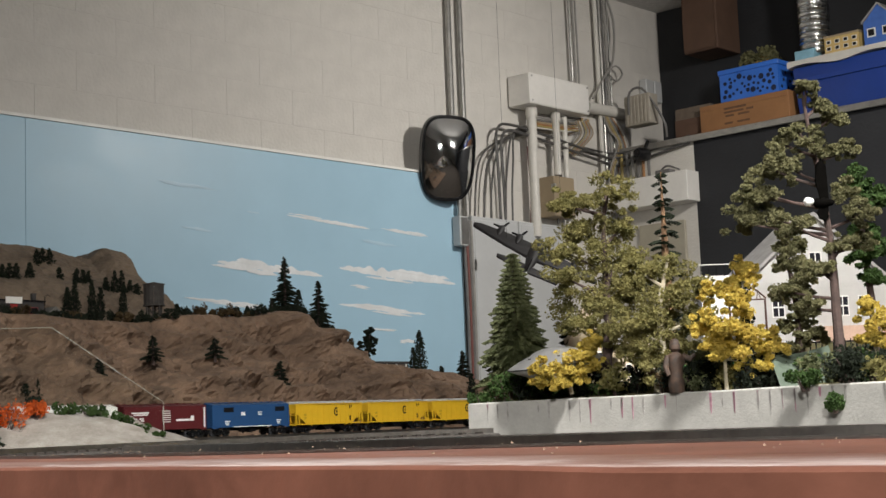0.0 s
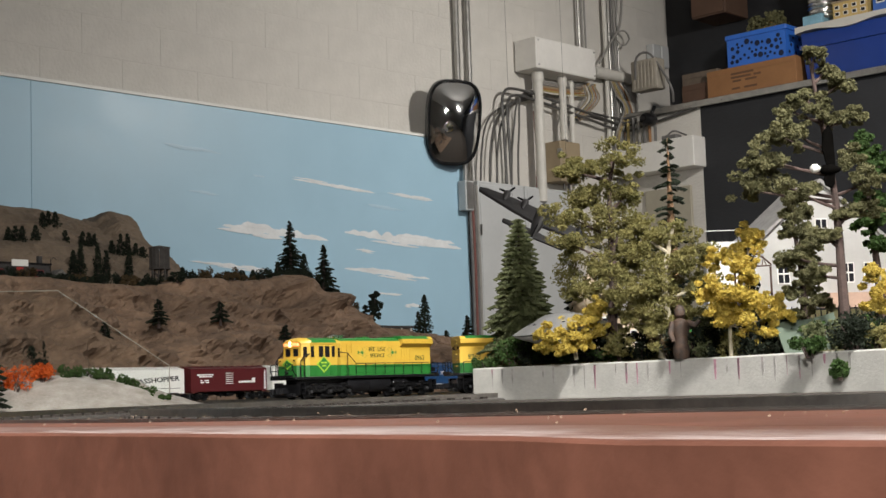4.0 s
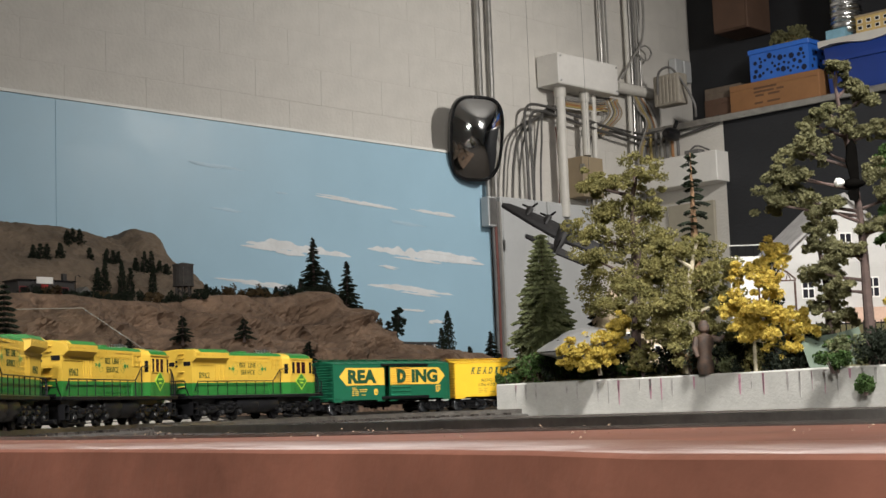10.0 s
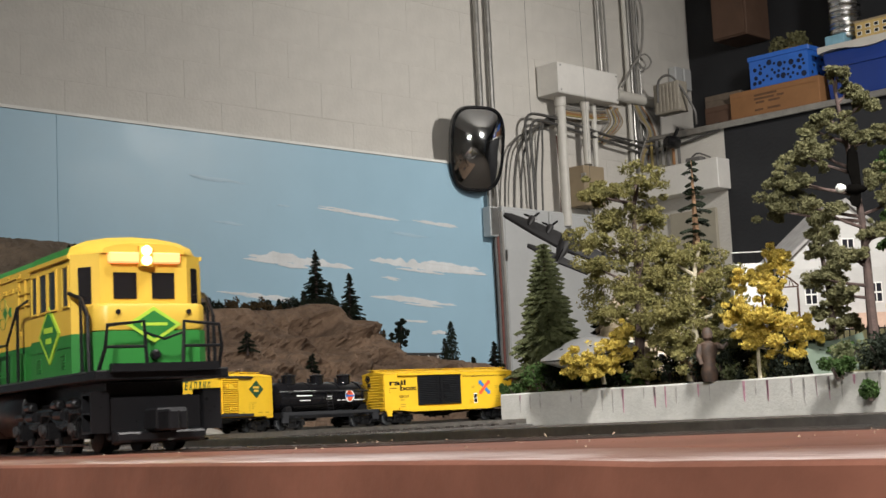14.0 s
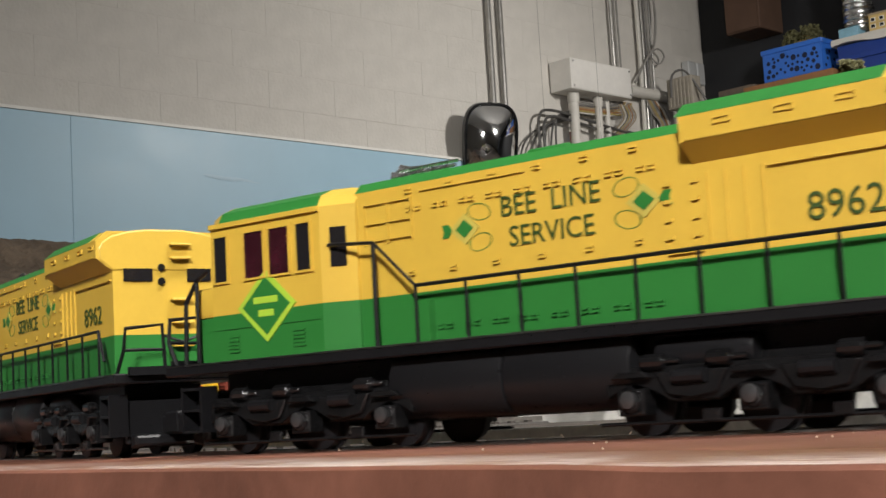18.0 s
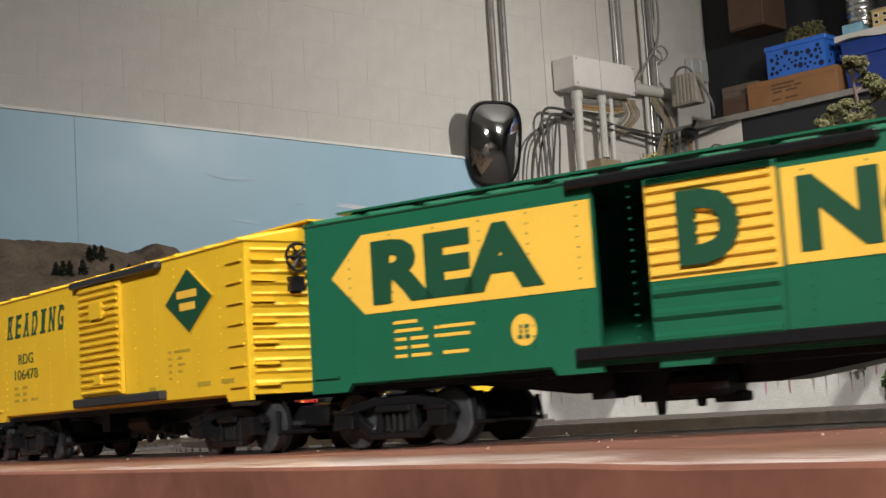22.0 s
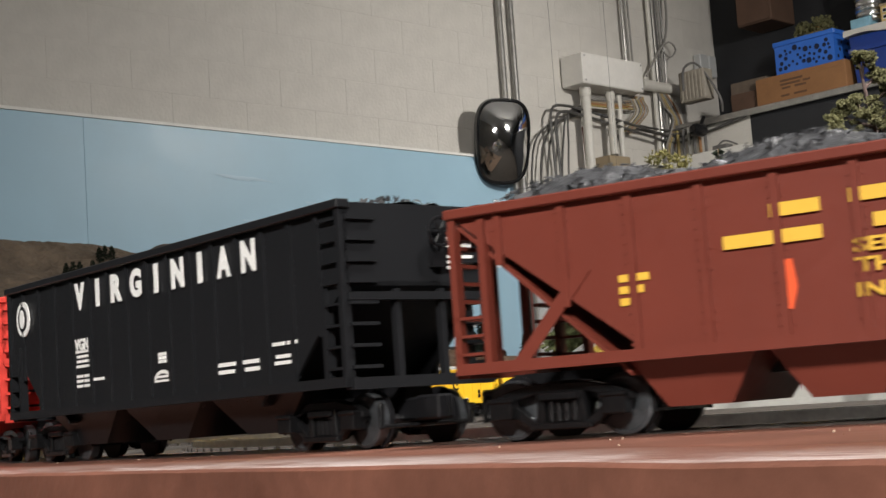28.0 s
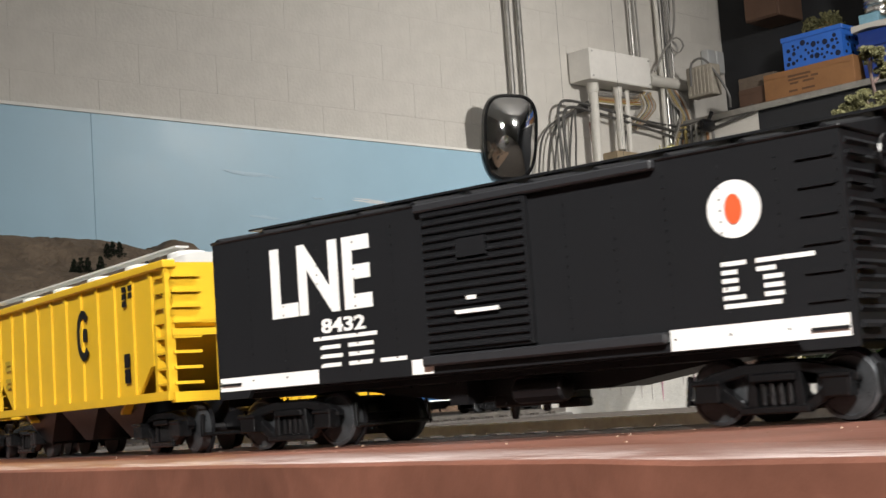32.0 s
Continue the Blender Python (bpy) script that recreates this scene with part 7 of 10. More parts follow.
def hill():
    bm = bmesh.new()
    xs = [-2.6, -1.9, -1.472, -1.371, -1.249, -1.186, -1.140, -1.074, -1.027, -1.004, -0.975, -0.93]
    zs = [0.76, 0.75, 0.737, 0.742, 0.705, 0.698, 0.742, 0.725, 0.665, 0.600, 0.46, 0.33]
    nu, nv = 190, 70
    rows = []
    for i in range(nu + 1):
        x = -2.6 + 1.67 * i / nu
        top = float(np.interp(x, xs, zs))
        ring = []
        for j in range(nv + 1):
            f = j / nv
            k = 6.15 + 1.15 * f
            z = 0.33 + (top - 0.33) * min(1, (f / 0.72)) ** 0.85
            xx = x - (k - 6.9) * 0.42
            n = 0.016 * noise.noise((x * 6, 2.2, f * 5)) + 0.012 * (0.4 - abs(noise.noise((x * 15, 8.1, f * 11)))) + 0.010 * (0.4 - abs(noise.noise((x * 38, 3.1, f * 26))))
            step = 0.016 * math.sin(z * 38 + 2 * noise.noise((x * 4, 1, 1)))
            p = Vector((xx, xx + k, z + n * 0.6)) + NA * (n * 1.6 + step)
            ring.append(bm.verts.new((p.x, p.y, E + p.z)))
        rows.append(ring)
    for a, b in zip(rows, rows[1:]):
        for j in range(nv):
            bm.faces.new((a[j], b[j], b[j + 1], a[j + 1]))
    return thing("hill", bm, mat("dull_earth", (0.200, 0.150, 0.106), 0.95, scale=8, second=(0.092, 0.070, 0.050), bump=0.8, bump_scale=60), "dull brown terraced hill rising behind the cliff", "hill", kind="structure")


hill()


def water_tower():
    root = thing("water_tower", None, None, "dark weathered wooden water tower on braced posts", "water tower", at=pose(-0.853, 5.147, E + 0.395))
    wood = mat("dark_staves", (0.045, 0.040, 0.036), 0.85, scale=40, vary=0.4, bump=0.4)
    for k in range(18):
        a0, a1 = 2 * math.pi * k / 18, 2 * math.pi * (k + 0.93) / 18
        bm = bmesh.new()
        prism(bm, [(0.036 * math.cos(a0), 0.036 * math.sin(a0)), (0.036 * math.cos(a1), 0.036 * math.sin(a1)), (0.032 * math.cos(a1), 0.032 * math.sin(a1)), (0.032 * math.cos(a0), 0.032 * math.sin(a0))], 0.062, 0.132, along_z)
        part("stave", bm, wood, root)
    bm = bmesh.new(); lathe(bm, [(0.039, 0.131), (0.039, 0.134), (0.0, 0.142)], 18)
    part("roof", bm, wood, root)
    bm = bmesh.new(); lathe(bm, [(0.038, 0.056), (0.038, 0.062)], 18)
    part("platform", bm, wood, root)
    for x in (-0.022, 0, 0.022):
        for y in (-0.022, 0.022):
            bm = bmesh.new(); tube(bm, [(x, y, -0.03), (x, y, 0.057)], 0.0035, 6)
            part("post", bm, wood, root)
    for y in (-0.022, 0.022):
        bm = bmesh.new()
        tube(bm, [(-0.022, y, 0.0), (0.022, y, 0.052)], 0.0018, 5); tube(bm, [(0.022, y, 0.0), (-0.022, y, 0.052)], 0.0018, 5)
        part("brace", bm, wood, root)
    return root


water_tower()


def town():
    m = pose(0, 0, 0, 0, 0, 45)
    grey = mat("dark_siding", (0.040, 0.037, 0.036), 0.85, vary=0.3, scale=40)
    root = thing("shop_building", None, None, "low dark model shop with red door and white sign", "building", at=Matrix.Translation((-1.242, 4.858, E + 0.40)) @ m)
    bm = plain_box(-0.125, 0.085, 0, 0.09, -0.02, 0.058)
    part("wall", bm, grey, root)
    part("roof", plain_box(-0.130, 0.090, -0.004, 0.095, 0.058, 0.063), BLK, root)
    part("door", plain_box(-0.040, -0.016, -0.003, 0.0, 0.0, 0.047), mat("red_door", (0.38, 0.02, 0.02), 0.5), root, "bright red door")
    part("sign", plain_box(-0.060, 0.000, -0.006, -0.003, 0.050, 0.072), white_trim, root, "white signboard")
    for x in (-0.105, 0.045):
        w = part("window", plain_box(x - 0.016, x + 0.016, -0.002, 0.001, 0.015, 0.040), mat("dull_red_frame", (0.16, 0.02, 0.02), 0.6), root)
        part("pane", plain_box(x - 0.013, x + 0.013, -0.0035, 0.0, 0.018, 0.037), TINT, w)
    part("chimney", plain_box(0.060, 0.074, 0.030, 0.044, 0.063, 0.090), grey, root)
    shed = thing("shed", None, None, "small shed with a grey pitched roof", "building", at=Matrix.Translation((-1.150, 4.950, E + 0.40)) @ m)
    bm = bmesh.new(); prism(bm, [(-0.045, 0.010), (0.0, 0.046), (0.045, 0.010)], 0, 0.06, along_y)
    part("roof", bm, mat("grey_shingle", (0.12, 0.115, 0.105), 0.9, vary=0.3, scale=60), shed)
    part("wall", plain_box(-0.040, 0.040, 0.004, 0.056, -0.02, 0.012), grey, shed)
    lamp = thing("street_lamp", None, None, "tiny dark street lamp beside the shop", "street lamp", at=pose(-1.175, 4.90, E + 0.40))
    bm = bmesh.new(); tube(bm, [(0, 0, -0.01), (0, 0, 0.075), (0.008, 0.008, 0.082), (0.014, 0.014, 0.076)], 0.0016, 6)
    part("pole", bm, BLK, lamp)
    far = thing("flat_building", None, None, "long low model building with flat roof", "building", at=Matrix.Translation((-0.03, 6.27, E + 0.22)) @ m)
    part("wall", plain_box(-0.10, 0.10, 0, 0.10, -0.03, 0.044), mat("brown_wall", (0.16, 0.12, 0.10), 0.85), far)
    part("roof", plain_box(-0.108, 0.108, -0.008, 0.108, 0.046, 0.055), grey, far)
    for k in range(4):
        part("column", plain_box(-0.09 + 0.058 * k, -0.085 + 0.058 * k, -0.004, 0.001, -0.02, 0.045), white_trim, far)


town()

for k, (s, x, y, z, h) in enumerate((("S", -0.418, 5.482, 0.435, 0.213), ("C", -0.370, 5.530, 0.440, 0.090), ("S", -0.299, 5.601, 0.355, 0.212), ("C", -0.246, 5.654, 0.315, 0.068), ("S", -0.525, 5.375, 0.314, 0.115), ("S", -0.151, 5.749, 0.225, 0.112),
                                    ("C", -0.180, 5.720, 0.203, 0.095), ("C", 0.089, 5.989, 0.180, 0.210), ("C", 0.061, 5.961, 0.180, 0.139), ("C", 0.177, 6.077, 0.175, 0.067), ("S", 0.271, 6.171, 0.175, 0.129), ("C", -0.770, 5.130, 0.414, 0.042), ("C", -0.546, 5.354, 0.418, 0.038), ("C", -0.463, 5.437, 0.434, 0.060),
                                    ("S", -0.758, 4.542, 0.225, 0.080), ("S", -0.588, 4.712, 0.235, 0.068), ("S", -0.397, 4.903, 0.141, 0.088), ("S", -0.304, 4.996, 0.082, 0.062), ("S", -0.607, 4.693, 0.093, 0.060), ("S", -0.896, 4.404, 0.133, 0.100), ("C", -1.049, 4.251, 0.094, 0.100), ("C", -1.071, 4.229, 0.095, 0.080), ("C", 0.275, 5.575, 0.095, 0.096))):
    if s == "S":
        spruce((x, y, E + z), h, 0.32 * h + 0.035, "dark", "dark green model spruce on the cliff", 11 + k, airy=True)
    else:
        cone_tree((x, y, E + z), h, 0.30 * h + 0.016, "dense dark cone-shaped model tree", 40 + k)
lump_tree((-0.114, 5.786, E + 0.20), [(0, 175, 14), (4, 150, 20), (-4, 125, 22), (4, 100, 18)], "dark", BARK, "slim dark model tree with a bare trunk", 77, 0.004, 0.004)
HILL_TREES = [(-1.328, 5.421, 0.642, 0.055), (-1.314, 5.450, 0.649, 0.057), (-1.294, 5.474, 0.647, 0.058), (-1.393, 5.193, 0.566, 0.053), (-1.372, 5.204, 0.562, 0.061), (-1.354, 5.228, 0.565, 0.059), (-1.320, 5.279, 0.573, 0.058), (-1.231, 5.358, 0.569, 0.051),
              (-1.183, 5.425, 0.567, 0.053), (-1.163, 5.443, 0.562, 0.055), (-1.150, 5.482, 0.569, 0.049), (-1.160, 5.168, 0.441, 0.081), (-1.138, 5.186, 0.440, 0.107), (-1.091, 5.247, 0.443, 0.104), (-1.067, 5.278, 0.444, 0.084), (-1.055, 5.485, 0.525, 0.086),
              (-1.033, 5.510, 0.526, 0.087), (-1.001, 5.370, 0.451, 0.094), (-1.006, 5.527, 0.534, 0.047), (-0.976, 5.512, 0.519, 0.047), (-1.086, 5.480, 0.537, 0.054)]
for k, (x, y, z, h) in enumerate(HILL_TREES):
    cone_tree((x, y, E + z - 0.006), h * 1.15 + 0.006, 0.038, "dense dark cone-shaped model tree", 100 + k)
rnd = random.Random(5)
for k in range(40):
    x = -1.24 + 1.08 * k / 39 + rnd.uniform(-0.01, 0.01)
    z = float(np.interp(x, CLIFF_X, CLIFF_Z)) - 0.004
    kk = 5.72 + rnd.uniform(-0.04, 0.1)
    bush((x, x + kk, E + z), rnd.uniform(0.05, 0.09), rnd.uniform(0.025, 0.045), rnd.choice(("dark", "dark", "dark", "brown")), "low scrub along the cliff's brow", 300 + k, 0.004, 0.8)

# ---- sandy bank between the far and the middle track, with bright foliage and a clear guard sheet


def sand_bank():
    bm = bmesh.new()
    nu, nv = 60, 16
    rows = []
    for i in range(nu + 1):
        x = -1.30 + 0.90 * i / nu
        top = float(np.interp(x, [-1.3, -0.80, -0.68, -0.57, -0.50, -0.44, -0.40], [0.058, 0.052, 0.050, 0.040, 0.006, -0.014, -0.022]))
        ring = []
        for j in range(nv + 1):
            f = j / nv
            y = 2.80 + 0.30 * f + 0.25 * (x + 0.6)
            z = -0.022 + (top + 0.022) * math.sin(min(1, f * 1.5) * math.pi / 2) + 0.006 * noise.noise((x * 20, f * 6, 1)) + 0.003 * noise.noise((x * 70, f * 25, 2))
            ring.append(bm.verts.new((x, y, E + max(z, -0.024))))
        rows.append(ring)
    for a, b in zip(rows, rows[1:]):
        for j in range(nv):
            bm.faces.new((a[j], b[j], b[j + 1], a[j + 1]))
    thing("sand_bank", bm, mat("pale_sand", (0.40, 0.375, 0.34), 0.95, scale=30, second=(0.25, 0.225, 0.19), bump=0.9, bump_scale=160), "pale cracked sandy bank beside the track", "bank", kind="structure")


sand_bank()
for k, (x, y, z, w, h, leaf, lab) in enumerate(((-0.752, 2.84, 0.020, 0.070, 0.050, "orange", "bright orange autumn bush"), (-0.80, 2.86, 0.025, 0.05, 0.045, "orange", "bright orange autumn bush"), (-0.712, 2.90, 0.040, 0.045, 0.040, "orange", "bright orange autumn bush"),
                                               (-0.735, 2.95, 0.045, 0.05, 0.035, "dark", "dark green low foam bush"), (-0.665, 2.95, 0.042, 0.06, 0.030, "green", "bright green low ground foliage"), (-0.625, 2.97, 0.040, 0.06, 0.028, "green", "bright green low ground foliage"), (-0.59, 2.97, 0.030, 0.06, 0.028, "green", "bright green low ground foliage"),
                                               (-0.555, 2.96, 0.016, 0.06, 0.026, "green", "bright green low ground foliage"), (-0.52, 2.96, -0.002, 0.055, 0.024, "green", "bright green low ground foliage"), (-0.492, 2.96, -0.014, 0.05, 0.020, "green", "bright green low ground foliage"))):
    bush((x, y, E + z), w, h, leaf, lab, 400 + k, 0.0026, 1.3)
spruce((-0.785, 2.72, E - 0.02), 0.275, 0.08, "dark", "tall dark model spruce by the track", 31)


def guard():
    clear, tree, b = principled("clear_acrylic")
    b.inputs["Transmission Weight"].default_value, b.inputs["Roughness"].default_value, b.inputs["IOR"].default_value = 1.0, 0.04, 1.12
    b.inputs["Base Color"].default_value = (0.93, 0.95, 0.94, 1)
    root = thing("guard_sheet", None, None, "clear scratched acrylic guard sheet with a bright cut edge", "guard sheet", at=pose(0, 3.05, E))
    bm = bmesh.new()
    prism(bm, [(-1.5, -0.03), (-0.490, -0.03), (-0.490, 0.065), (-0.717, 0.228), (-1.5, 0.240)], 0, 0.004, along_y)
    ob = part("sheet", bm, clear, root)
    ob.visible_shadow = False
    bm = bmesh.new()
    tube(bm, [(-0.489, 0.002, -0.03), (-0.489, 0.002, 0.066), (-0.717, 0.002, 0.2295), (-1.5, 0.002, 0.2415)], 0.0009, 5)
    part("cut_edge", bm, mat("frosted_edge", (0.25, 0.235, 0.19), 0.5, vary=0.1), root, "pale frosted cut edge")


guard()

# ---- tracks: rails, third rail, sleepers
RAILM = mat("rail_steel", (0.40, 0.38, 0.36), 0.32, metal=1.0, vary=0.25, scale=50)
TIE = mat("dark_sleeper", (0.030, 0.024, 0.020), 0.8, vary=0.3, scale=60, bump=0.3)
BALLAST = mat("roadbed", (0.048, 0.043, 0.038), 0.95, vary=0.5, scale=120, bump=1.0, bump_scale=400)


def track(line, label, sleepers):
    root = thing("railway_track", None, None, label, "track", kind="structure")
    pts = [Vector((p.x, p.y, 0)) for p in line]
    norm = []
    for i in range(len(pts)):
        d = (pts[min(i + 1, len(pts) - 1)] - pts[max(i - 1, 0)]).normalized()
        norm.append(Vector((-d.y, d.x, 0)))

    def strip(name, off, w0, w1, z0, z1, material):
        bm = bmesh.new()
        rows = []
        for p, n in zip(pts, norm):
            c = p + n * off
            rows.append([bm.verts.new((q.x, q.y, z)) for q, z in ((c - n * w0, z0), (c - n * w1, z1), (c + n * w1, z1), (c + n * w0, z0))])
        for a, b in zip(rows, rows[1:]):
            for i in range(4):
                bm.faces.new((a[i], a[(i + 1) % 4], b[(i + 1) % 4], b[i]))
        bm.faces.new(rows[0]); bm.faces.new(rows[-1][::-1])
        part(name, bm, material, root)
    for off in (-0.016, 0.0, 0.016):
        strip("rail", off, 0.0014, 0.0012, TABLE + 0.004, RAIL, RAILM)
    strip("roadbed", 0.0, 0.036, 0.030, TABLE + 0.0005, TABLE + 0.0035, BALLAST)
    bm = bmesh.new(); box(bm, -0.0040, 0.0040, -0.0270, 0.0270, 0, 0.0045)
    me = finish(bm, "sleeper", TIE)
    acc, last, n = 0.0, 0.0, 0
    for i in range(1, len(pts)):
        acc += (pts[i] - pts[i - 1]).length
        if acc - last >= 0.020 and sleepers[0] < pts[i].y < sleepers[1] and n < 300:
            last = acc
            n += 1
            ob = new("sleeper", me)
            ob.parent = root
            d = norm[i]
            ob.matrix_basis = pose(pts[i].x, pts[i].y, TABLE + 0.002, 0, 0, math.degrees(math.atan2(d.y, d.x)) - 90)


track(TRACK[::3], "three-rail model track, worn bright on top", (0.3, 2.56))
# a second line inside the first, a siding towards the retaining wall
OUTER = smooth_line([(0.085, 2.20, 0), (-0.02, 2.13, 0), (-0.12, 2.02, 0), (-0.20, 1.88, 0), (-0.255, 1.72, 0), (-0.285, 1.55, 0), (-0.29, 1.40, 0), (-0.26, 1.25, 0), (-0.20, 1.09, 0), (-0.12, 0.95, 0), (-0.02, 0.81, 0), (0.10, 0.68, 0), (0.24, 0.58, 0), (0.40, 0.52, 0)], 0.03)
track([p + Vector((0.045, 0.02, 0)) for p in OUTER], "inner parallel three-rail model track", (0.3, 2.6))

# ---- planted strip behind the retaining wall


def strip_ground():
    bm = bmesh.new()
    rows = []
    n = len(RET)
    for i, p in enumerate(RET):
        d = (RET[min(i + 1, n - 1)] - RET[max(i - 1, 0)]).normalized()
        w = Vector((-d.y, d.x, 0))
        if w.y < 0:
            w = -w
        ring = []
        for j in range(13):
            f = j / 12
            far = min(2.47, p.y + 0.75)
            q = p + Vector((w.x * 0.017, w.y * 0.017, 0))
            q = Vector((q.x + 0.16 * f, q.y + (far - q.y) * f, 0))
            z = 0.026 + 0.024 * min(1, f * 2) + 0.005 * noise.noise((q.x * 30, q.y * 30, 4)) * min(1, 5 * f)
            ring.append(bm.verts.new((q.x, q.y, E + z)))
        ring.append(bm.verts.new((ring[-1].co.x, ring[-1].co.y + 0.004, TABLE)))
        rows.append(ring)
    for a, b in zip(rows, rows[1:]):
        for j in range(13):
            bm.faces.new((a[j], b[j], b[j + 1], a[j + 1]))
    thing("planted_ground", bm, turf_mat, "brown and green foam ground behind the wall", "ground", kind="structure")
    bm = bmesh.new()
    rows = []
    for i in range(25):
        a = 2 * math.pi * i / 24
        ring = []
        for r, z in ((0.62, TABLE), (0.58, E + 0.09), (0.50, E + 0.135), (0.3, E + 0.145), (0.001, E + 0.148)):
            rr = r * (1 + 0.05 * noise.noise((math.cos(a) * 2, math.sin(a) * 2, r * 3)))
            ring.append(bm.verts.new((1.10 + rr * math.cos(a), 3.45 + rr * math.sin(a), z)))
        rows.append(ring)
    for a, b in zip(rows, rows[1:]):
        for j in range(4):
            bm.faces.new((a[j], b[j], b[j + 1], a[j + 1]))
    thing("house_mound", bm, turf_mat, "grassy mound inside the track's loop", "ground", kind="structure", smooth=True)


strip_ground()

spruce((0.192, 2.36, E + 0.035), 0.235, 0.108, "spruce", "full green model fir behind the wall", 61, tiers=30)
lump_tree((0.314, 2.20, E + 0.036), [(-30, 295, 34), (13, 301, 28), (-54, 291, 19), (-21, 248, 43), (32, 248, 27), (-49, 214, 33), (17, 188, 36), (-57, 171, 29), (-21, 141, 43), (21, 124, 24), (-39, 107, 27), (3, 73, 22)], "olive", BARK, "tall olive model pine with a dark trunk", 62, 0.0072, 0.0021, 1.3)
lump_tree((0.367, 2.06, E + 0.030), [(-20, 175, 29), (20, 180, 30), (-44, 140, 30), (0, 132, 44), (44, 143, 30), (-36, 95, 34), (12, 84, 40), (54, 103, 24), (-46, 55, 22), (-4, 47, 29), (40, 63, 22)], "olive", PALE_BARK, "round olive-green model tree with pale limbs", 63, 0.0070, 0.0021, 1.3)
spruce((0.441, 2.35, E + 0.038), 0.357, 0.078, "dark", "thin sparse model spruce with a brown trunk", 64, tiers=24, sparse=True)
lump_tree((0.430, 1.93, E + 0.026), [(32, 154, 18), (41, 169, 12), (-6, 134, 17), (17, 120, 21), (-19, 89, 23), (15, 84, 27), (49, 74, 21), (-9, 63, 20), (45, 36, 20), (66, 54, 17), (23, 59, 17)], "yellow", PALE_BARK, "bright yellow autumn model tree", 65, 0.0022, 0.0024, 1.3)
lump_tree((0.252, 2.14, E + 0.034), [(-40, 32, 18), (-21, 23, 15), (8, 57, 22), (29, 75, 15), (0, 33, 20), (25, 42, 17)], "yellow", PALE_BARK, "small yellow autumn model tree", 66, 0.0026, 0.0024, 1.2)
lump_tree((0.573, 1.86, E + 0.026), [(-29, 391, 13), (-11, 371, 13), (2, 350, 16), (-47, 335, 12), (-62, 319, 14), (-25, 316, 19), (4, 308, 17), (27, 310, 12), (-83, 281, 20), (-54, 287, 19), (-109, 252, 17), (-89, 251, 20), (-119, 216, 20), (-83, 222, 20), (-54, 207, 19), (18, 252, 17), (33, 222, 17), (4, 180, 16), (36, 187, 16), (-25, 151, 16), (-54, 158, 17), (-69, 127, 16), (-40, 106, 14)], "grey_green", BARK, "tall grey-green model pine with open crown", 67, 0.0062, 0.0020, 1.3)
lump_tree((0.596, 2.15, E + 0.040), [(-8, 226, 15), (4, 201, 18), (-13, 174, 18), (13, 157, 18), (-8, 132, 21), (13, 107, 18), (-13, 84, 17), (17, 67, 17), (-4, 54, 15)], "grey_green", BARK, "slim grey-green model pine", 68, 0.0060, 0.0026, 1.2)
lump_tree((0.659, 2.00, E + 0.030), [(-4, 286, 17), (8, 257, 20), (0, 218, 20), (12, 187, 20), (-16, 178, 14), (0, 146, 14)], "green", BARK, "leafy fresh-green model tree", 69, 0.0060, 0.0034, 0.9)
lump_tree((0.598, 1.80, E + 0.026), [(-4, 91, 15), (7, 70, 20), (-11, 59, 14)], "yellow", PALE_BARK, "bright yellow autumn model tree", 70, 0.0030, 0.0024, 1.2)
spruce((0.285, 2.42, E + 0.045), 0.12, 0.05, "dark", "small dark green model fir", 71)
spruce((0.30, 2.30, E + 0.04), 0.07, 0.05, "spruce", "small mid-green model fir", 72)
cone_tree((0.575, 2.40, E + 0.05), 0.205, 0.040, "dark slim model tree beside the house", 73)
rnd = random.Random(9)
for k in range(34):
    f = k / 33
    i = int(f * (len(RET) - 14)) + 2
    p = RET[i]
    leaf = rnd.choice(("dark", "dark", "olive", "brown", "spruce", "green"))
    back = rnd.uniform(0.035, 0.10)
    bush((p.x + back * 0.6, p.y + back * 0.8, E + 0.026), rnd.uniform(0.045, 0.075), rnd.uniform(0.028, 0.055), leaf, {"dark": "dark green low foam bush", "olive": "olive green low foam bush", "brown": "dry brown foam brush tuft", "spruce": "mid-green low foam bush", "green": "fresh green low foam bush"}[leaf], 500 + k, 0.0028, 1.1)
for x, y, z, w, h, leaf in ((0.500, 1.79, 0.024, 0.045, 0.022, "green"), (0.526, 1.758, -0.004, 0.020, 0.022, "green"), (0.425, 2.00, 0.026, 0.055, 0.050, "dark"), (0.398, 2.06, 0.026, 0.055, 0.055, "dark"), (0.450, 1.95, 0.026, 0.055, 0.045, "olive"), (0.472, 1.92, 0.026, 0.05, 0.045, "dark"), (0.440, 2.03, 0.026, 0.055, 0.060, "spruce"), (0.350, 2.12, 0.030, 0.06, 0.05, "dark"), (0.546, 1.755, 0.026, 0.045, 0.045, "dark"), (0.16, 2.31, 0.024, 0.07, 0.03, "brown"), (0.125, 2.29, 0.024, 0.045, 0.022, "green")):
    bush((x, y, E + z), w, h, leaf, "fresh green ivy-like foliage clump" if leaf == "green" else "dark green low foam bush", int(x * 1e4), 0.0026, 1.4)


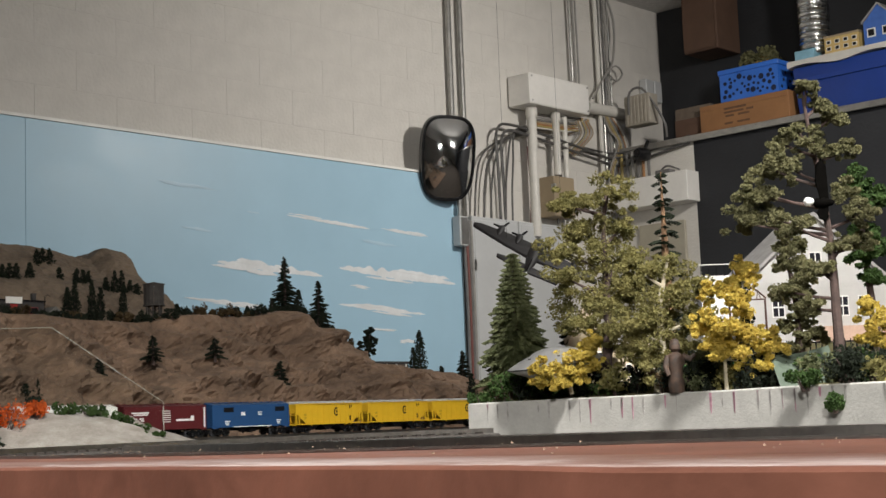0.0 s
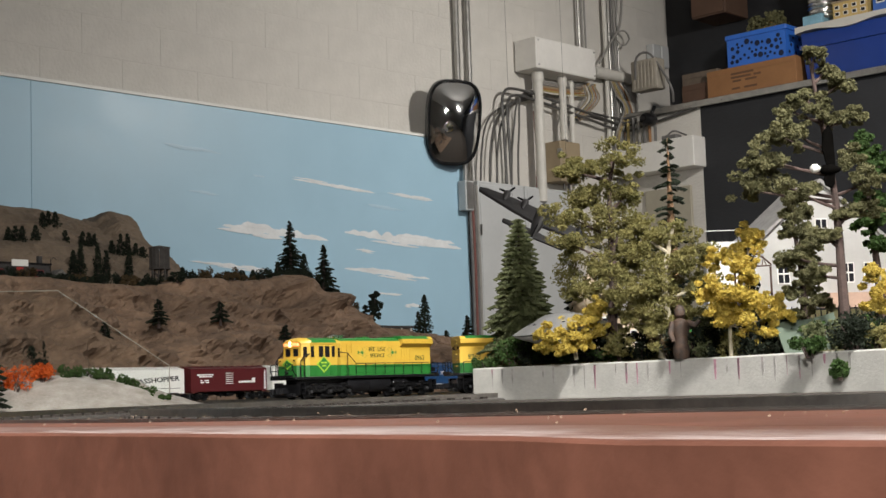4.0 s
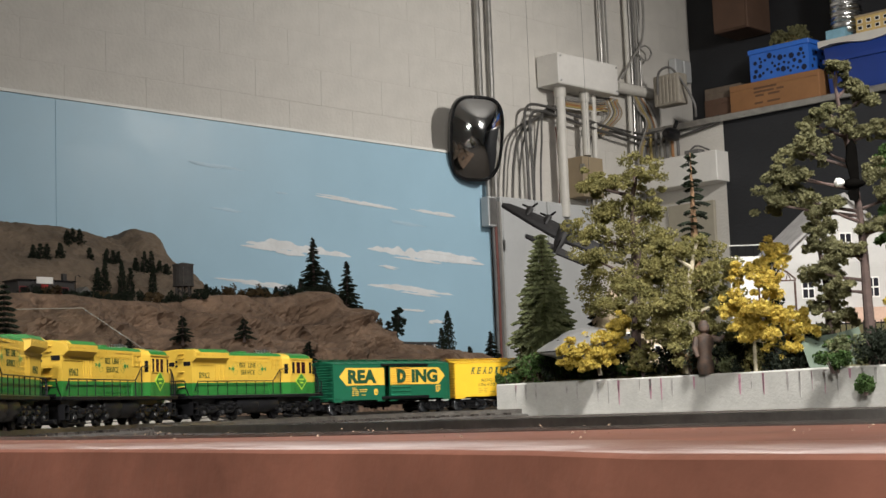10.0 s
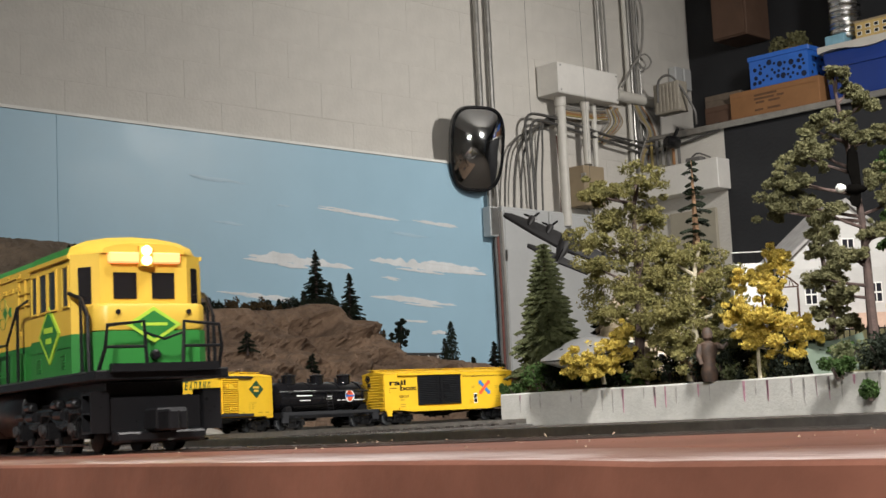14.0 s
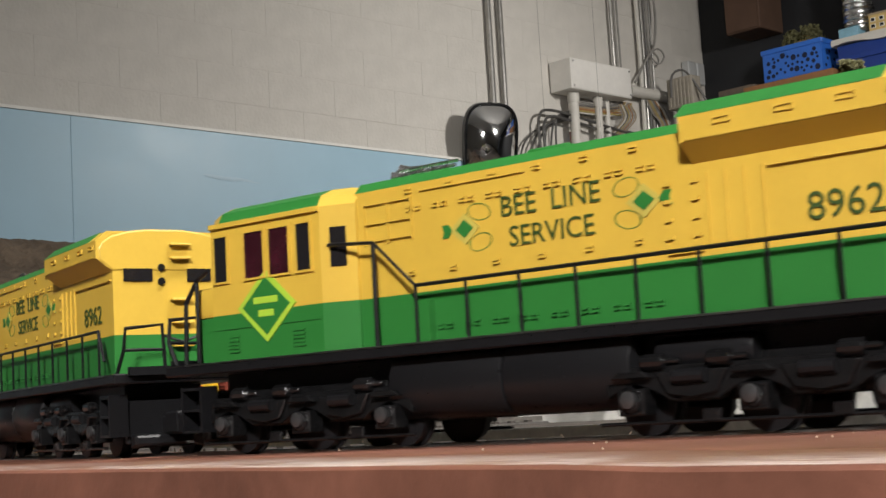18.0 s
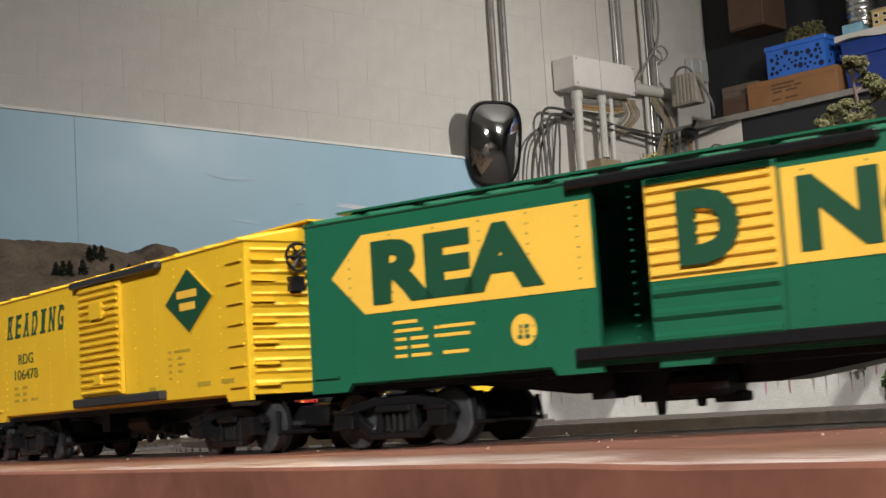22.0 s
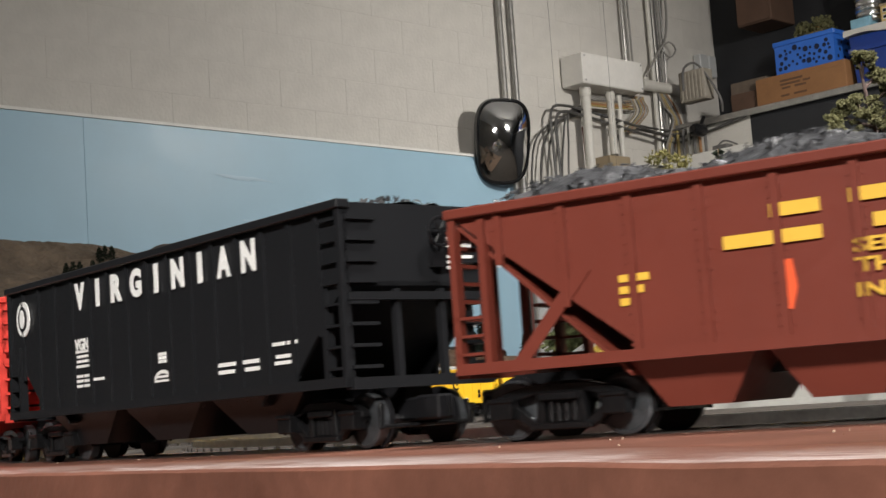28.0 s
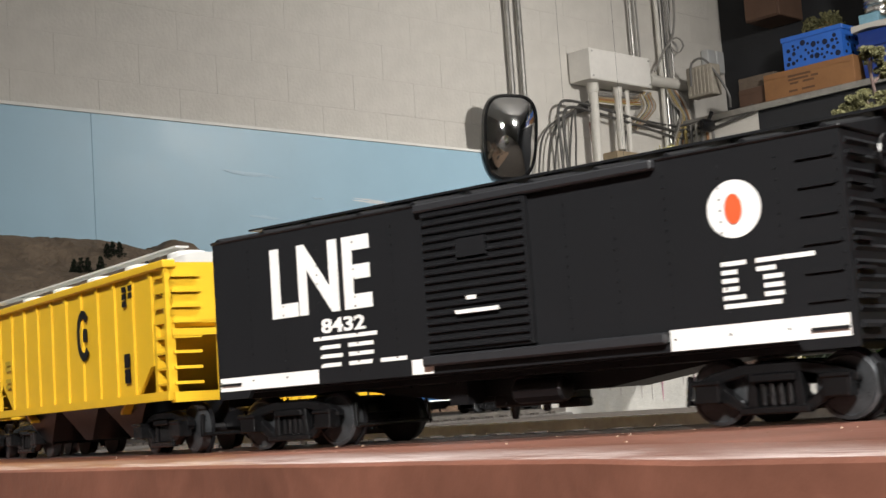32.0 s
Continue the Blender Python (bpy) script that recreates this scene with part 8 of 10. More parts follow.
def stains():
    mag = mat("magenta_stain", (0.36, 0.19, 0.24), 0.9, vary=0.4, scale=90)
    dk = mat("dark_stain", (0.31, 0.30, 0.285), 0.9, vary=0.4, scale=90)
    root = ret_ob
    rnd = random.Random(3)
    for k in range(60):
        f = rnd.uniform(0.03, 0.72)
        i = int(f * (len(RET) - 2))
        p, q = RET[i], RET[i + 1]
        d = (q - p).normalized()
        n = Vector((d.y, -d.x, 0))
        bm = bmesh.new()
        h = rnd.uniform(0.008, 0.036)
        w = rnd.uniform(0.0006, 0.0026)
        c = p + n * 0.0003
        z = E + 0.0255
        v = [bm.verts.new((c.x + d.x * a, c.y + d.y * a, z - b)) for a, b in ((-w * 0.8, 0), (w, 0.0004), (w * 0.9, h * 0.6), (w * 0.4, h), (-w * 0.3, h * 0.93), (-w * 0.7, h * 0.65))]
        bm.faces.new(v)
        r = bmesh.ops.extrude_face_region(bm, geom=bm.faces[:])
        for g in r["geom"]:
            if isinstance(g, bmesh.types.BMVert):
                g.co += n * 0.0002
        part("stain", bm, mag if k % 3 == 0 else dk, root, "faded magenta drip" if k % 3 == 0 else "grey drip")


stains()


def saucer():
    silver = mat("silver_paint", (0.66, 0.66, 0.67), 0.30, metal=0.8, vary=0.1, scale=50)
    root = thing("flying_saucer", None, None, "silver model flying saucer tilted among the trees", "flying saucer", at=pose(0.238, 2.20, E + 0.078, 4, -6, 0))
    bm = bmesh.new()
    lathe(bm, [(0.0, -0.020), (0.026, -0.019), (0.052, -0.008), (0.071, 0.0), (0.0735, 0.003), (0.071, 0.006), (0.054, 0.014), (0.038, 0.020), (0.032, 0.024), (0.020, 0.028), (0.0, 0.029)], 48)
    part("hull", bm, silver, root, "", True)
    bm = bmesh.new(); lathe(bm, [(0.0725, 0.0095 - 0.006), (0.0745, 0.0040), (0.0745, 0.0022), (0.0725, 0.0015)], 48)
    part("rim_band", bm, GREY, root, "dark rim band", True)
    for k in range(12):
        a = 2 * math.pi * k / 12
        bm = bmesh.new(); lathe(bm, [(0.0024, 0.0), (0.0024, 0.003), (0.0, 0.0036)], 10, "z", (0.047 * math.cos(a), 0.047 * math.sin(a), 0.0145))
        part("porthole", bm, GREY, root)


saucer()


def figurine():
    bm = bmesh.new()
    lathe(bm, [(0.010, 0.0), (0.012, 0.012), (0.009, 0.030), (0.013, 0.042), (0.011, 0.052), (0.004, 0.056)], 14)
    lathe(bm, [(0.002, 0.054), (0.0075, 0.060), (0.0080, 0.066), (0.0050, 0.073), (0.0, 0.075)], 14)
    tube(bm, [(0.010, 0, 0.050), (0.020, -0.004, 0.046), (0.026, -0.006, 0.052)], [0.005, 0.004, 0.003], 8)
    tube(bm, [(-0.010, 0, 0.050), (-0.015, -0.006, 0.036), (-0.012, -0.010, 0.024)], [0.005, 0.004, 0.003], 8)
    thing("figurine", bm, mat("painted_figurine", (0.085, 0.048, 0.030), 0.7, second=(0.016, 0.015, 0.014), scale=110), "small painted figurine standing on the wall's top", "figurine", at=pose(0.378, 1.985, E + 0.027), smooth=True)


figurine()


def houses():
    white = mat("white_clapboard", (0.50, 0.49, 0.47), 0.7, vary=0.06, scale=30)
    roofm = mat("grey_roof", (0.30, 0.29, 0.28), 0.8, vary=0.2, scale=60)
    dark = mat("house_pane", (0.02, 0.02, 0.025), 0.15)
    h = thing("house", None, None, "white clapboard model house with steep gable", "house", at=pose(0.855, 3.06, E + 0.140, 0, 0, 8))
    bm = bmesh.new()
    prism(bm, [(-0.120, 0.0), (0.200, 0.0), (0.200, 0.130), (0.040, 0.268), (-0.120, 0.130)], 0, 0.16, along_y)
    part("wall", bm, white, h)
    for k in range(22):
        z = 0.006 + 0.0058 * k
        part("clapboard", plain_box(-0.1205, 0.2005, -0.0012, 0.001, z, z + 0.0048), white, h)
    for s in (-1, 1):
        bm = bmesh.new()
        a, b = (-0.128, 0.122) if s < 0 else (0.208, 0.122)
        prism(bm, [(a, b), (0.040, 0.268), (0.040, 0.277), (a - 0.006 * (-s), b + 0.004)], -0.012, 0.172, along_y)
        part("roof", bm, roofm, h)
    for x, z in ((0.145, 0.075), (0.095, 0.075), (0.040, 0.170), (-0.05, 0.075)):
        w = part("window", plain_box(x - 0.014, x + 0.014, -0.003, 0.0, z - 0.022, z + 0.022), white_trim, h)
        for dx in (-0.0065, 0.0065):
            for dz in (-0.0105, 0.0105):
                part("pane", plain_box(x + dx - 0.0052, x + dx + 0.0052, -0.0036, -0.002, z + dz - 0.0088, z + dz + 0.0088), dark, w)
    part("porch", plain_box(0.03, 0.20, -0.05, 0.0, -0.01, 0.030), mat("peach_stucco", (0.50, 0.34, 0.26), 0.8), h, "peach stuccoed porch base")
    for n, (x, y, z, wd, ht, an) in enumerate(((0.312, 2.40, 0.035, 0.062, 0.145, 0), (0.385, 2.34, 0.040, 0.066, 0.085, 5))):
        c = thing("cottage", None, None, "small cream model cottage with gable", "house", at=pose(x, y, E + z, 0, 0, an))
        cream = mat("cream_siding", (0.56, 0.46, 0.32), 0.75, vary=0.08, scale=40)
        bm = bmesh.new()
        prism(bm, [(-wd / 2, 0), (wd / 2, 0), (wd / 2, ht * 0.62), (0, ht), (-wd / 2, ht * 0.62)], 0, 0.05, along_y)
        part("wall", bm, cream, c)
        for s in (-1, 1):
            bm = bmesh.new()
            prism(bm, [(s * (wd / 2 + 0.004), ht * 0.60), (0, ht), (0, ht + 0.005), (s * (wd / 2 + 0.006), ht * 0.60 + 0.003)], -0.005, 0.055, along_y)
            part("roof", bm, cream, c)
        for dx in (-0.016, 0.004, 0.020):
            w = part("window", plain_box(dx - 0.005, dx + 0.005, -0.002, 0.0, ht * 0.25, ht * 0.50), white_trim, c)
            part("pane", plain_box(dx - 0.0038, dx + 0.0038, -0.0028, -0.001, ht * 0.27, ht * 0.48), dark, w)
    d = thing("deck", None, None, "white model deck with dark railing", "deck", at=pose(0.694, 3.10, E + 0.28))
    part("floor_slab", plain_box(-0.04, 0.05, 0, 0.05, -0.12, 0.012), white_trim, d)
    bm = bmesh.new(); tube(bm, [(-0.04, 0, 0.036), (0.05, 0, 0.036)], 0.0012, 5)
    part("rail", bm, white_trim, d)
    for k in range(6):
        bm = bmesh.new(); tube(bm, [(-0.038 + 0.017 * k, 0, 0.01), (-0.038 + 0.017 * k, 0, 0.036)], 0.0008, 5)
        part("baluster", bm, BLK, d)
    g = thing("garden_bridge", None, None, "rusty bowed garden bridge with scroll rail", "bridge", at=pose(0.66, 2.72, E + 0.206))
    rust = mat("rusty_iron", (0.070, 0.035, 0.025), 0.8, vary=0.3, scale=90)
    bm = bmesh.new()
    tube(bm, [(-0.036 + 0.009 * k, 0, 0.022 * math.sin(math.pi * k / 8) + 0.004) for k in range(9)], 0.0016, 6)
    tube(bm, [(-0.036, 0, 0.002), (0.036, 0, 0.002)], 0.0014, 6)
    part("bow", bm, rust, g)
    for k in range(1, 8):
        bm = bmesh.new(); x = -0.036 + 0.009 * k
        tube(bm, [(x, 0, 0.002), (x + 0.004 * (-1) ** k, 0, 0.022 * math.sin(math.pi * k / 8) + 0.004)], 0.0009, 5)
        part("strut", bm, rust, g)
    bm = bmesh.new(); 
    for x in (-0.034, 0.034):
        tube(bm, [(x, 0, 0.0), (x, 0, -0.07)], 0.002, 6)
    part("pier", bm, rust, g)
    f = thing("iron_fence", None, None, "black iron model fence before the house", "fence", at=pose(0.62, 2.46, E + 0.05))
    part("rail", plain_box(-0.06, 0.16, -0.001, 0.001, 0.060, 0.0625), BLK, f)
    part("rail", plain_box(-0.06, 0.16, -0.001, 0.001, 0.020, 0.0225), BLK, f)
    for k in range(23):
        bm = bmesh.new(); tube(bm, [(-0.06 + 0.01 * k, 0, 0), (-0.06 + 0.01 * k, 0, 0.066)], 0.0010, 5)
        part("picket", bm, BLK, f)
    t = thing("tent", None, None, "grey-green canvas sheet stretched like a low tent", "tent", at=pose(0.532, 1.875, E + 0.026))
    bm = bmesh.new()
    n = 8
    rows = [[bm.verts.new((-0.040 + 0.080 * i / n, 0.05 * j, (0.046 + 0.010 * i / n - 0.004 * math.sin(math.pi * i / n)) * (1 if j == 1 else 0.0) + (0.0 if j else 0.0))) for i in range(n + 1)] for j in range(2)]
    for i in range(n):
        bm.faces.new((rows[0][i], rows[0][i + 1], rows[1][i + 1], rows[1][i]))
    r = bmesh.ops.extrude_face_region(bm, geom=bm.faces[:])
    for q in r["geom"]:
        if isinstance(q, bmesh.types.BMVert):
            q.co.y += 0.002
    part("canvas", bm, mat("grey_green_canvas", (0.075, 0.10, 0.075), 0.85, vary=0.12, scale=30), t)


houses()


def eagle():
    root = thing("eagle", None, None, "model bald eagle with dark spread wings and white head", "bird", at=pose(0.552, 1.845, E + 0.262))
    dark = mat("dark_feathers", (0.003, 0.0028, 0.0025), 1.0, vary=0.3, scale=90)
    dark.node_tree.nodes["Principled BSDF"].inputs["Specular IOR Level"].default_value = 0.0
    bm = bmesh.new(); lathe(bm, [(0.001, -0.012), (0.006, -0.006), (0.007, 0.004), (0.004, 0.014), (0.001, 0.018)], 12, "x")
    part("body", bm, dark, root, "", True)
    bm = bmesh.new(); lathe(bm, [(0.001, -0.0070), (0.0055, -0.004), (0.0060, 0.001), (0.003, 0.006)], 12, "x", (-0.016, 0, 0.002))
    part("head", bm, WHITE, root, "white head", True)
    for a, b, c in ((0.010, 0.058, 0.009), (0.014, -0.024, 0.008)):
        bm = bmesh.new()
        prism(bm, [(0.0, 0.0), (-0.006, b * 0.5), (-0.004, b * 0.85), (0.004, b), (c, b * 0.8), (c * 1.1, b * 0.35), (0.010, 0.0)], -0.0015, 0.0015, along_y)
        part("wing", bm, dark, root)


eagle()


def bomber():
    """A four-engined model aircraft on wires: x along the span, y to the nose, z up, then banked."""
    dark = mat("dark_aircraft", (0.014, 0.013, 0.014), 0.6, vary=0.2, scale=40)
    f, a = Vector((0.26, 0.86, 0.44)).normalized(), Vector((0.88, -0.03, -0.47)).normalized()
    u = a.cross(f).normalized()
    a = f.cross(u)
    m = Matrix(((a.x, f.x, u.x, 0.533), (a.y, f.y, u.y, 5.5), (a.z, f.z, u.z, E + 0.632), (0, 0, 0, 1)))
    root = thing("model_aircraft", None, None, "dark four-engined model bomber hanging from wires", "model aircraft", at=m)

    def slab(pts, t, y=along_z):
        bm = bmesh.new()
        prism(bm, pts, -t, t, y)
        soften(bm, t * 0.7, 2)
        return bm
    half = [(0.0, 0.068), (0.12, 0.058), (0.235, 0.030), (0.260, 0.008), (0.256, -0.016), (0.12, -0.054), (0.0, -0.075)]
    part("wing", slab(half + [(-x, y) for x, y in half[::-1][1:-1]], 0.007), dark, root, "", True)
    bm = bmesh.new()
    tube(bm, [(0, -0.255, 0.012), (0, -0.19, 0.010), (0, -0.09, 0.004), (0, 0.03, 0.004), (0, 0.10, 0.002), (0, 0.138, 0.0)], [0.006, 0.013, 0.022, 0.025, 0.022, 0.008], 16)
    part("fuselage", bm, dark, root, "", True)
    tail = [(0.0, 0.036), (0.08, 0.030), (0.125, 0.012), (0.122, -0.014), (0.0, -0.032)]
    bm = slab(tail + [(-x, y) for x, y in tail[::-1][1:-1]], 0.004)
    bmesh.ops.translate(bm, verts=bm.verts, vec=(0, -0.205, 0.012))
    part("tailplane", bm, dark, root, "", True)
    bm = slab([(-0.245, 0.012), (-0.250, 0.075), (-0.232, 0.082), (-0.205, 0.050), (-0.12, 0.020)], 0.003, lambda p, q, r: (r, p, q))
    part("fin", bm, dark, root, "", True)
    bm = bmesh.new(); lathe(bm, [(0.0, -0.268), (0.006, -0.264), (0.008, -0.256)], 12, "y", (0, 0, 0.014))
    part("tail_turret", bm, mat("turret_glass", (0.30, 0.31, 0.32), 0.15), root, "small glazed tail turret", True)
    for x in (-0.155, -0.078, 0.078, 0.155):
        bm = bmesh.new(); tube(bm, [(x, -0.01, 0.004), (x, 0.035, 0.006), (x, 0.066, 0.006), (x, 0.072, 0.006)], [0.006, 0.013, 0.014, 0.010], 14)
        e = part("engine", bm, dark, root, "", True)
        for k in range(3):
            bm = bmesh.new()
            prism(bm, [(-0.002, 0.0), (-0.0045, 0.018), (-0.003, 0.036), (0.003, 0.036), (0.0045, 0.018), (0.002, 0.0)], -0.0012, 0.0012, along_y)
            bmesh.ops.transform(bm, matrix=Matrix.Translation((x, 0.077, 0.006)) @ pose(0, 0, 0, 0, 28 + 120 * k, 0), verts=bm.verts)
            part("propeller_blade", bm, BLK, e)
        bm = bmesh.new(); lathe(bm, [(0.0055, 0.070), (0.005, 0.080), (0.0, 0.085)], 10, "y", (x, 0, 0.006))
        part("hub", bm, CHROME, e, "bright hub", True)
    inv = m.inverted()
    for x in (-0.12, 0.12):
        p = m @ Vector((x, 0, 0.006))
        bm = bmesh.new(); tube(bm, [inv @ p, inv @ Vector((p.x, p.y, 3.9))], 0.0007, 4)
        part("hanging_wire", bm, GREY, root)


bomber()


def crumbs():
    """Dust and ballast crumbs on the rim's top and by the rails."""
    rng = np.random.default_rng(44)
    verts, faces = [], []
    for _ in range(300):
        f = rng.random()
        a = Vector((-0.26, 0.80, 0)).lerp(Vector((0.20, 0.22, 0)), f)
        side = Vector((0.58, 0.46, 0)) * rng.uniform(-0.06, 0.16)
        r = 0.00018 + 0.00045 * rng.random() ** 4
        p = a + side
        k = len(verts)
        z = E - 0.0110
        for dx, dy, dz in ((-1, -0.6, 0), (1, -0.7, 0), (0.1, 1.1, 0), (0.1, 0, 1.1)):
            verts.append((p.x + r * dx * rng.uniform(0.6, 1.3), p.y + r * dy, z + r * dz))
        faces += [(k, k + 1, k + 3), (k + 1, k + 2, k + 3), (k + 2, k, k + 3), (k, k + 2, k + 1)]
    me = bpy.data.meshes.new("crumbs")
    me.from_pydata(verts, [], faces)
    me.materials.append(mat("pale_crumb", (0.24, 0.17, 0.12), 0.9, vary=0.3, random_by=0.4))
    ob = new("crumbs", me)
    tagged(ob, "pale dust and ballast crumbs on the varnished rim", "crumbs", kind="stuff")


crumbs()


# ---- the wall of painted blocks: courses with recessed joints
def blocks():
    shapes = {}
    n = 0
    dz, dx = 0.187, 0.306
    for c in range(-3, 8):
        z0 = 1.573 + dz * (c)
        for k in range(-4, 12):
            x0 = -0.956 + (0.5 * dx if c % 2 == 0 else 0) + dx * (k - 2)
            x1 = x0 + dx
            if x1 > CORNER.x + 0.42 or z0 > 2.75:
                continue
            w = dx / S
            key = 0
            if key not in shapes:
                bm = bmesh.new()
                box(bm, 0.0005, w - 0.0005, 0.0101, 0.016, 0.0005, dz - 0.0005)
                soften(bm, 0.0006, 1)
                shapes[key] = finish(bm, "block", paint_wall)
            ob = new("block", shapes[key])
            ob.parent = wall_a
            ob.matrix_basis = pose((x0 - CORNER.x) / S, 0.0006 * math.sin(n * 12.9), z0)
            n += 1


# clouds painted on the boards: thin overlapping wisps
def clouds():
    pale = mat("cloud_paint", (0.70, 0.72, 0.73), 0.5, vary=0.10, scale=9)
    faint = mat("faint_cloud_paint", (0.43, 0.585, 0.69), 0.5, vary=0.04, scale=6)
    rnd = random.Random(8)
    for x, z, w, h, m in ((-0.615, 0.798, 0.685, 0.063, pale), (0.007, 0.805, 0.855, 0.074, pale), (-0.072, 0.620, 0.645, 0.040, pale), (-0.816, 0.622, 0.459, 0.030, pale), (-0.333, 1.065, 0.585, 0.028, pale), (0.060, 1.049, 0.363, 0.020, pale), (-0.189, 0.738, 0.144, 0.018, pale),
                          (-0.070, 0.511, 0.170, 0.017, pale), (-0.973, 1.175, 0.349, 0.020, faint), (-0.076, 0.977, 0.277, 0.016, faint), (-0.690, 1.075, 0.072, 0.012, faint), (-0.931, 0.969, 0.185, 0.014, faint), (0.054, 0.453, 0.118, 0.020, pale)):
        bm = bmesh.new()
        h *= 1.35
        wisps = [(0.0, 0.0, w, h * 0.62)] + [(rnd.uniform(-0.36, 0.36) * w, rnd.uniform(-0.38, 0.30) * h, w * rnd.uniform(0.22, 0.5), h * rnd.uniform(0.18, 0.40)) for _ in range(6)]
        for q, (cx, cz, ww, hh) in enumerate(wisps):
            n = max(10, int(ww / 0.016))
            env = [max(0.0, math.sin(math.pi * k / n)) ** 0.55 for k in range(n + 1)]
            up = [(cx - ww / 2 + ww * k / n, cz + hh * env[k] * (0.42 + 0.42 * noise.noise((k * 0.33 + q * 9, x * 7, z * 5)) + 0.10 * rnd.random()) ) for k in range(n + 1)]
            lo = [(cx + ww / 2 - ww * k / n, cz - hh * env[k] * (0.20 + 0.16 * noise.noise((k * 0.5 + q * 5, x * 3, z * 9)) + 0.08 * rnd.random())) for k in range(1, n)]
            prism(bm, [(a, b - 0.055 * a) for a, b in up + lo], -0.0762 - 0.0003 * q, -0.0745, along_y)
        ob = part("cloud", bm, m, backdrop_ob, "white painted wispy cloud")
        ob.matrix_basis = pose((x - 0.053 - CORNER.x) / S, 0, z)


clouds()

PVC = mat("grey_white_pvc", (0.58, 0.56, 0.51), 0.5, vary=0.08, scale=12)
ZINC = mat("galvanised_conduit", (0.40, 0.39, 0.37), 0.30, metal=0.8, vary=0.2, scale=20)
DKZ = mat("dull_zinc_conduit", (0.11, 0.106, 0.10), 0.4, metal=0.4, vary=0.2, scale=20)
DKCON = mat("dark_conduit", (0.13, 0.125, 0.12), 0.5, vary=0.2, scale=20)
CABLE = mat("grey_cable", (0.26, 0.25, 0.23), 0.6, vary=0.15, scale=20)
BOXG = mat("grey_enamel_box", (0.47, 0.48, 0.48), 0.45, vary=0.06, scale=5)
BOXW = mat("cream_enamel_box", (0.72, 0.70, 0.66), 0.5, vary=0.07, scale=6)
TAN = mat("tan_box", (0.30, 0.235, 0.15), 0.6, vary=0.1, scale=10)


def pipe(name, pts, r, material, label, category="conduit", seg=10, group=""):
    bm = bmesh.new()
    line = smooth_line([tuple(p) for p in pts], 0.03) if len(pts) > 2 else pts
    tube(bm, line, r, seg)
    return thing(name, bm, material, label, category, group=group, smooth=True)


def clip_ring(p, r):
    bm = bmesh.new()
    box(bm, -r * 2.0, r * 2.0, -0.003, 0.004, -0.010, 0.010)
    return bm


# conduits beside the mirror, down to a junction box
for x in (0.346, 0.416):
    pipe("conduit", [on_a(x, 2.78, 0.02), on_a(x, 1.10, 0.02)], 0.017, ZINC, "galvanised conduit running down the wall", group="conduits by the mirror")
jb = thing("junction_box", None, None, "grey steel junction box under the mirror", "junction box", at=frame_a(0.298, 1.08, 0.082))
pipe("conduit", [on_a(0.300, 1.36, 0.11), on_a(0.300, 1.15, 0.11)], 0.015, ZINC, "galvanised conduit from the mirror to the junction box", group="conduits by the mirror")
bm = plain_box(-0.034, 0.034, -0.06, 0, -0.085, 0.085); soften(bm, 0.006, 2)
part("body", bm, BOXG, jb)
part("cover", plain_box(-0.028, 0.028, -0.064, -0.06, -0.075, 0.075), ZINC, jb)
# wires in the gap; the dark strands also stand in for its shadow
pipe("conduit", [on_a(0.385, 1.02, 0.03), on_a(0.385, -0.3, 0.03)], 0.014, DKCON, "dark conduit down to the layout")
for k, c in enumerate((DKCON, mat("red_wire", (0.16, 0.055, 0.045), 0.6), DKCON, CABLE)):
    pipe("cable", [on_a(0.326 + 0.015 * k, 1.15, 0.10), on_a(0.331 + 0.014 * k, 0.6, 0.103), on_a(0.326 + 0.015 * k, -0.2, 0.10)], 0.009, c, "cable running down beside the backdrop", "cable")


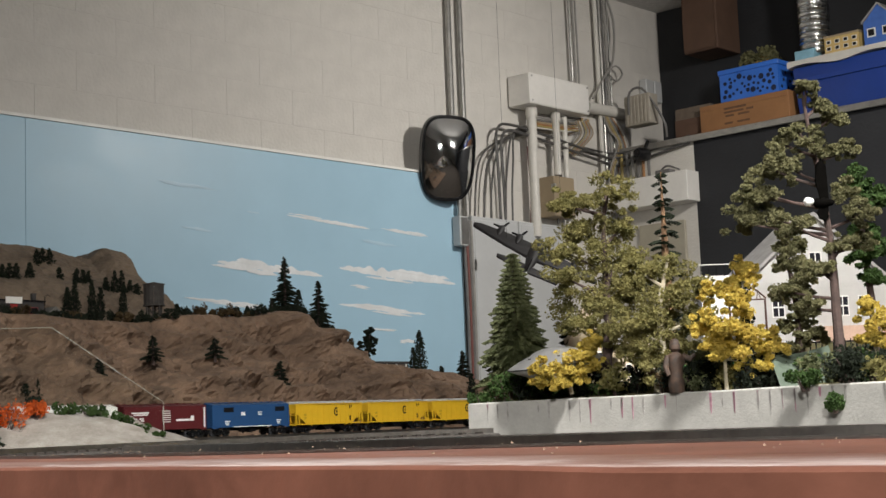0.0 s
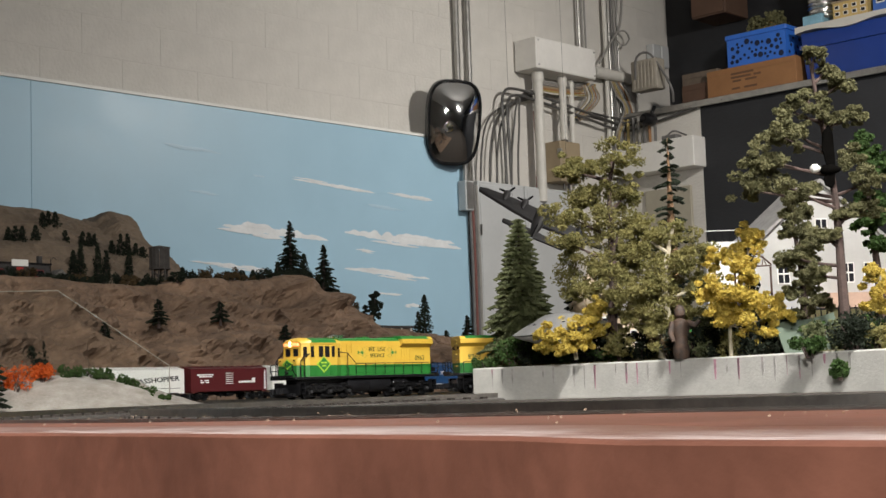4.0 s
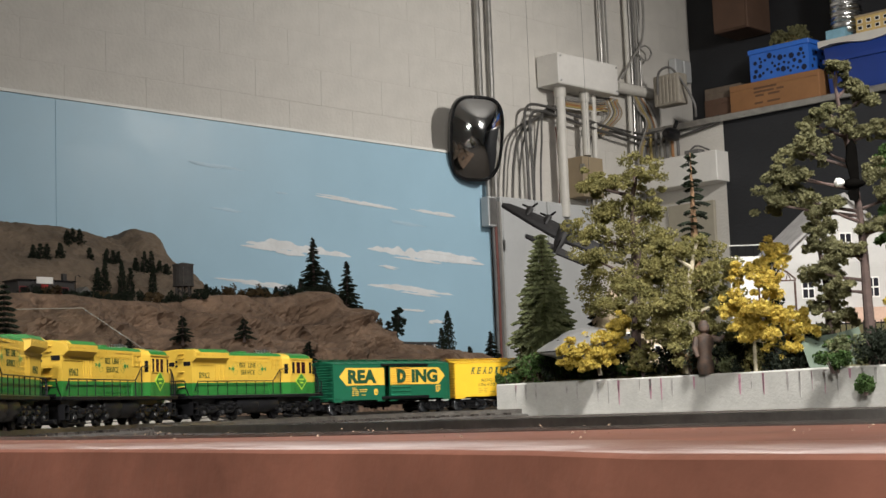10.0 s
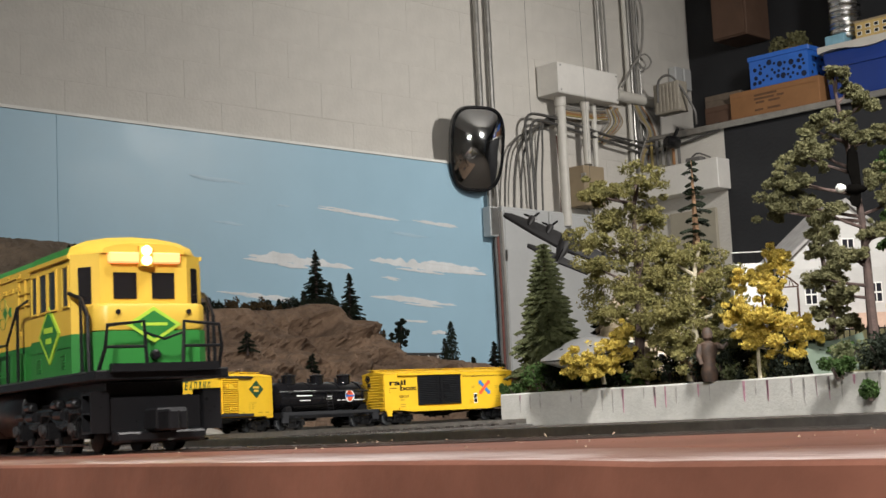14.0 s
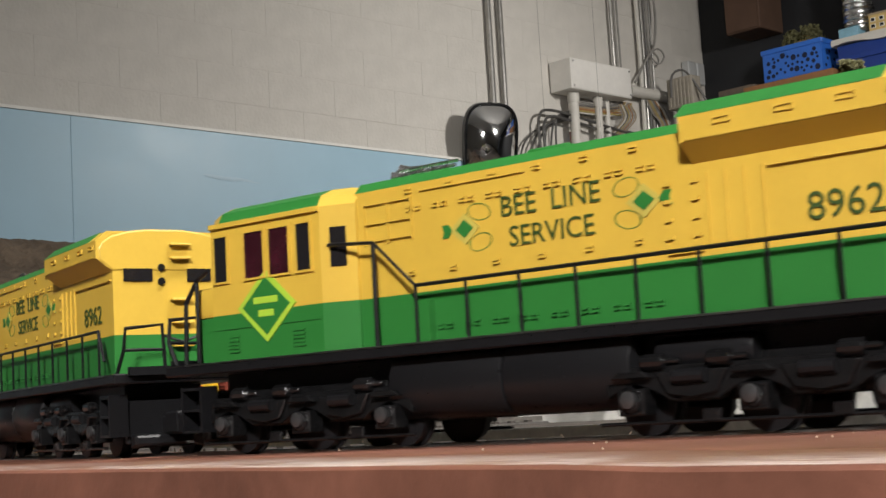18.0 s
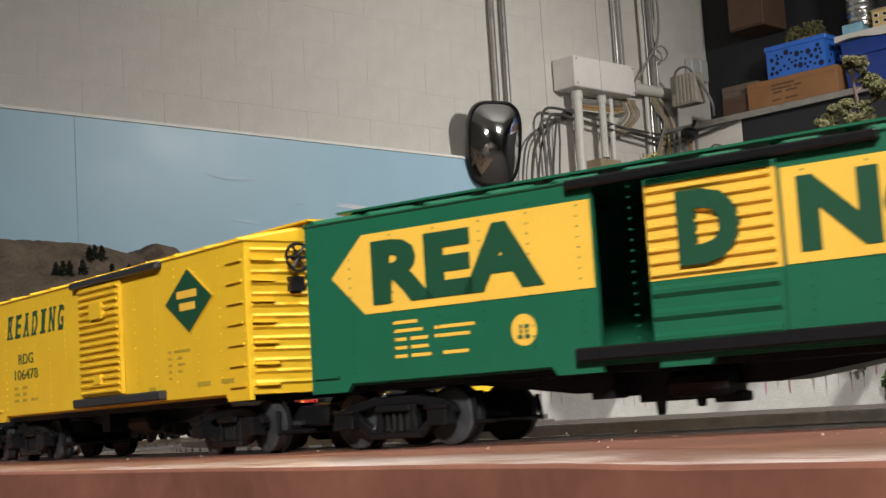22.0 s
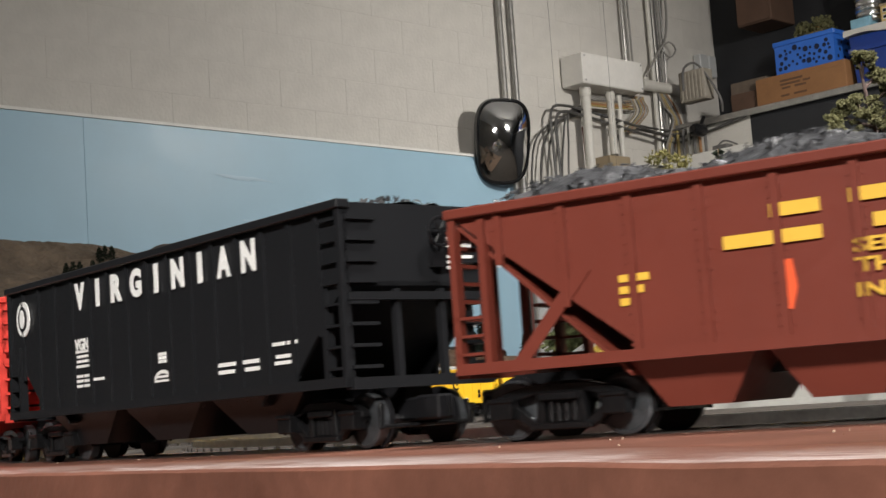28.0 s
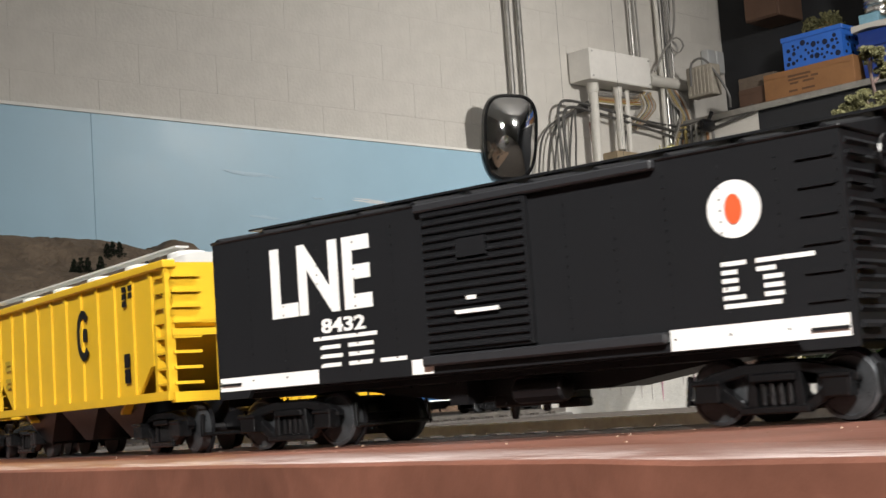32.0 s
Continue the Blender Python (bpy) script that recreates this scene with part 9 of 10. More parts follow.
def mirror():
    c = on_a(0.199, 1.478, 0.16)
    root = thing("convex_mirror", None, None, "black-framed convex safety mirror on the wall", "mirror", at=Matrix.Translation(c) @ pose(0, 0, 0, 0, 0, 24) @ pose(0, 0, 0, 11, 0, 0))
    n = 40

    def ring(w, h, y, p=4.0):
        out = []
        for k in range(n):
            a = 2 * math.pi * k / n
            ca, sa = math.cos(a), math.sin(a)
            x = w * math.copysign(abs(ca) ** (2 / p), ca)
            z = h * math.copysign(abs(sa) ** (2 / p), sa)
            out.append((x * (1.0 + 0.05 * z / h), y, z))
        return out
    bm = bmesh.new()
    prof = [(0.148, 0.220, -0.010), (0.156, 0.229, -0.024), (0.166, 0.240, -0.020), (0.168, 0.243, 0.008), (0.150, 0.220, 0.028)]
    rows = [[bm.verts.new(q) for q in ring(*p, 3.2)] for p in prof]
    for a, b in zip(rows, rows[1:] + rows[:1]):
        for k in range(n):
            bm.faces.new((a[k], a[(k + 1) % n], b[(k + 1) % n], b[k]))
    part("frame", bm, mat("gloss_black_frame", (0.012, 0.012, 0.013), 0.10), root, "gloss black moulded frame", True)

    def dome(w, h, out):
        bm = bmesh.new()
        rows = []
        for f in (1.0, 0.93, 0.85, 0.75, 0.65, 0.55, 0.45, 0.35, 0.25, 0.15, 0.06):
            rows.append([bm.verts.new(q) for q in ring(w * f, h * f, -0.016 - out - 0.080 * (1 - f * f), 3.2 - 1.2 * (1 - f))])
        for a, b in zip(rows, rows[1:]):
            for k in range(n):
                bm.faces.new((a[k], a[(k + 1) % n], b[(k + 1) % n], b[k]))
        bm.faces.new(rows[-1])
        return bm
    part("glass", dome(0.156, 0.229, 0.0), mat("mirror_silver", (0.86, 0.86, 0.86), 0.02, metal=1.0, vary=0.0), root, "bulging silvered glass", True)
    bm = bmesh.new()
    tube(bm, [(0, 0.02, 0), (0.04, 0.10, 0), (0.06, 0.20, 0)], 0.014, 8)
    part("bracket", bm, GREY, root)


mirror()


def wire_gutter():
    root = thing("wire_gutter", None, None, "cream sheet-metal wiring gutter box on the wall", "gutter box", at=frame_a(0.725, 1.99, 0.0))
    bm = plain_box(0, 0.585, -0.17, 0, -0.095, 0.095); soften(bm, 0.004, 1)
    part("body", bm, BOXW, root)
    bm = plain_box(0.008, 0.577, -0.173, -0.17, -0.088, 0.088); soften(bm, 0.002, 1)
    part("cover", bm, BOXW, root)
    for x in (0.02, 0.565):
        for z in (-0.075, 0.075):
            bm = bmesh.new(); lathe(bm, [(0.006, -0.177), (0.006, -0.172)], 10, "y", (x, 0, z))
            part("screw", bm, ZINC, root)


wire_gutter()
for x, z0, r in ((0.802, 1.10, 0.030), (0.968, 1.50, 0.024)):
    pipe("pvc_pipe", [on_a(x, 1.905, 0.085), on_a(x, z0, 0.085)], r, PVC, "thick cream pvc pipe under the gutter", "pipe", 16)
    bm = bmesh.new()
    p = on_a(x, 1.87, 0.085)
    lathe(bm, [(r + 0.005, -0.035), (r + 0.007, -0.02), (r + 0.007, 0.02), (r + 0.005, 0.035)], 18, "z", tuple(p))
    thing("pipe_collar", bm, PVC, "cream pvc pipe collar", "pipe", smooth=True)
pipe("pvc_pipe", [on_a(1.05, 1.90, 0.06), on_a(1.05, 1.2, 0.06)], 0.020, PVC, "slim cream pvc pipe", "pipe")
pipe("pvc_pipe", [on_a(1.22, 1.985, 0.06), on_a(1.52, 1.985, 0.06)], 0.036, PVC, "cream pvc pipe from the gutter to the corner", "pipe", 16)
# conduits from the ceiling
for k, (x, r, m) in enumerate(((1.150, 0.010, ZINC), (1.174, 0.009, CABLE), (1.198, 0.007, CABLE), (1.345, 0.015, PVC), (1.374, 0.009, ZINC), (1.397, 0.007, DKCON), (1.418, 0.010, CABLE), (1.440, 0.007, ZINC))):
    pipe("conduit", [on_a(x, 2.78, 0.03), on_a(x + 0.004, 2.2, 0.03), on_a(x, 1.10 if k > 2 else 2.08, 0.03)], r, m, "conduit running down from the ceiling", group="conduits by the corner")
# bent conduits rising from the cabinets, then along the wall and the shelf edge
for k, (x, lean) in enumerate(((0.450, 0.055), (0.500, 0.050), (0.540, 0.045), (0.630, 0.030), (0.668, 0.020))):
    o = 0.032 + 0.007 * k
    pipe("bent_conduit", [on_a(x, 1.16, o), on_a(x + lean * 0.3, 1.38, o), on_a(x + lean, 1.55, o), on_a(x + lean + (0.70 - x - lean) * 0.5, 1.655 + 0.006 * k, o), on_a(0.715, 1.705 + 0.010 * k, o), on_a(0.80, 1.74 + 0.012 * k, o)], 0.0062, DKZ, "bent grey conduit fanning out to the cabinets", "conduit", 9, group="bent conduits")
for x, z, dz in ((0.575, 1.765, -0.095), (0.605, 1.73, -0.10)):
    pipe("bent_conduit", [on_a(x + 0.01, 1.16, 0.07), on_a(x + 0.006, 1.45, 0.07), on_a(x, z - 0.09, 0.07), on_a(x + 0.018, z - 0.025, 0.07), on_a(x + 0.055, z, 0.07), on_a(0.75, z - 0.004, 0.075), on_a(1.10, z + dz * 0.55, 0.07), on_a(1.42, z + dz, 0.06), on_b(1.62, z + dz + 0.015, 0.03), on_b(1.9, z + dz + 0.07, 0.03)], 0.0088, DKZ, "bent grey conduit sweeping across the wall", "conduit", 9, group="bent conduits")
for k, (x, z) in enumerate(((0.985, 1.72), (1.02, 1.69))):
    pipe("bent_conduit", [on_a(x, 1.2, 0.05), on_a(x, z - 0.15, 0.05), on_a(x + 0.03, z - 0.04, 0.05), on_a(x + 0.09, z, 0.05), on_a(1.40, z - 0.01, 0.05), on_b(1.65, z, 0.03)], 0.0075, DKZ, "bent grey conduit sweeping across the wall", "conduit", 9, group="bent conduits")
# coiled and hanging cables under the gutter
rnd = random.Random(12)
cols = [CABLE, CABLE, DKCON, TAN, mat("orange_wire", (0.30, 0.15, 0.06), 0.6), mat("yellow_wire", (0.36, 0.28, 0.10), 0.6), PVC]
for k in range(13):
    x0 = 0.86 + 0.018 * k
    z = 1.86 - 0.012 * (k % 7)
    pipe("cable", [on_a(0.84, z, 0.05), on_a(0.95, z - 0.01 * rnd.random(), 0.07), on_a(1.05 + 0.01 * k, z + 0.02, 0.06), on_a(1.16 + 0.006 * k, 1.90, 0.06)], 0.0048, cols[k % 7], "loose cable bundled below the gutter", "cable", 6, group="bundled cables")
for k in range(9):
    a = 1.13 + 0.012 * k
    pipe("cable", [on_a(a, 1.89, 0.06), on_a(a + 0.02, 1.80, 0.07), on_a(a - 0.03 - 0.01 * k, 1.72 - 0.008 * k, 0.06), on_a(a - 0.10, 1.66, 0.05)], 0.0042, cols[(k * 3) % 7], "hanging loop of cable", "cable", 6, group="bundled cables")
for k in range(8):
    x = 1.385 + 0.012 * k
    pipe("cable", [on_a(x - 0.03, 1.95, 0.05), on_a(x, 1.86, 0.06 + 0.004 * k), on_a(x + 0.05, 1.78 - 0.01 * k, 0.07), on_a(x - 0.01, 1.60, 0.06), on_a(x - 0.02, 1.45 - 0.02 * k, 0.05)], 0.0052, cols[(k * 2 + 1) % 7], "tangled cable hanging by the corner", "cable", 6, group="tangled cables")
pipe("cable", [on_a(1.28, 2.05, 0.05), on_a(1.36, 2.20, 0.06), on_a(1.44, 2.34, 0.06), on_a(1.47, 2.60, 0.05), on_a(1.43, 2.78, 0.04)], 0.008, CABLE, "loose looped cable on the wall", "cable", 6)
pipe("cable", [on_a(1.38, 2.24, 0.06), on_a(1.45, 2.30, 0.07), on_a(1.50, 2.26, 0.07), on_a(1.46, 2.20, 0.06), on_a(1.40, 2.24, 0.06)], 0.006, CABLE, "loose looped cable on the wall", "cable", 6)
pipe("cable", [on_a(0.80, 1.66, 0.05), on_a(0.81, 1.40, 0.05), on_a(0.80, 1.16, 0.05)], 0.010, mat("red_wire", (0.16, 0.055, 0.045), 0.6), "dull red cable beside the pipe", "cable", 6)
tan_box = thing("tan_box", None, None, "tan steel control box with hasps on the wall", "control box", at=frame_a(0.905, 1.36, 0.0))
bm = plain_box(0.0, 0.20, -0.12, 0, -0.125, 0.125); soften(bm, 0.004, 1)
part("body", bm, TAN, tan_box)
for z in (-0.06, 0.06):
    part("hasp", plain_box(-0.004, 0.012, -0.128, -0.10, z - 0.015, z + 0.015), ZINC, tan_box)

# grey electrical cabinets
for x0, x1 in ((0.395, 0.685), (0.692, 0.985)):
    w = (x1 - x0) / S
    c = thing("electrical_cabinet", None, None, "tall grey enamelled electrical cabinet on the wall", "cabinet", group="electrical cabinets", at=frame_a(x0, 0.0, 0.0))
    bm = plain_box(0.0, w, -0.08, 0.0, -0.40, 1.185); soften(bm, 0.006, 2)
    part("body", bm, BOXG, c)
    bm = plain_box(0.012, w - 0.012, -0.086, -0.08, -0.38, 1.165); soften(bm, 0.003, 1)
    d = part("door", bm, BOXG, c, "flat grey cabinet door")
    part("latch", plain_box(w - 0.045, w - 0.025, -0.096, -0.086, 0.46, 0.52), BLK, d, "black latch")
    for z in (0.1, 0.9):
        part("hinge", plain_box(0.006, 0.016, -0.092, -0.084, z - 0.03, z + 0.03), ZINC, d)

# lower wall B: white end, then black; the deep shelf above it
wp = thing("white_panel", plain_box(0.0, 0.62, -0.004, 0.012, -E, 1.72), paint_wall, "white painted stretch of wall beside the corner", "wall", kind="structure", at=frame_b(CORNER.x, 0))
bp = thing("black_panel", plain_box(0.62, 8.0, -0.004, 0.012, -E, 1.72), black_paint_shade, "matt black painted wall below the shelf", "wall", kind="structure", at=frame_b(CORNER.x, 0))
wb = thing("wall_box", None, None, "long cream wall trunking box with gear on top", "trunking", at=frame_b(1.46, 1.42, 0.0))
bm = plain_box(0.0, 0.66, -0.14, -0.004, -0.10, 0.09); soften(bm, 0.004, 1)
part("body", bm, BOXW, wb)
gear = thing("bracket_gear", None, None, "small dark gear lying on the trunking", "bracket", at=frame_b(1.78, 1.513, 0.07))
bm = plain_box(-0.05, 0.06, -0.04, 0.03, 0, 0.03); soften(bm, 0.006, 2)
part("body", bm, DKCON, gear)
pipe("cable", [on_b(1.74, 1.52, 0.07), on_b(1.79, 1.57, 0.07), on_b(1.86, 1.53, 0.07)], 0.006, DKCON, "dark wire on the trunking", "cable", 6)
dr = thing("door_panel", None, None, "beige door behind the trees in the black wall", "door", at=frame_b(1.60, 0.6, 0.0))
bm = plain_box(0, 0.35, -0.03, -0.005, -1.6, 0.62); soften(bm, 0.004, 1)
part("leaf", bm, mat("beige_door", (0.36, 0.33, 0.26), 0.6, vary=0.08, scale=8), dr)
for k in range(7):
    pipe("cable", [on_b(1.505 + 0.03 * k, 1.70, 0.05), on_b(1.51 + 0.03 * k, 1.60, 0.06), on_b(1.505 + 0.03 * k, 1.53, 0.05)], 0.010, cols[(k * 5) % 7] if k % 2 else DKCON, "short dark cable tail by the corner", "cable", 6, group="cable tails")
sc = thing("security_camera", None, None, "small black security camera under the shelf", "camera", at=frame_b(1.69, 1.66, 0.12))
bm = bmesh.new(); lathe(bm, [(0.0, -0.07), (0.028, -0.066), (0.040, -0.045), (0.042, 0.03), (0.030, 0.05), (0.0, 0.052)], 20, "y")
part("body", bm, BLK, sc, "", True)
bm = bmesh.new(); lathe(bm, [(0.020, -0.074), (0.022, -0.066)], 16, "y"); part("lens", bm, TINT, sc)
bm = bmesh.new(); tube(bm, [(0, 0.02, 0.03), (0.01, 0.05, 0.09)], 0.012, 8); part("arm", bm, BLK, sc)


def shelf():
    root = thing("shelf", None, None, "deep dark storage shelf with a bright metal edge", "shelf", kind="structure", at=frame_b(CORNER.x, 0))
    part("board", plain_box(0.0, 8.0, -0.03, 0.60, 1.715, 1.735), mat("dark_board", (0.06, 0.055, 0.05), 0.7), root)
    bm = plain_box(0.0, 8.0, -0.045, -0.03, 1.70, 1.740); soften(bm, 0.003, 1)
    part("edge", bm, ZINC, root, "bright metal angle edge")
    # black colour here stands in for the deep shade above the shelf
    part("back", plain_box(-0.2, 8.0, 0.60, 0.70, 1.735, 2.79), black_paint_shade, root)


shelf()


def carton(x0, x1, z1, depth, material, label, z0=1.737, out=0.0, flap=True):
    w = (x1 - x0) / S
    c = thing("cardboard_box", None, None, label, "box", at=frame_b(x0, 0, out))
    bm = plain_box(0, w, 0.0, depth, z0, z1); soften(bm, 0.004, 1)
    part("body", bm, material, c)
    part("tape", plain_box(0.01, w - 0.01, depth * 0.45, depth * 0.55, z1, z1 + 0.002), TAN, c)
    if flap:
        part("flap", plain_box(0.006, w - 0.006, -0.003, 0.0, z1 - 0.035, z1 - 0.002), material, c)
    return c, w


CARD = mat("brown_cardboard", (0.26, 0.125, 0.050), 0.8, vary=0.12, scale=8, bump=0.1)
DCARD = mat("dark_cardboard", (0.10, 0.055, 0.035), 0.8, vary=0.15, scale=8)
c1, w1 = carton(1.949, 2.393, 1.915, 0.30, CARD, "long brown cardboard box with faded dark print")
c1b = bars([[(0, 0.16)], [(0, 0.14), (0.16, 0.05)], [(0.01, 0.06), (0.10, 0.08)], [], [(0, 0.06), (0.09, 0.09)]], 0.013, 0.010)
ob = put("faded_lettering", c1b, mat("faded_print", (0.12, 0.06, 0.03), 0.85), c1, pose(w1 * 0.28, -0.001, 1.865))
carton(1.80, 1.945, 1.865, 0.28, DCARD, "dark brown cardboard box", out=-0.03)
carton(1.79, 1.98, 1.945, 0.22, mat("grey_brown_card", (0.13, 0.10, 0.075), 0.8), "flat grey-brown carton on the boxes", z0=1.867, out=-0.06)
hb = thing("hanging_cabinet", None, None, "dark brown cabinet hung above the shelf", "cabinet", at=frame_b(1.747, 0.0, -0.30))
bm = plain_box(0, 0.26, 0, 0.28, 2.36, 2.785); soften(bm, 0.006, 1)
part("body", bm, DCARD, hb)
part("door", plain_box(0.01, 0.25, -0.012, -0.002, 2.37, 2.775), DCARD, hb)
carton(1.93, 2.04, 2.06, 0.2, DCARD, "dark carton at the back of the shelf", z0=1.737, out=-0.34)


def crate():
    root = thing("storage_crate", None, None, "bright blue perforated plastic crate on a carton", "crate", at=frame_b(2.048, 1.918, -0.03))
    blue = mat("blue_crate_plastic", (0.030, 0.14, 0.55), 0.42, vary=0.08, scale=10)
    w, d, h = 0.41, 0.30, 0.205
    rnd = random.Random(21)
    holes = []
    while len(holes) < 34:
        r = rnd.choice((0.009, 0.013, 0.018))
        x, z = rnd.uniform(0.03, w - 0.03), rnd.uniform(0.025, h - 0.055)
        if all(math.hypot(x - a, z - b) > r + c + 0.005 for a, b, c in holes):
            holes.append((x, z, r))
    bm = plain_box(0, w, 0.0, 0.006, 0, h)
    for x0, x1, y0, y1 in ((0, 0.006, 0.006, d), (w - 0.006, w, 0.006, d), (0, w, d - 0.006, d)):
        box(bm, x0, x1, y0, y1, 0, h)
    box(bm, 0, w, 0.0, d, 0, 0.006)
    part("body", bm, blue, root)
    bm = bmesh.new()
    for x0, x1, y0, y1 in ((-0.008, w + 0.008, -0.008, 0.004), (-0.008, w + 0.008, d - 0.004, d + 0.008), (-0.008, 0.004, 0.004, d - 0.004), (w - 0.004, w + 0.008, 0.004, d - 0.004)):
        box(bm, x0, x1, y0, y1, h - 0.03, h)
    soften(bm, 0.003, 1)
    part("lip", bm, blue, root, "rolled blue rim")
    dk = mat("crate_hole", (0.006, 0.012, 0.04), 0.8)
    for x, z, r in holes:
        bm = disc(r, r, 16, 0.0012)
        put("hole", bm, dk, root, pose(x, -0.0002, z))
    for k in range(10):
        y, z = 0.04 + 0.025 * k, 0.04 + 0.045 * (k % 3)
        bm = disc(0.011, 0.011, 14, 0.0012)
        put("hole", bm, dk, root, pose(w + 0.0002, y, z, 0, 0, 90))


crate()


def tote():
    root = thing("storage_tote", None, None, "large dark blue plastic tote with an off-white lid", "tote", at=frame_b(2.41, 1.737, -0.02))
    blue = mat("navy_tote_plastic", (0.012, 0.040, 0.22), 0.38, vary=0.08, scale=8)
    bm = bmesh.new()
    prism(bm, [(0.03, 0.0), (0.86, 0.0), (0.89, 0.30), (0.0, 0.30)], 0.0, 0.42, along_y)
    soften(bm, 0.012, 2)
    part("body", bm, blue, root, "", True)
    bm = bmesh.new()
    prism(bm, [(0.0, 0.2), (0.89, 0.2), (0.89, 0.225), (0.0, 0.225)], -0.012, 0.0, along_y)
    part("band", bm, blue, root)
    bm = bmesh.new()
    n = 24
    prism(bm, [(-0.02 + 0.93 * k / n, 0.298 + 0.012 * math.sin(k * 0.55)) for k in range(n + 1)] + [(0.91 - 0.93 * k / n, 0.338) for k in range(n + 1)], -0.02, 0.44, along_y)
    part("lid", bm, mat("off_white_lid", (0.52, 0.50, 0.46), 0.6, vary=0.06, scale=10), root, "off-white lid with a wavy edge")


tote()
pl = thing("plant", None, None, "dusty olive artificial plant in the crate", "plant", at=frame_b(2.21, 2.10, -0.16))
flakes("foliage", [((0.0 + 0.06 * math.cos(k), 0.05 * math.sin(k * 1.7), 0.06 + 0.03 * math.sin(k * 2.3)), 0.055, 260) for k in range(7)], 0.012, FOL["grey_green"], pl, 81)
flakes("straw", [((0.03, -0.03, 0.03), 0.06, 160)], 0.012, mat("straw", (0.30, 0.20, 0.07), 0.9), pl, 82)


def duct():
    root = thing("flex_duct", None, None, "crinkled silver flexible duct rising to the ceiling", "duct", at=frame_b(2.475, 2.12, -0.16))
    bm = bmesh.new()
    prof = []
    for k in range(60):
        prof.append((0.088 + (0.008 if k % 2 else 0.0) + 0.003 * math.sin(k * 2.1), 0.011 * k))
    lathe(bm, prof, 24)
    for v in bm.verts:
        v.co.x += 0.004 * noise.noise(v.co * 25)
        v.co.y += 0.004 * noise.noise(v.co * 25 + Vector((5, 5, 5)))
    part("hose", bm, mat("foil", (0.75, 0.75, 0.74), 0.22, metal=1.0, vary=0.15, scale=40, bump=0.5, bump_scale=70), root, "", True)


duct()
lb = thing("blue_box", None, None, "small pale blue box on the tote", "box", at=frame_b(2.415, 2.079, -0.05))
bm = plain_box(0, 0.13, 0, 0.1, 0, 0.065); soften(bm, 0.004, 1)
part("body", bm, mat("pale_blue_card", (0.20, 0.38, 0.48), 0.7), lb)


def toy_house(x, z, w, d, h, colour, roofc, label, gable):
    r = thing("toy_house", None, None, label, "toy house", at=frame_b(x, z, -0.06))
    bm = bmesh.new()
    if gable:
        prism(bm, [(0, 0), (w, 0), (w, h * 0.6), (w / 2, h), (0, h * 0.6)], 0, d, along_y)
    else:
        box(bm, 0, w, 0, d, 0, h)
    part("wall", bm, colour, r)
    if gable:
        for s in (0, 1):
            bm = bmesh.new()
            a = -0.01 if s == 0 else w + 0.01
            prism(bm, [(a, h * 0.58), (w / 2, h), (w / 2, h + 0.012), (a, h * 0.58 + 0.012)], -0.008, d + 0.008, along_y)
            part("roof", bm, roofc, r)
    else:
        part("roof", plain_box(-0.006, w + 0.006, -0.006, d + 0.006, h, h + 0.01), roofc, r)
    n = 4 if not gable else 2
    for k in range(n):
        for zz in ((0.25, 0.62) if not gable else (0.22,)):
            xx = w * (k + 0.5) / n
            wd = part("window", plain_box(xx - w / n * 0.28, xx + w / n * 0.28, -0.003, 0, h * zz, h * (zz + 0.22)), white_trim, r)
            part("pane", plain_box(xx - w / n * 0.20, xx + w / n * 0.20, -0.005, -0.002, h * (zz + 0.03), h * (zz + 0.19)), TINT, wd)
    return r


toy_house(2.555, 2.079, 0.22, 0.12, 0.105, mat("cream_yellow_card", (0.50, 0.36, 0.14), 0.7), TAN, "cream-yellow model house with two rows of windows", False)
toy_house(2.735, 2.079, 0.19, 0.12, 0.24, mat("toy_blue", (0.05, 0.13, 0.42), 0.6), mat("grey_roof", (0.30, 0.29, 0.28), 0.8), "blue model house with grey gable roof", True)
wbx = thing("wall_unit", None, None, "grey plastic wall unit with a cable loop", "wall unit", at=frame_b(1.60, 1.955, 0.02))
bm = plain_box(0, 0.20, -0.10, 0.0, -0.10, 0.10); soften(bm, 0.01, 2)
part("body", bm, mat("grey_beige_plastic", (0.33, 0.30, 0.25), 0.5), wbx)
for k in range(6):
    part("fin", plain_box(0.02 + 0.028 * k, 0.032 + 0.028 * k, -0.106, -0.10, -0.085, 0.085), mat("grey_beige_plastic", (0.33, 0.30, 0.25), 0.5), wbx)
pipe("cable", [on_b(1.63, 1.93, 0.13), on_b(1.64, 2.07, 0.13), on_b(1.70, 2.09, 0.12), on_b(1.755, 1.98, 0.10), on_b(1.80, 1.84, 0.08), on_b(1.79, 1.76, 0.05)], 0.008, DKCON, "dark cable looped over the unit", "cable", 6)
sw = thing("switch_box", None, None, "small grey switch boxes high on the wall", "switch box", at=frame_a(1.70, 2.17, 0.0))
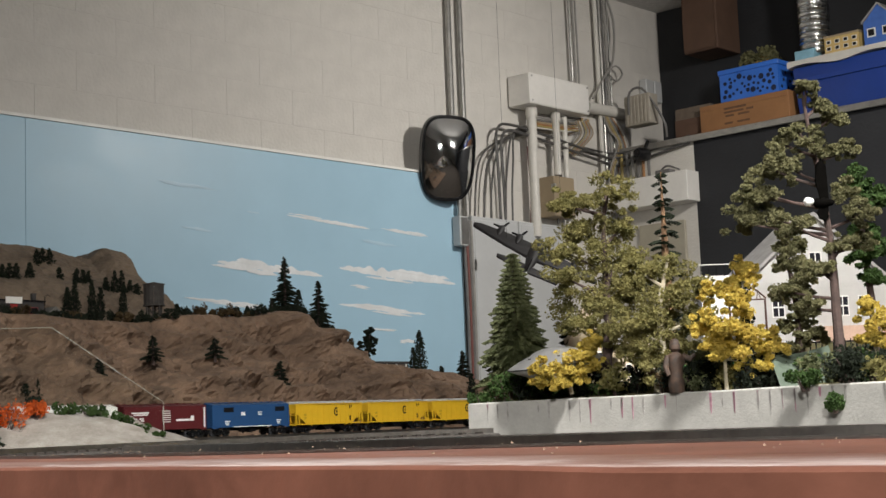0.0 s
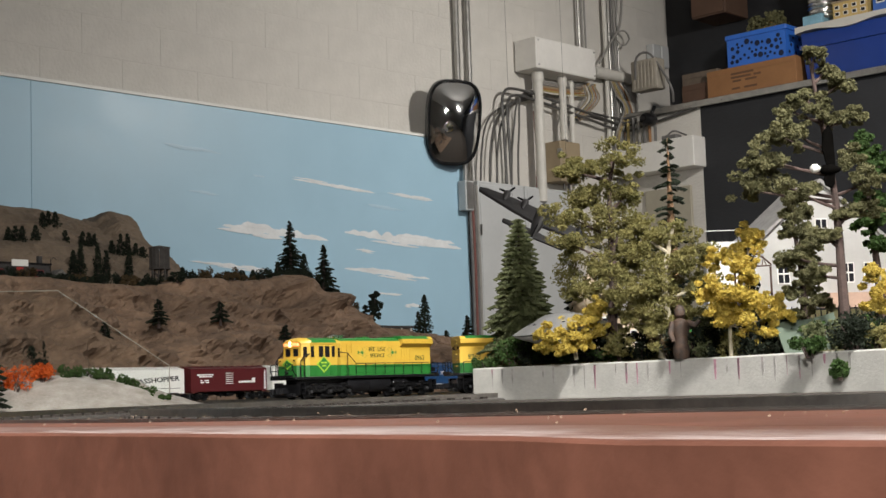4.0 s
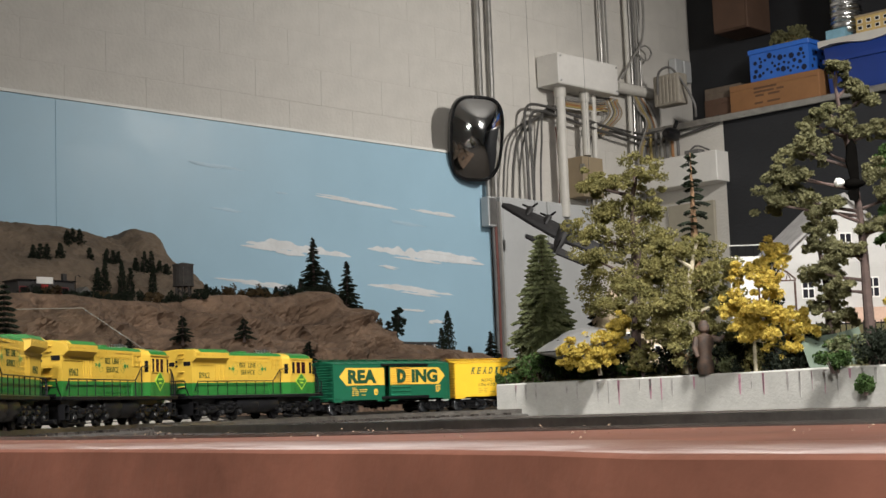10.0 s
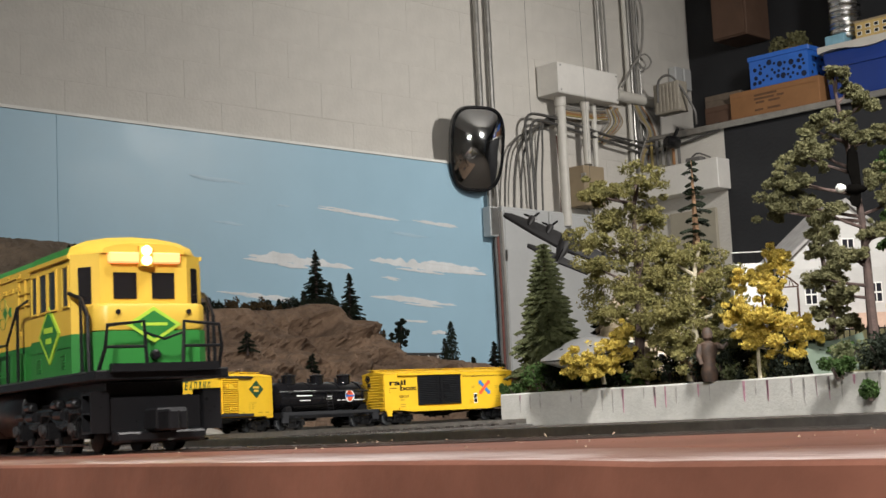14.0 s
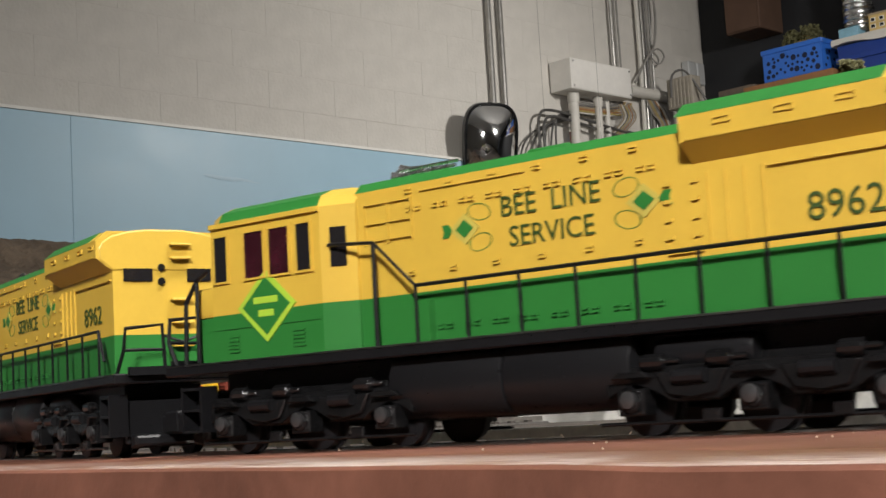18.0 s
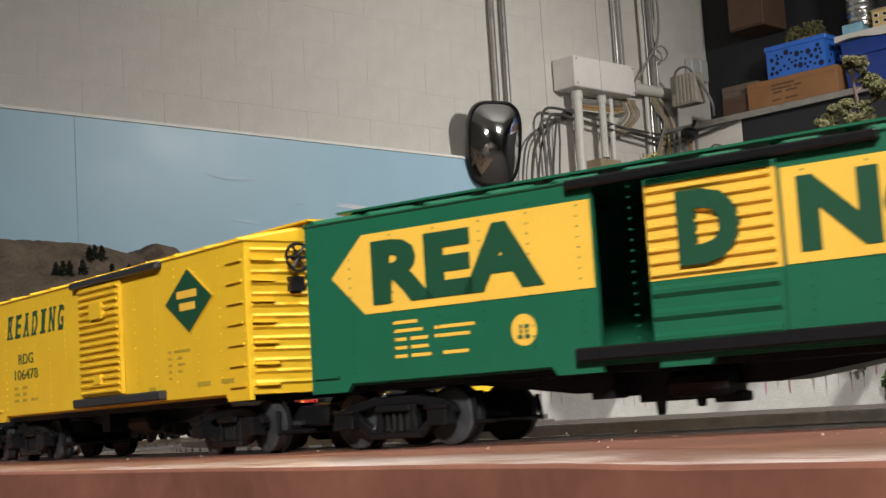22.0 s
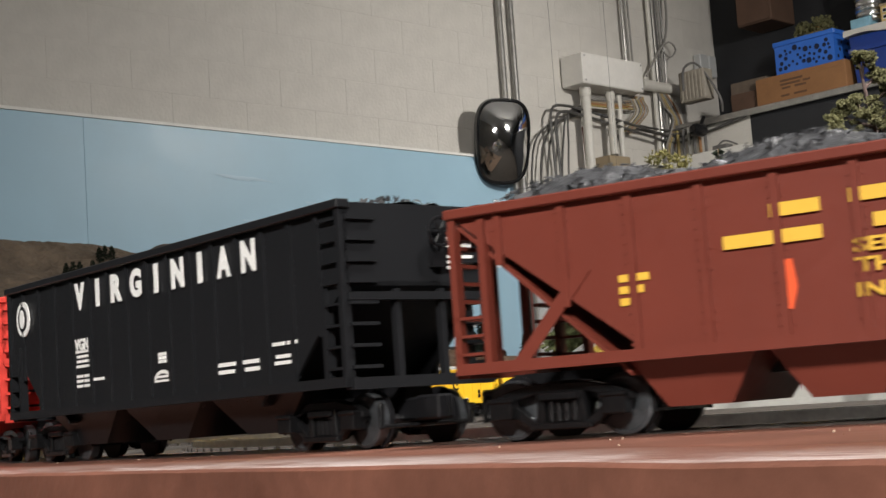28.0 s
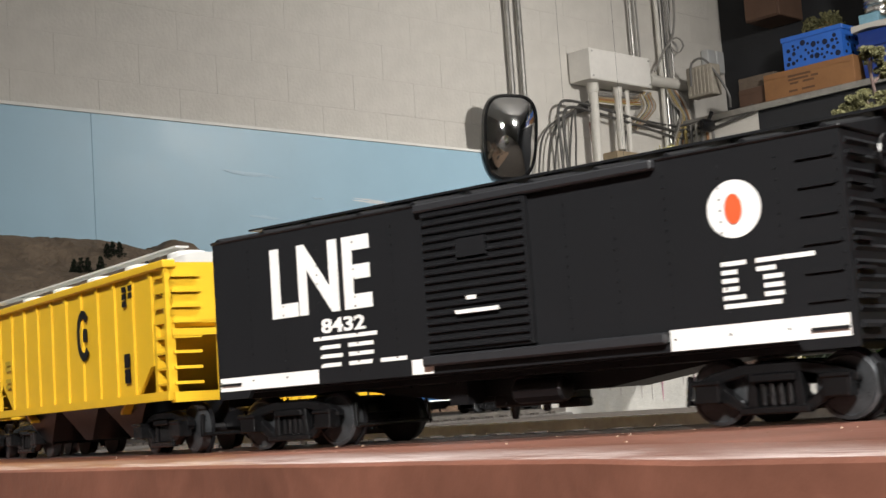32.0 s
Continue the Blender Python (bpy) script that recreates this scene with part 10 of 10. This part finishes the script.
for k in range(2):
    bm = plain_box(0.0 + 0.10 * k, 0.085 + 0.10 * k, -0.06, 0, -0.03 - 0.02 * k, 0.10); soften(bm, 0.006, 1)
    part("body", bm, BOXG, sw)

# the lamps that light the hall
for x, y, z in ((-0.20, -2.20, 2.83), (0.85, 0.25, 3.38), (2.5, 5.9, 3.53)):
    fl = thing("flood_lamp", None, None, "round white ceiling flood lamp", "lamp", group="ceiling lamps", at=pose(x, y, z))
    bm = bmesh.new(); lathe(bm, [(0.19, 0.02), (0.20, 0.04), (0.10, 0.10), (0.03, 0.30)], 24)
    part("shade", bm, BOXG, fl, "", True)
    bm = bmesh.new(); lathe(bm, [(0.185, 0.022), (0.185, 0.032), (0.12, 0.040)], 24)
    part("diffuser", bm, mat("lit_diffuser", (1.0, 0.96, 0.90), 0.4, vary=0.0, emit=30.0), fl, "glowing round diffuser")
blocks()


# ---- what moves: the whole train runs along the line; the head's way at each second
HEAD = [-2.62, -2.45, -2.28, -2.09, -1.902, -1.71, -1.52, -1.341, -1.174, -1.019, -0.868, -0.711, -0.541, -0.35, -0.161, 0.02, 0.199, 0.378, 0.555, 0.734, 0.91,
        1.091, 1.281, 1.479, 1.684, 1.878, 2.074, 2.280, 2.483, 2.679, 2.861, 3.066, 3.282]


def head_at(t):
    k = min(int(t), 31)
    f = t - k
    a, b, c, d = HEAD[max(k - 1, 0)], HEAD[k], HEAD[k + 1], HEAD[min(k + 2, 32)]
    return 0.5 * (2 * b + (c - a) * f + (2 * a - 5 * b + 4 * c - d) * f * f + (3 * b - a - 3 * c + d) * f ** 3)


def motions():
    for ob, front, length, flip in TRAIN:
        rows = []
        for k in range(0, 129):
            t = k * 0.25
            s = head_at(t) - front
            a, b = on_track(s - 0.2 * length), on_track(s - 0.8 * length)
            m = (a + b) / 2
            turn = math.degrees(math.atan2(a.y - b.y, a.x - b.x)) + (180 if flip else 0)
            rows.append((t, pose(m.x, m.y, RAIL, 0, 0, turn)))
        walk(ob, rows)


motions()
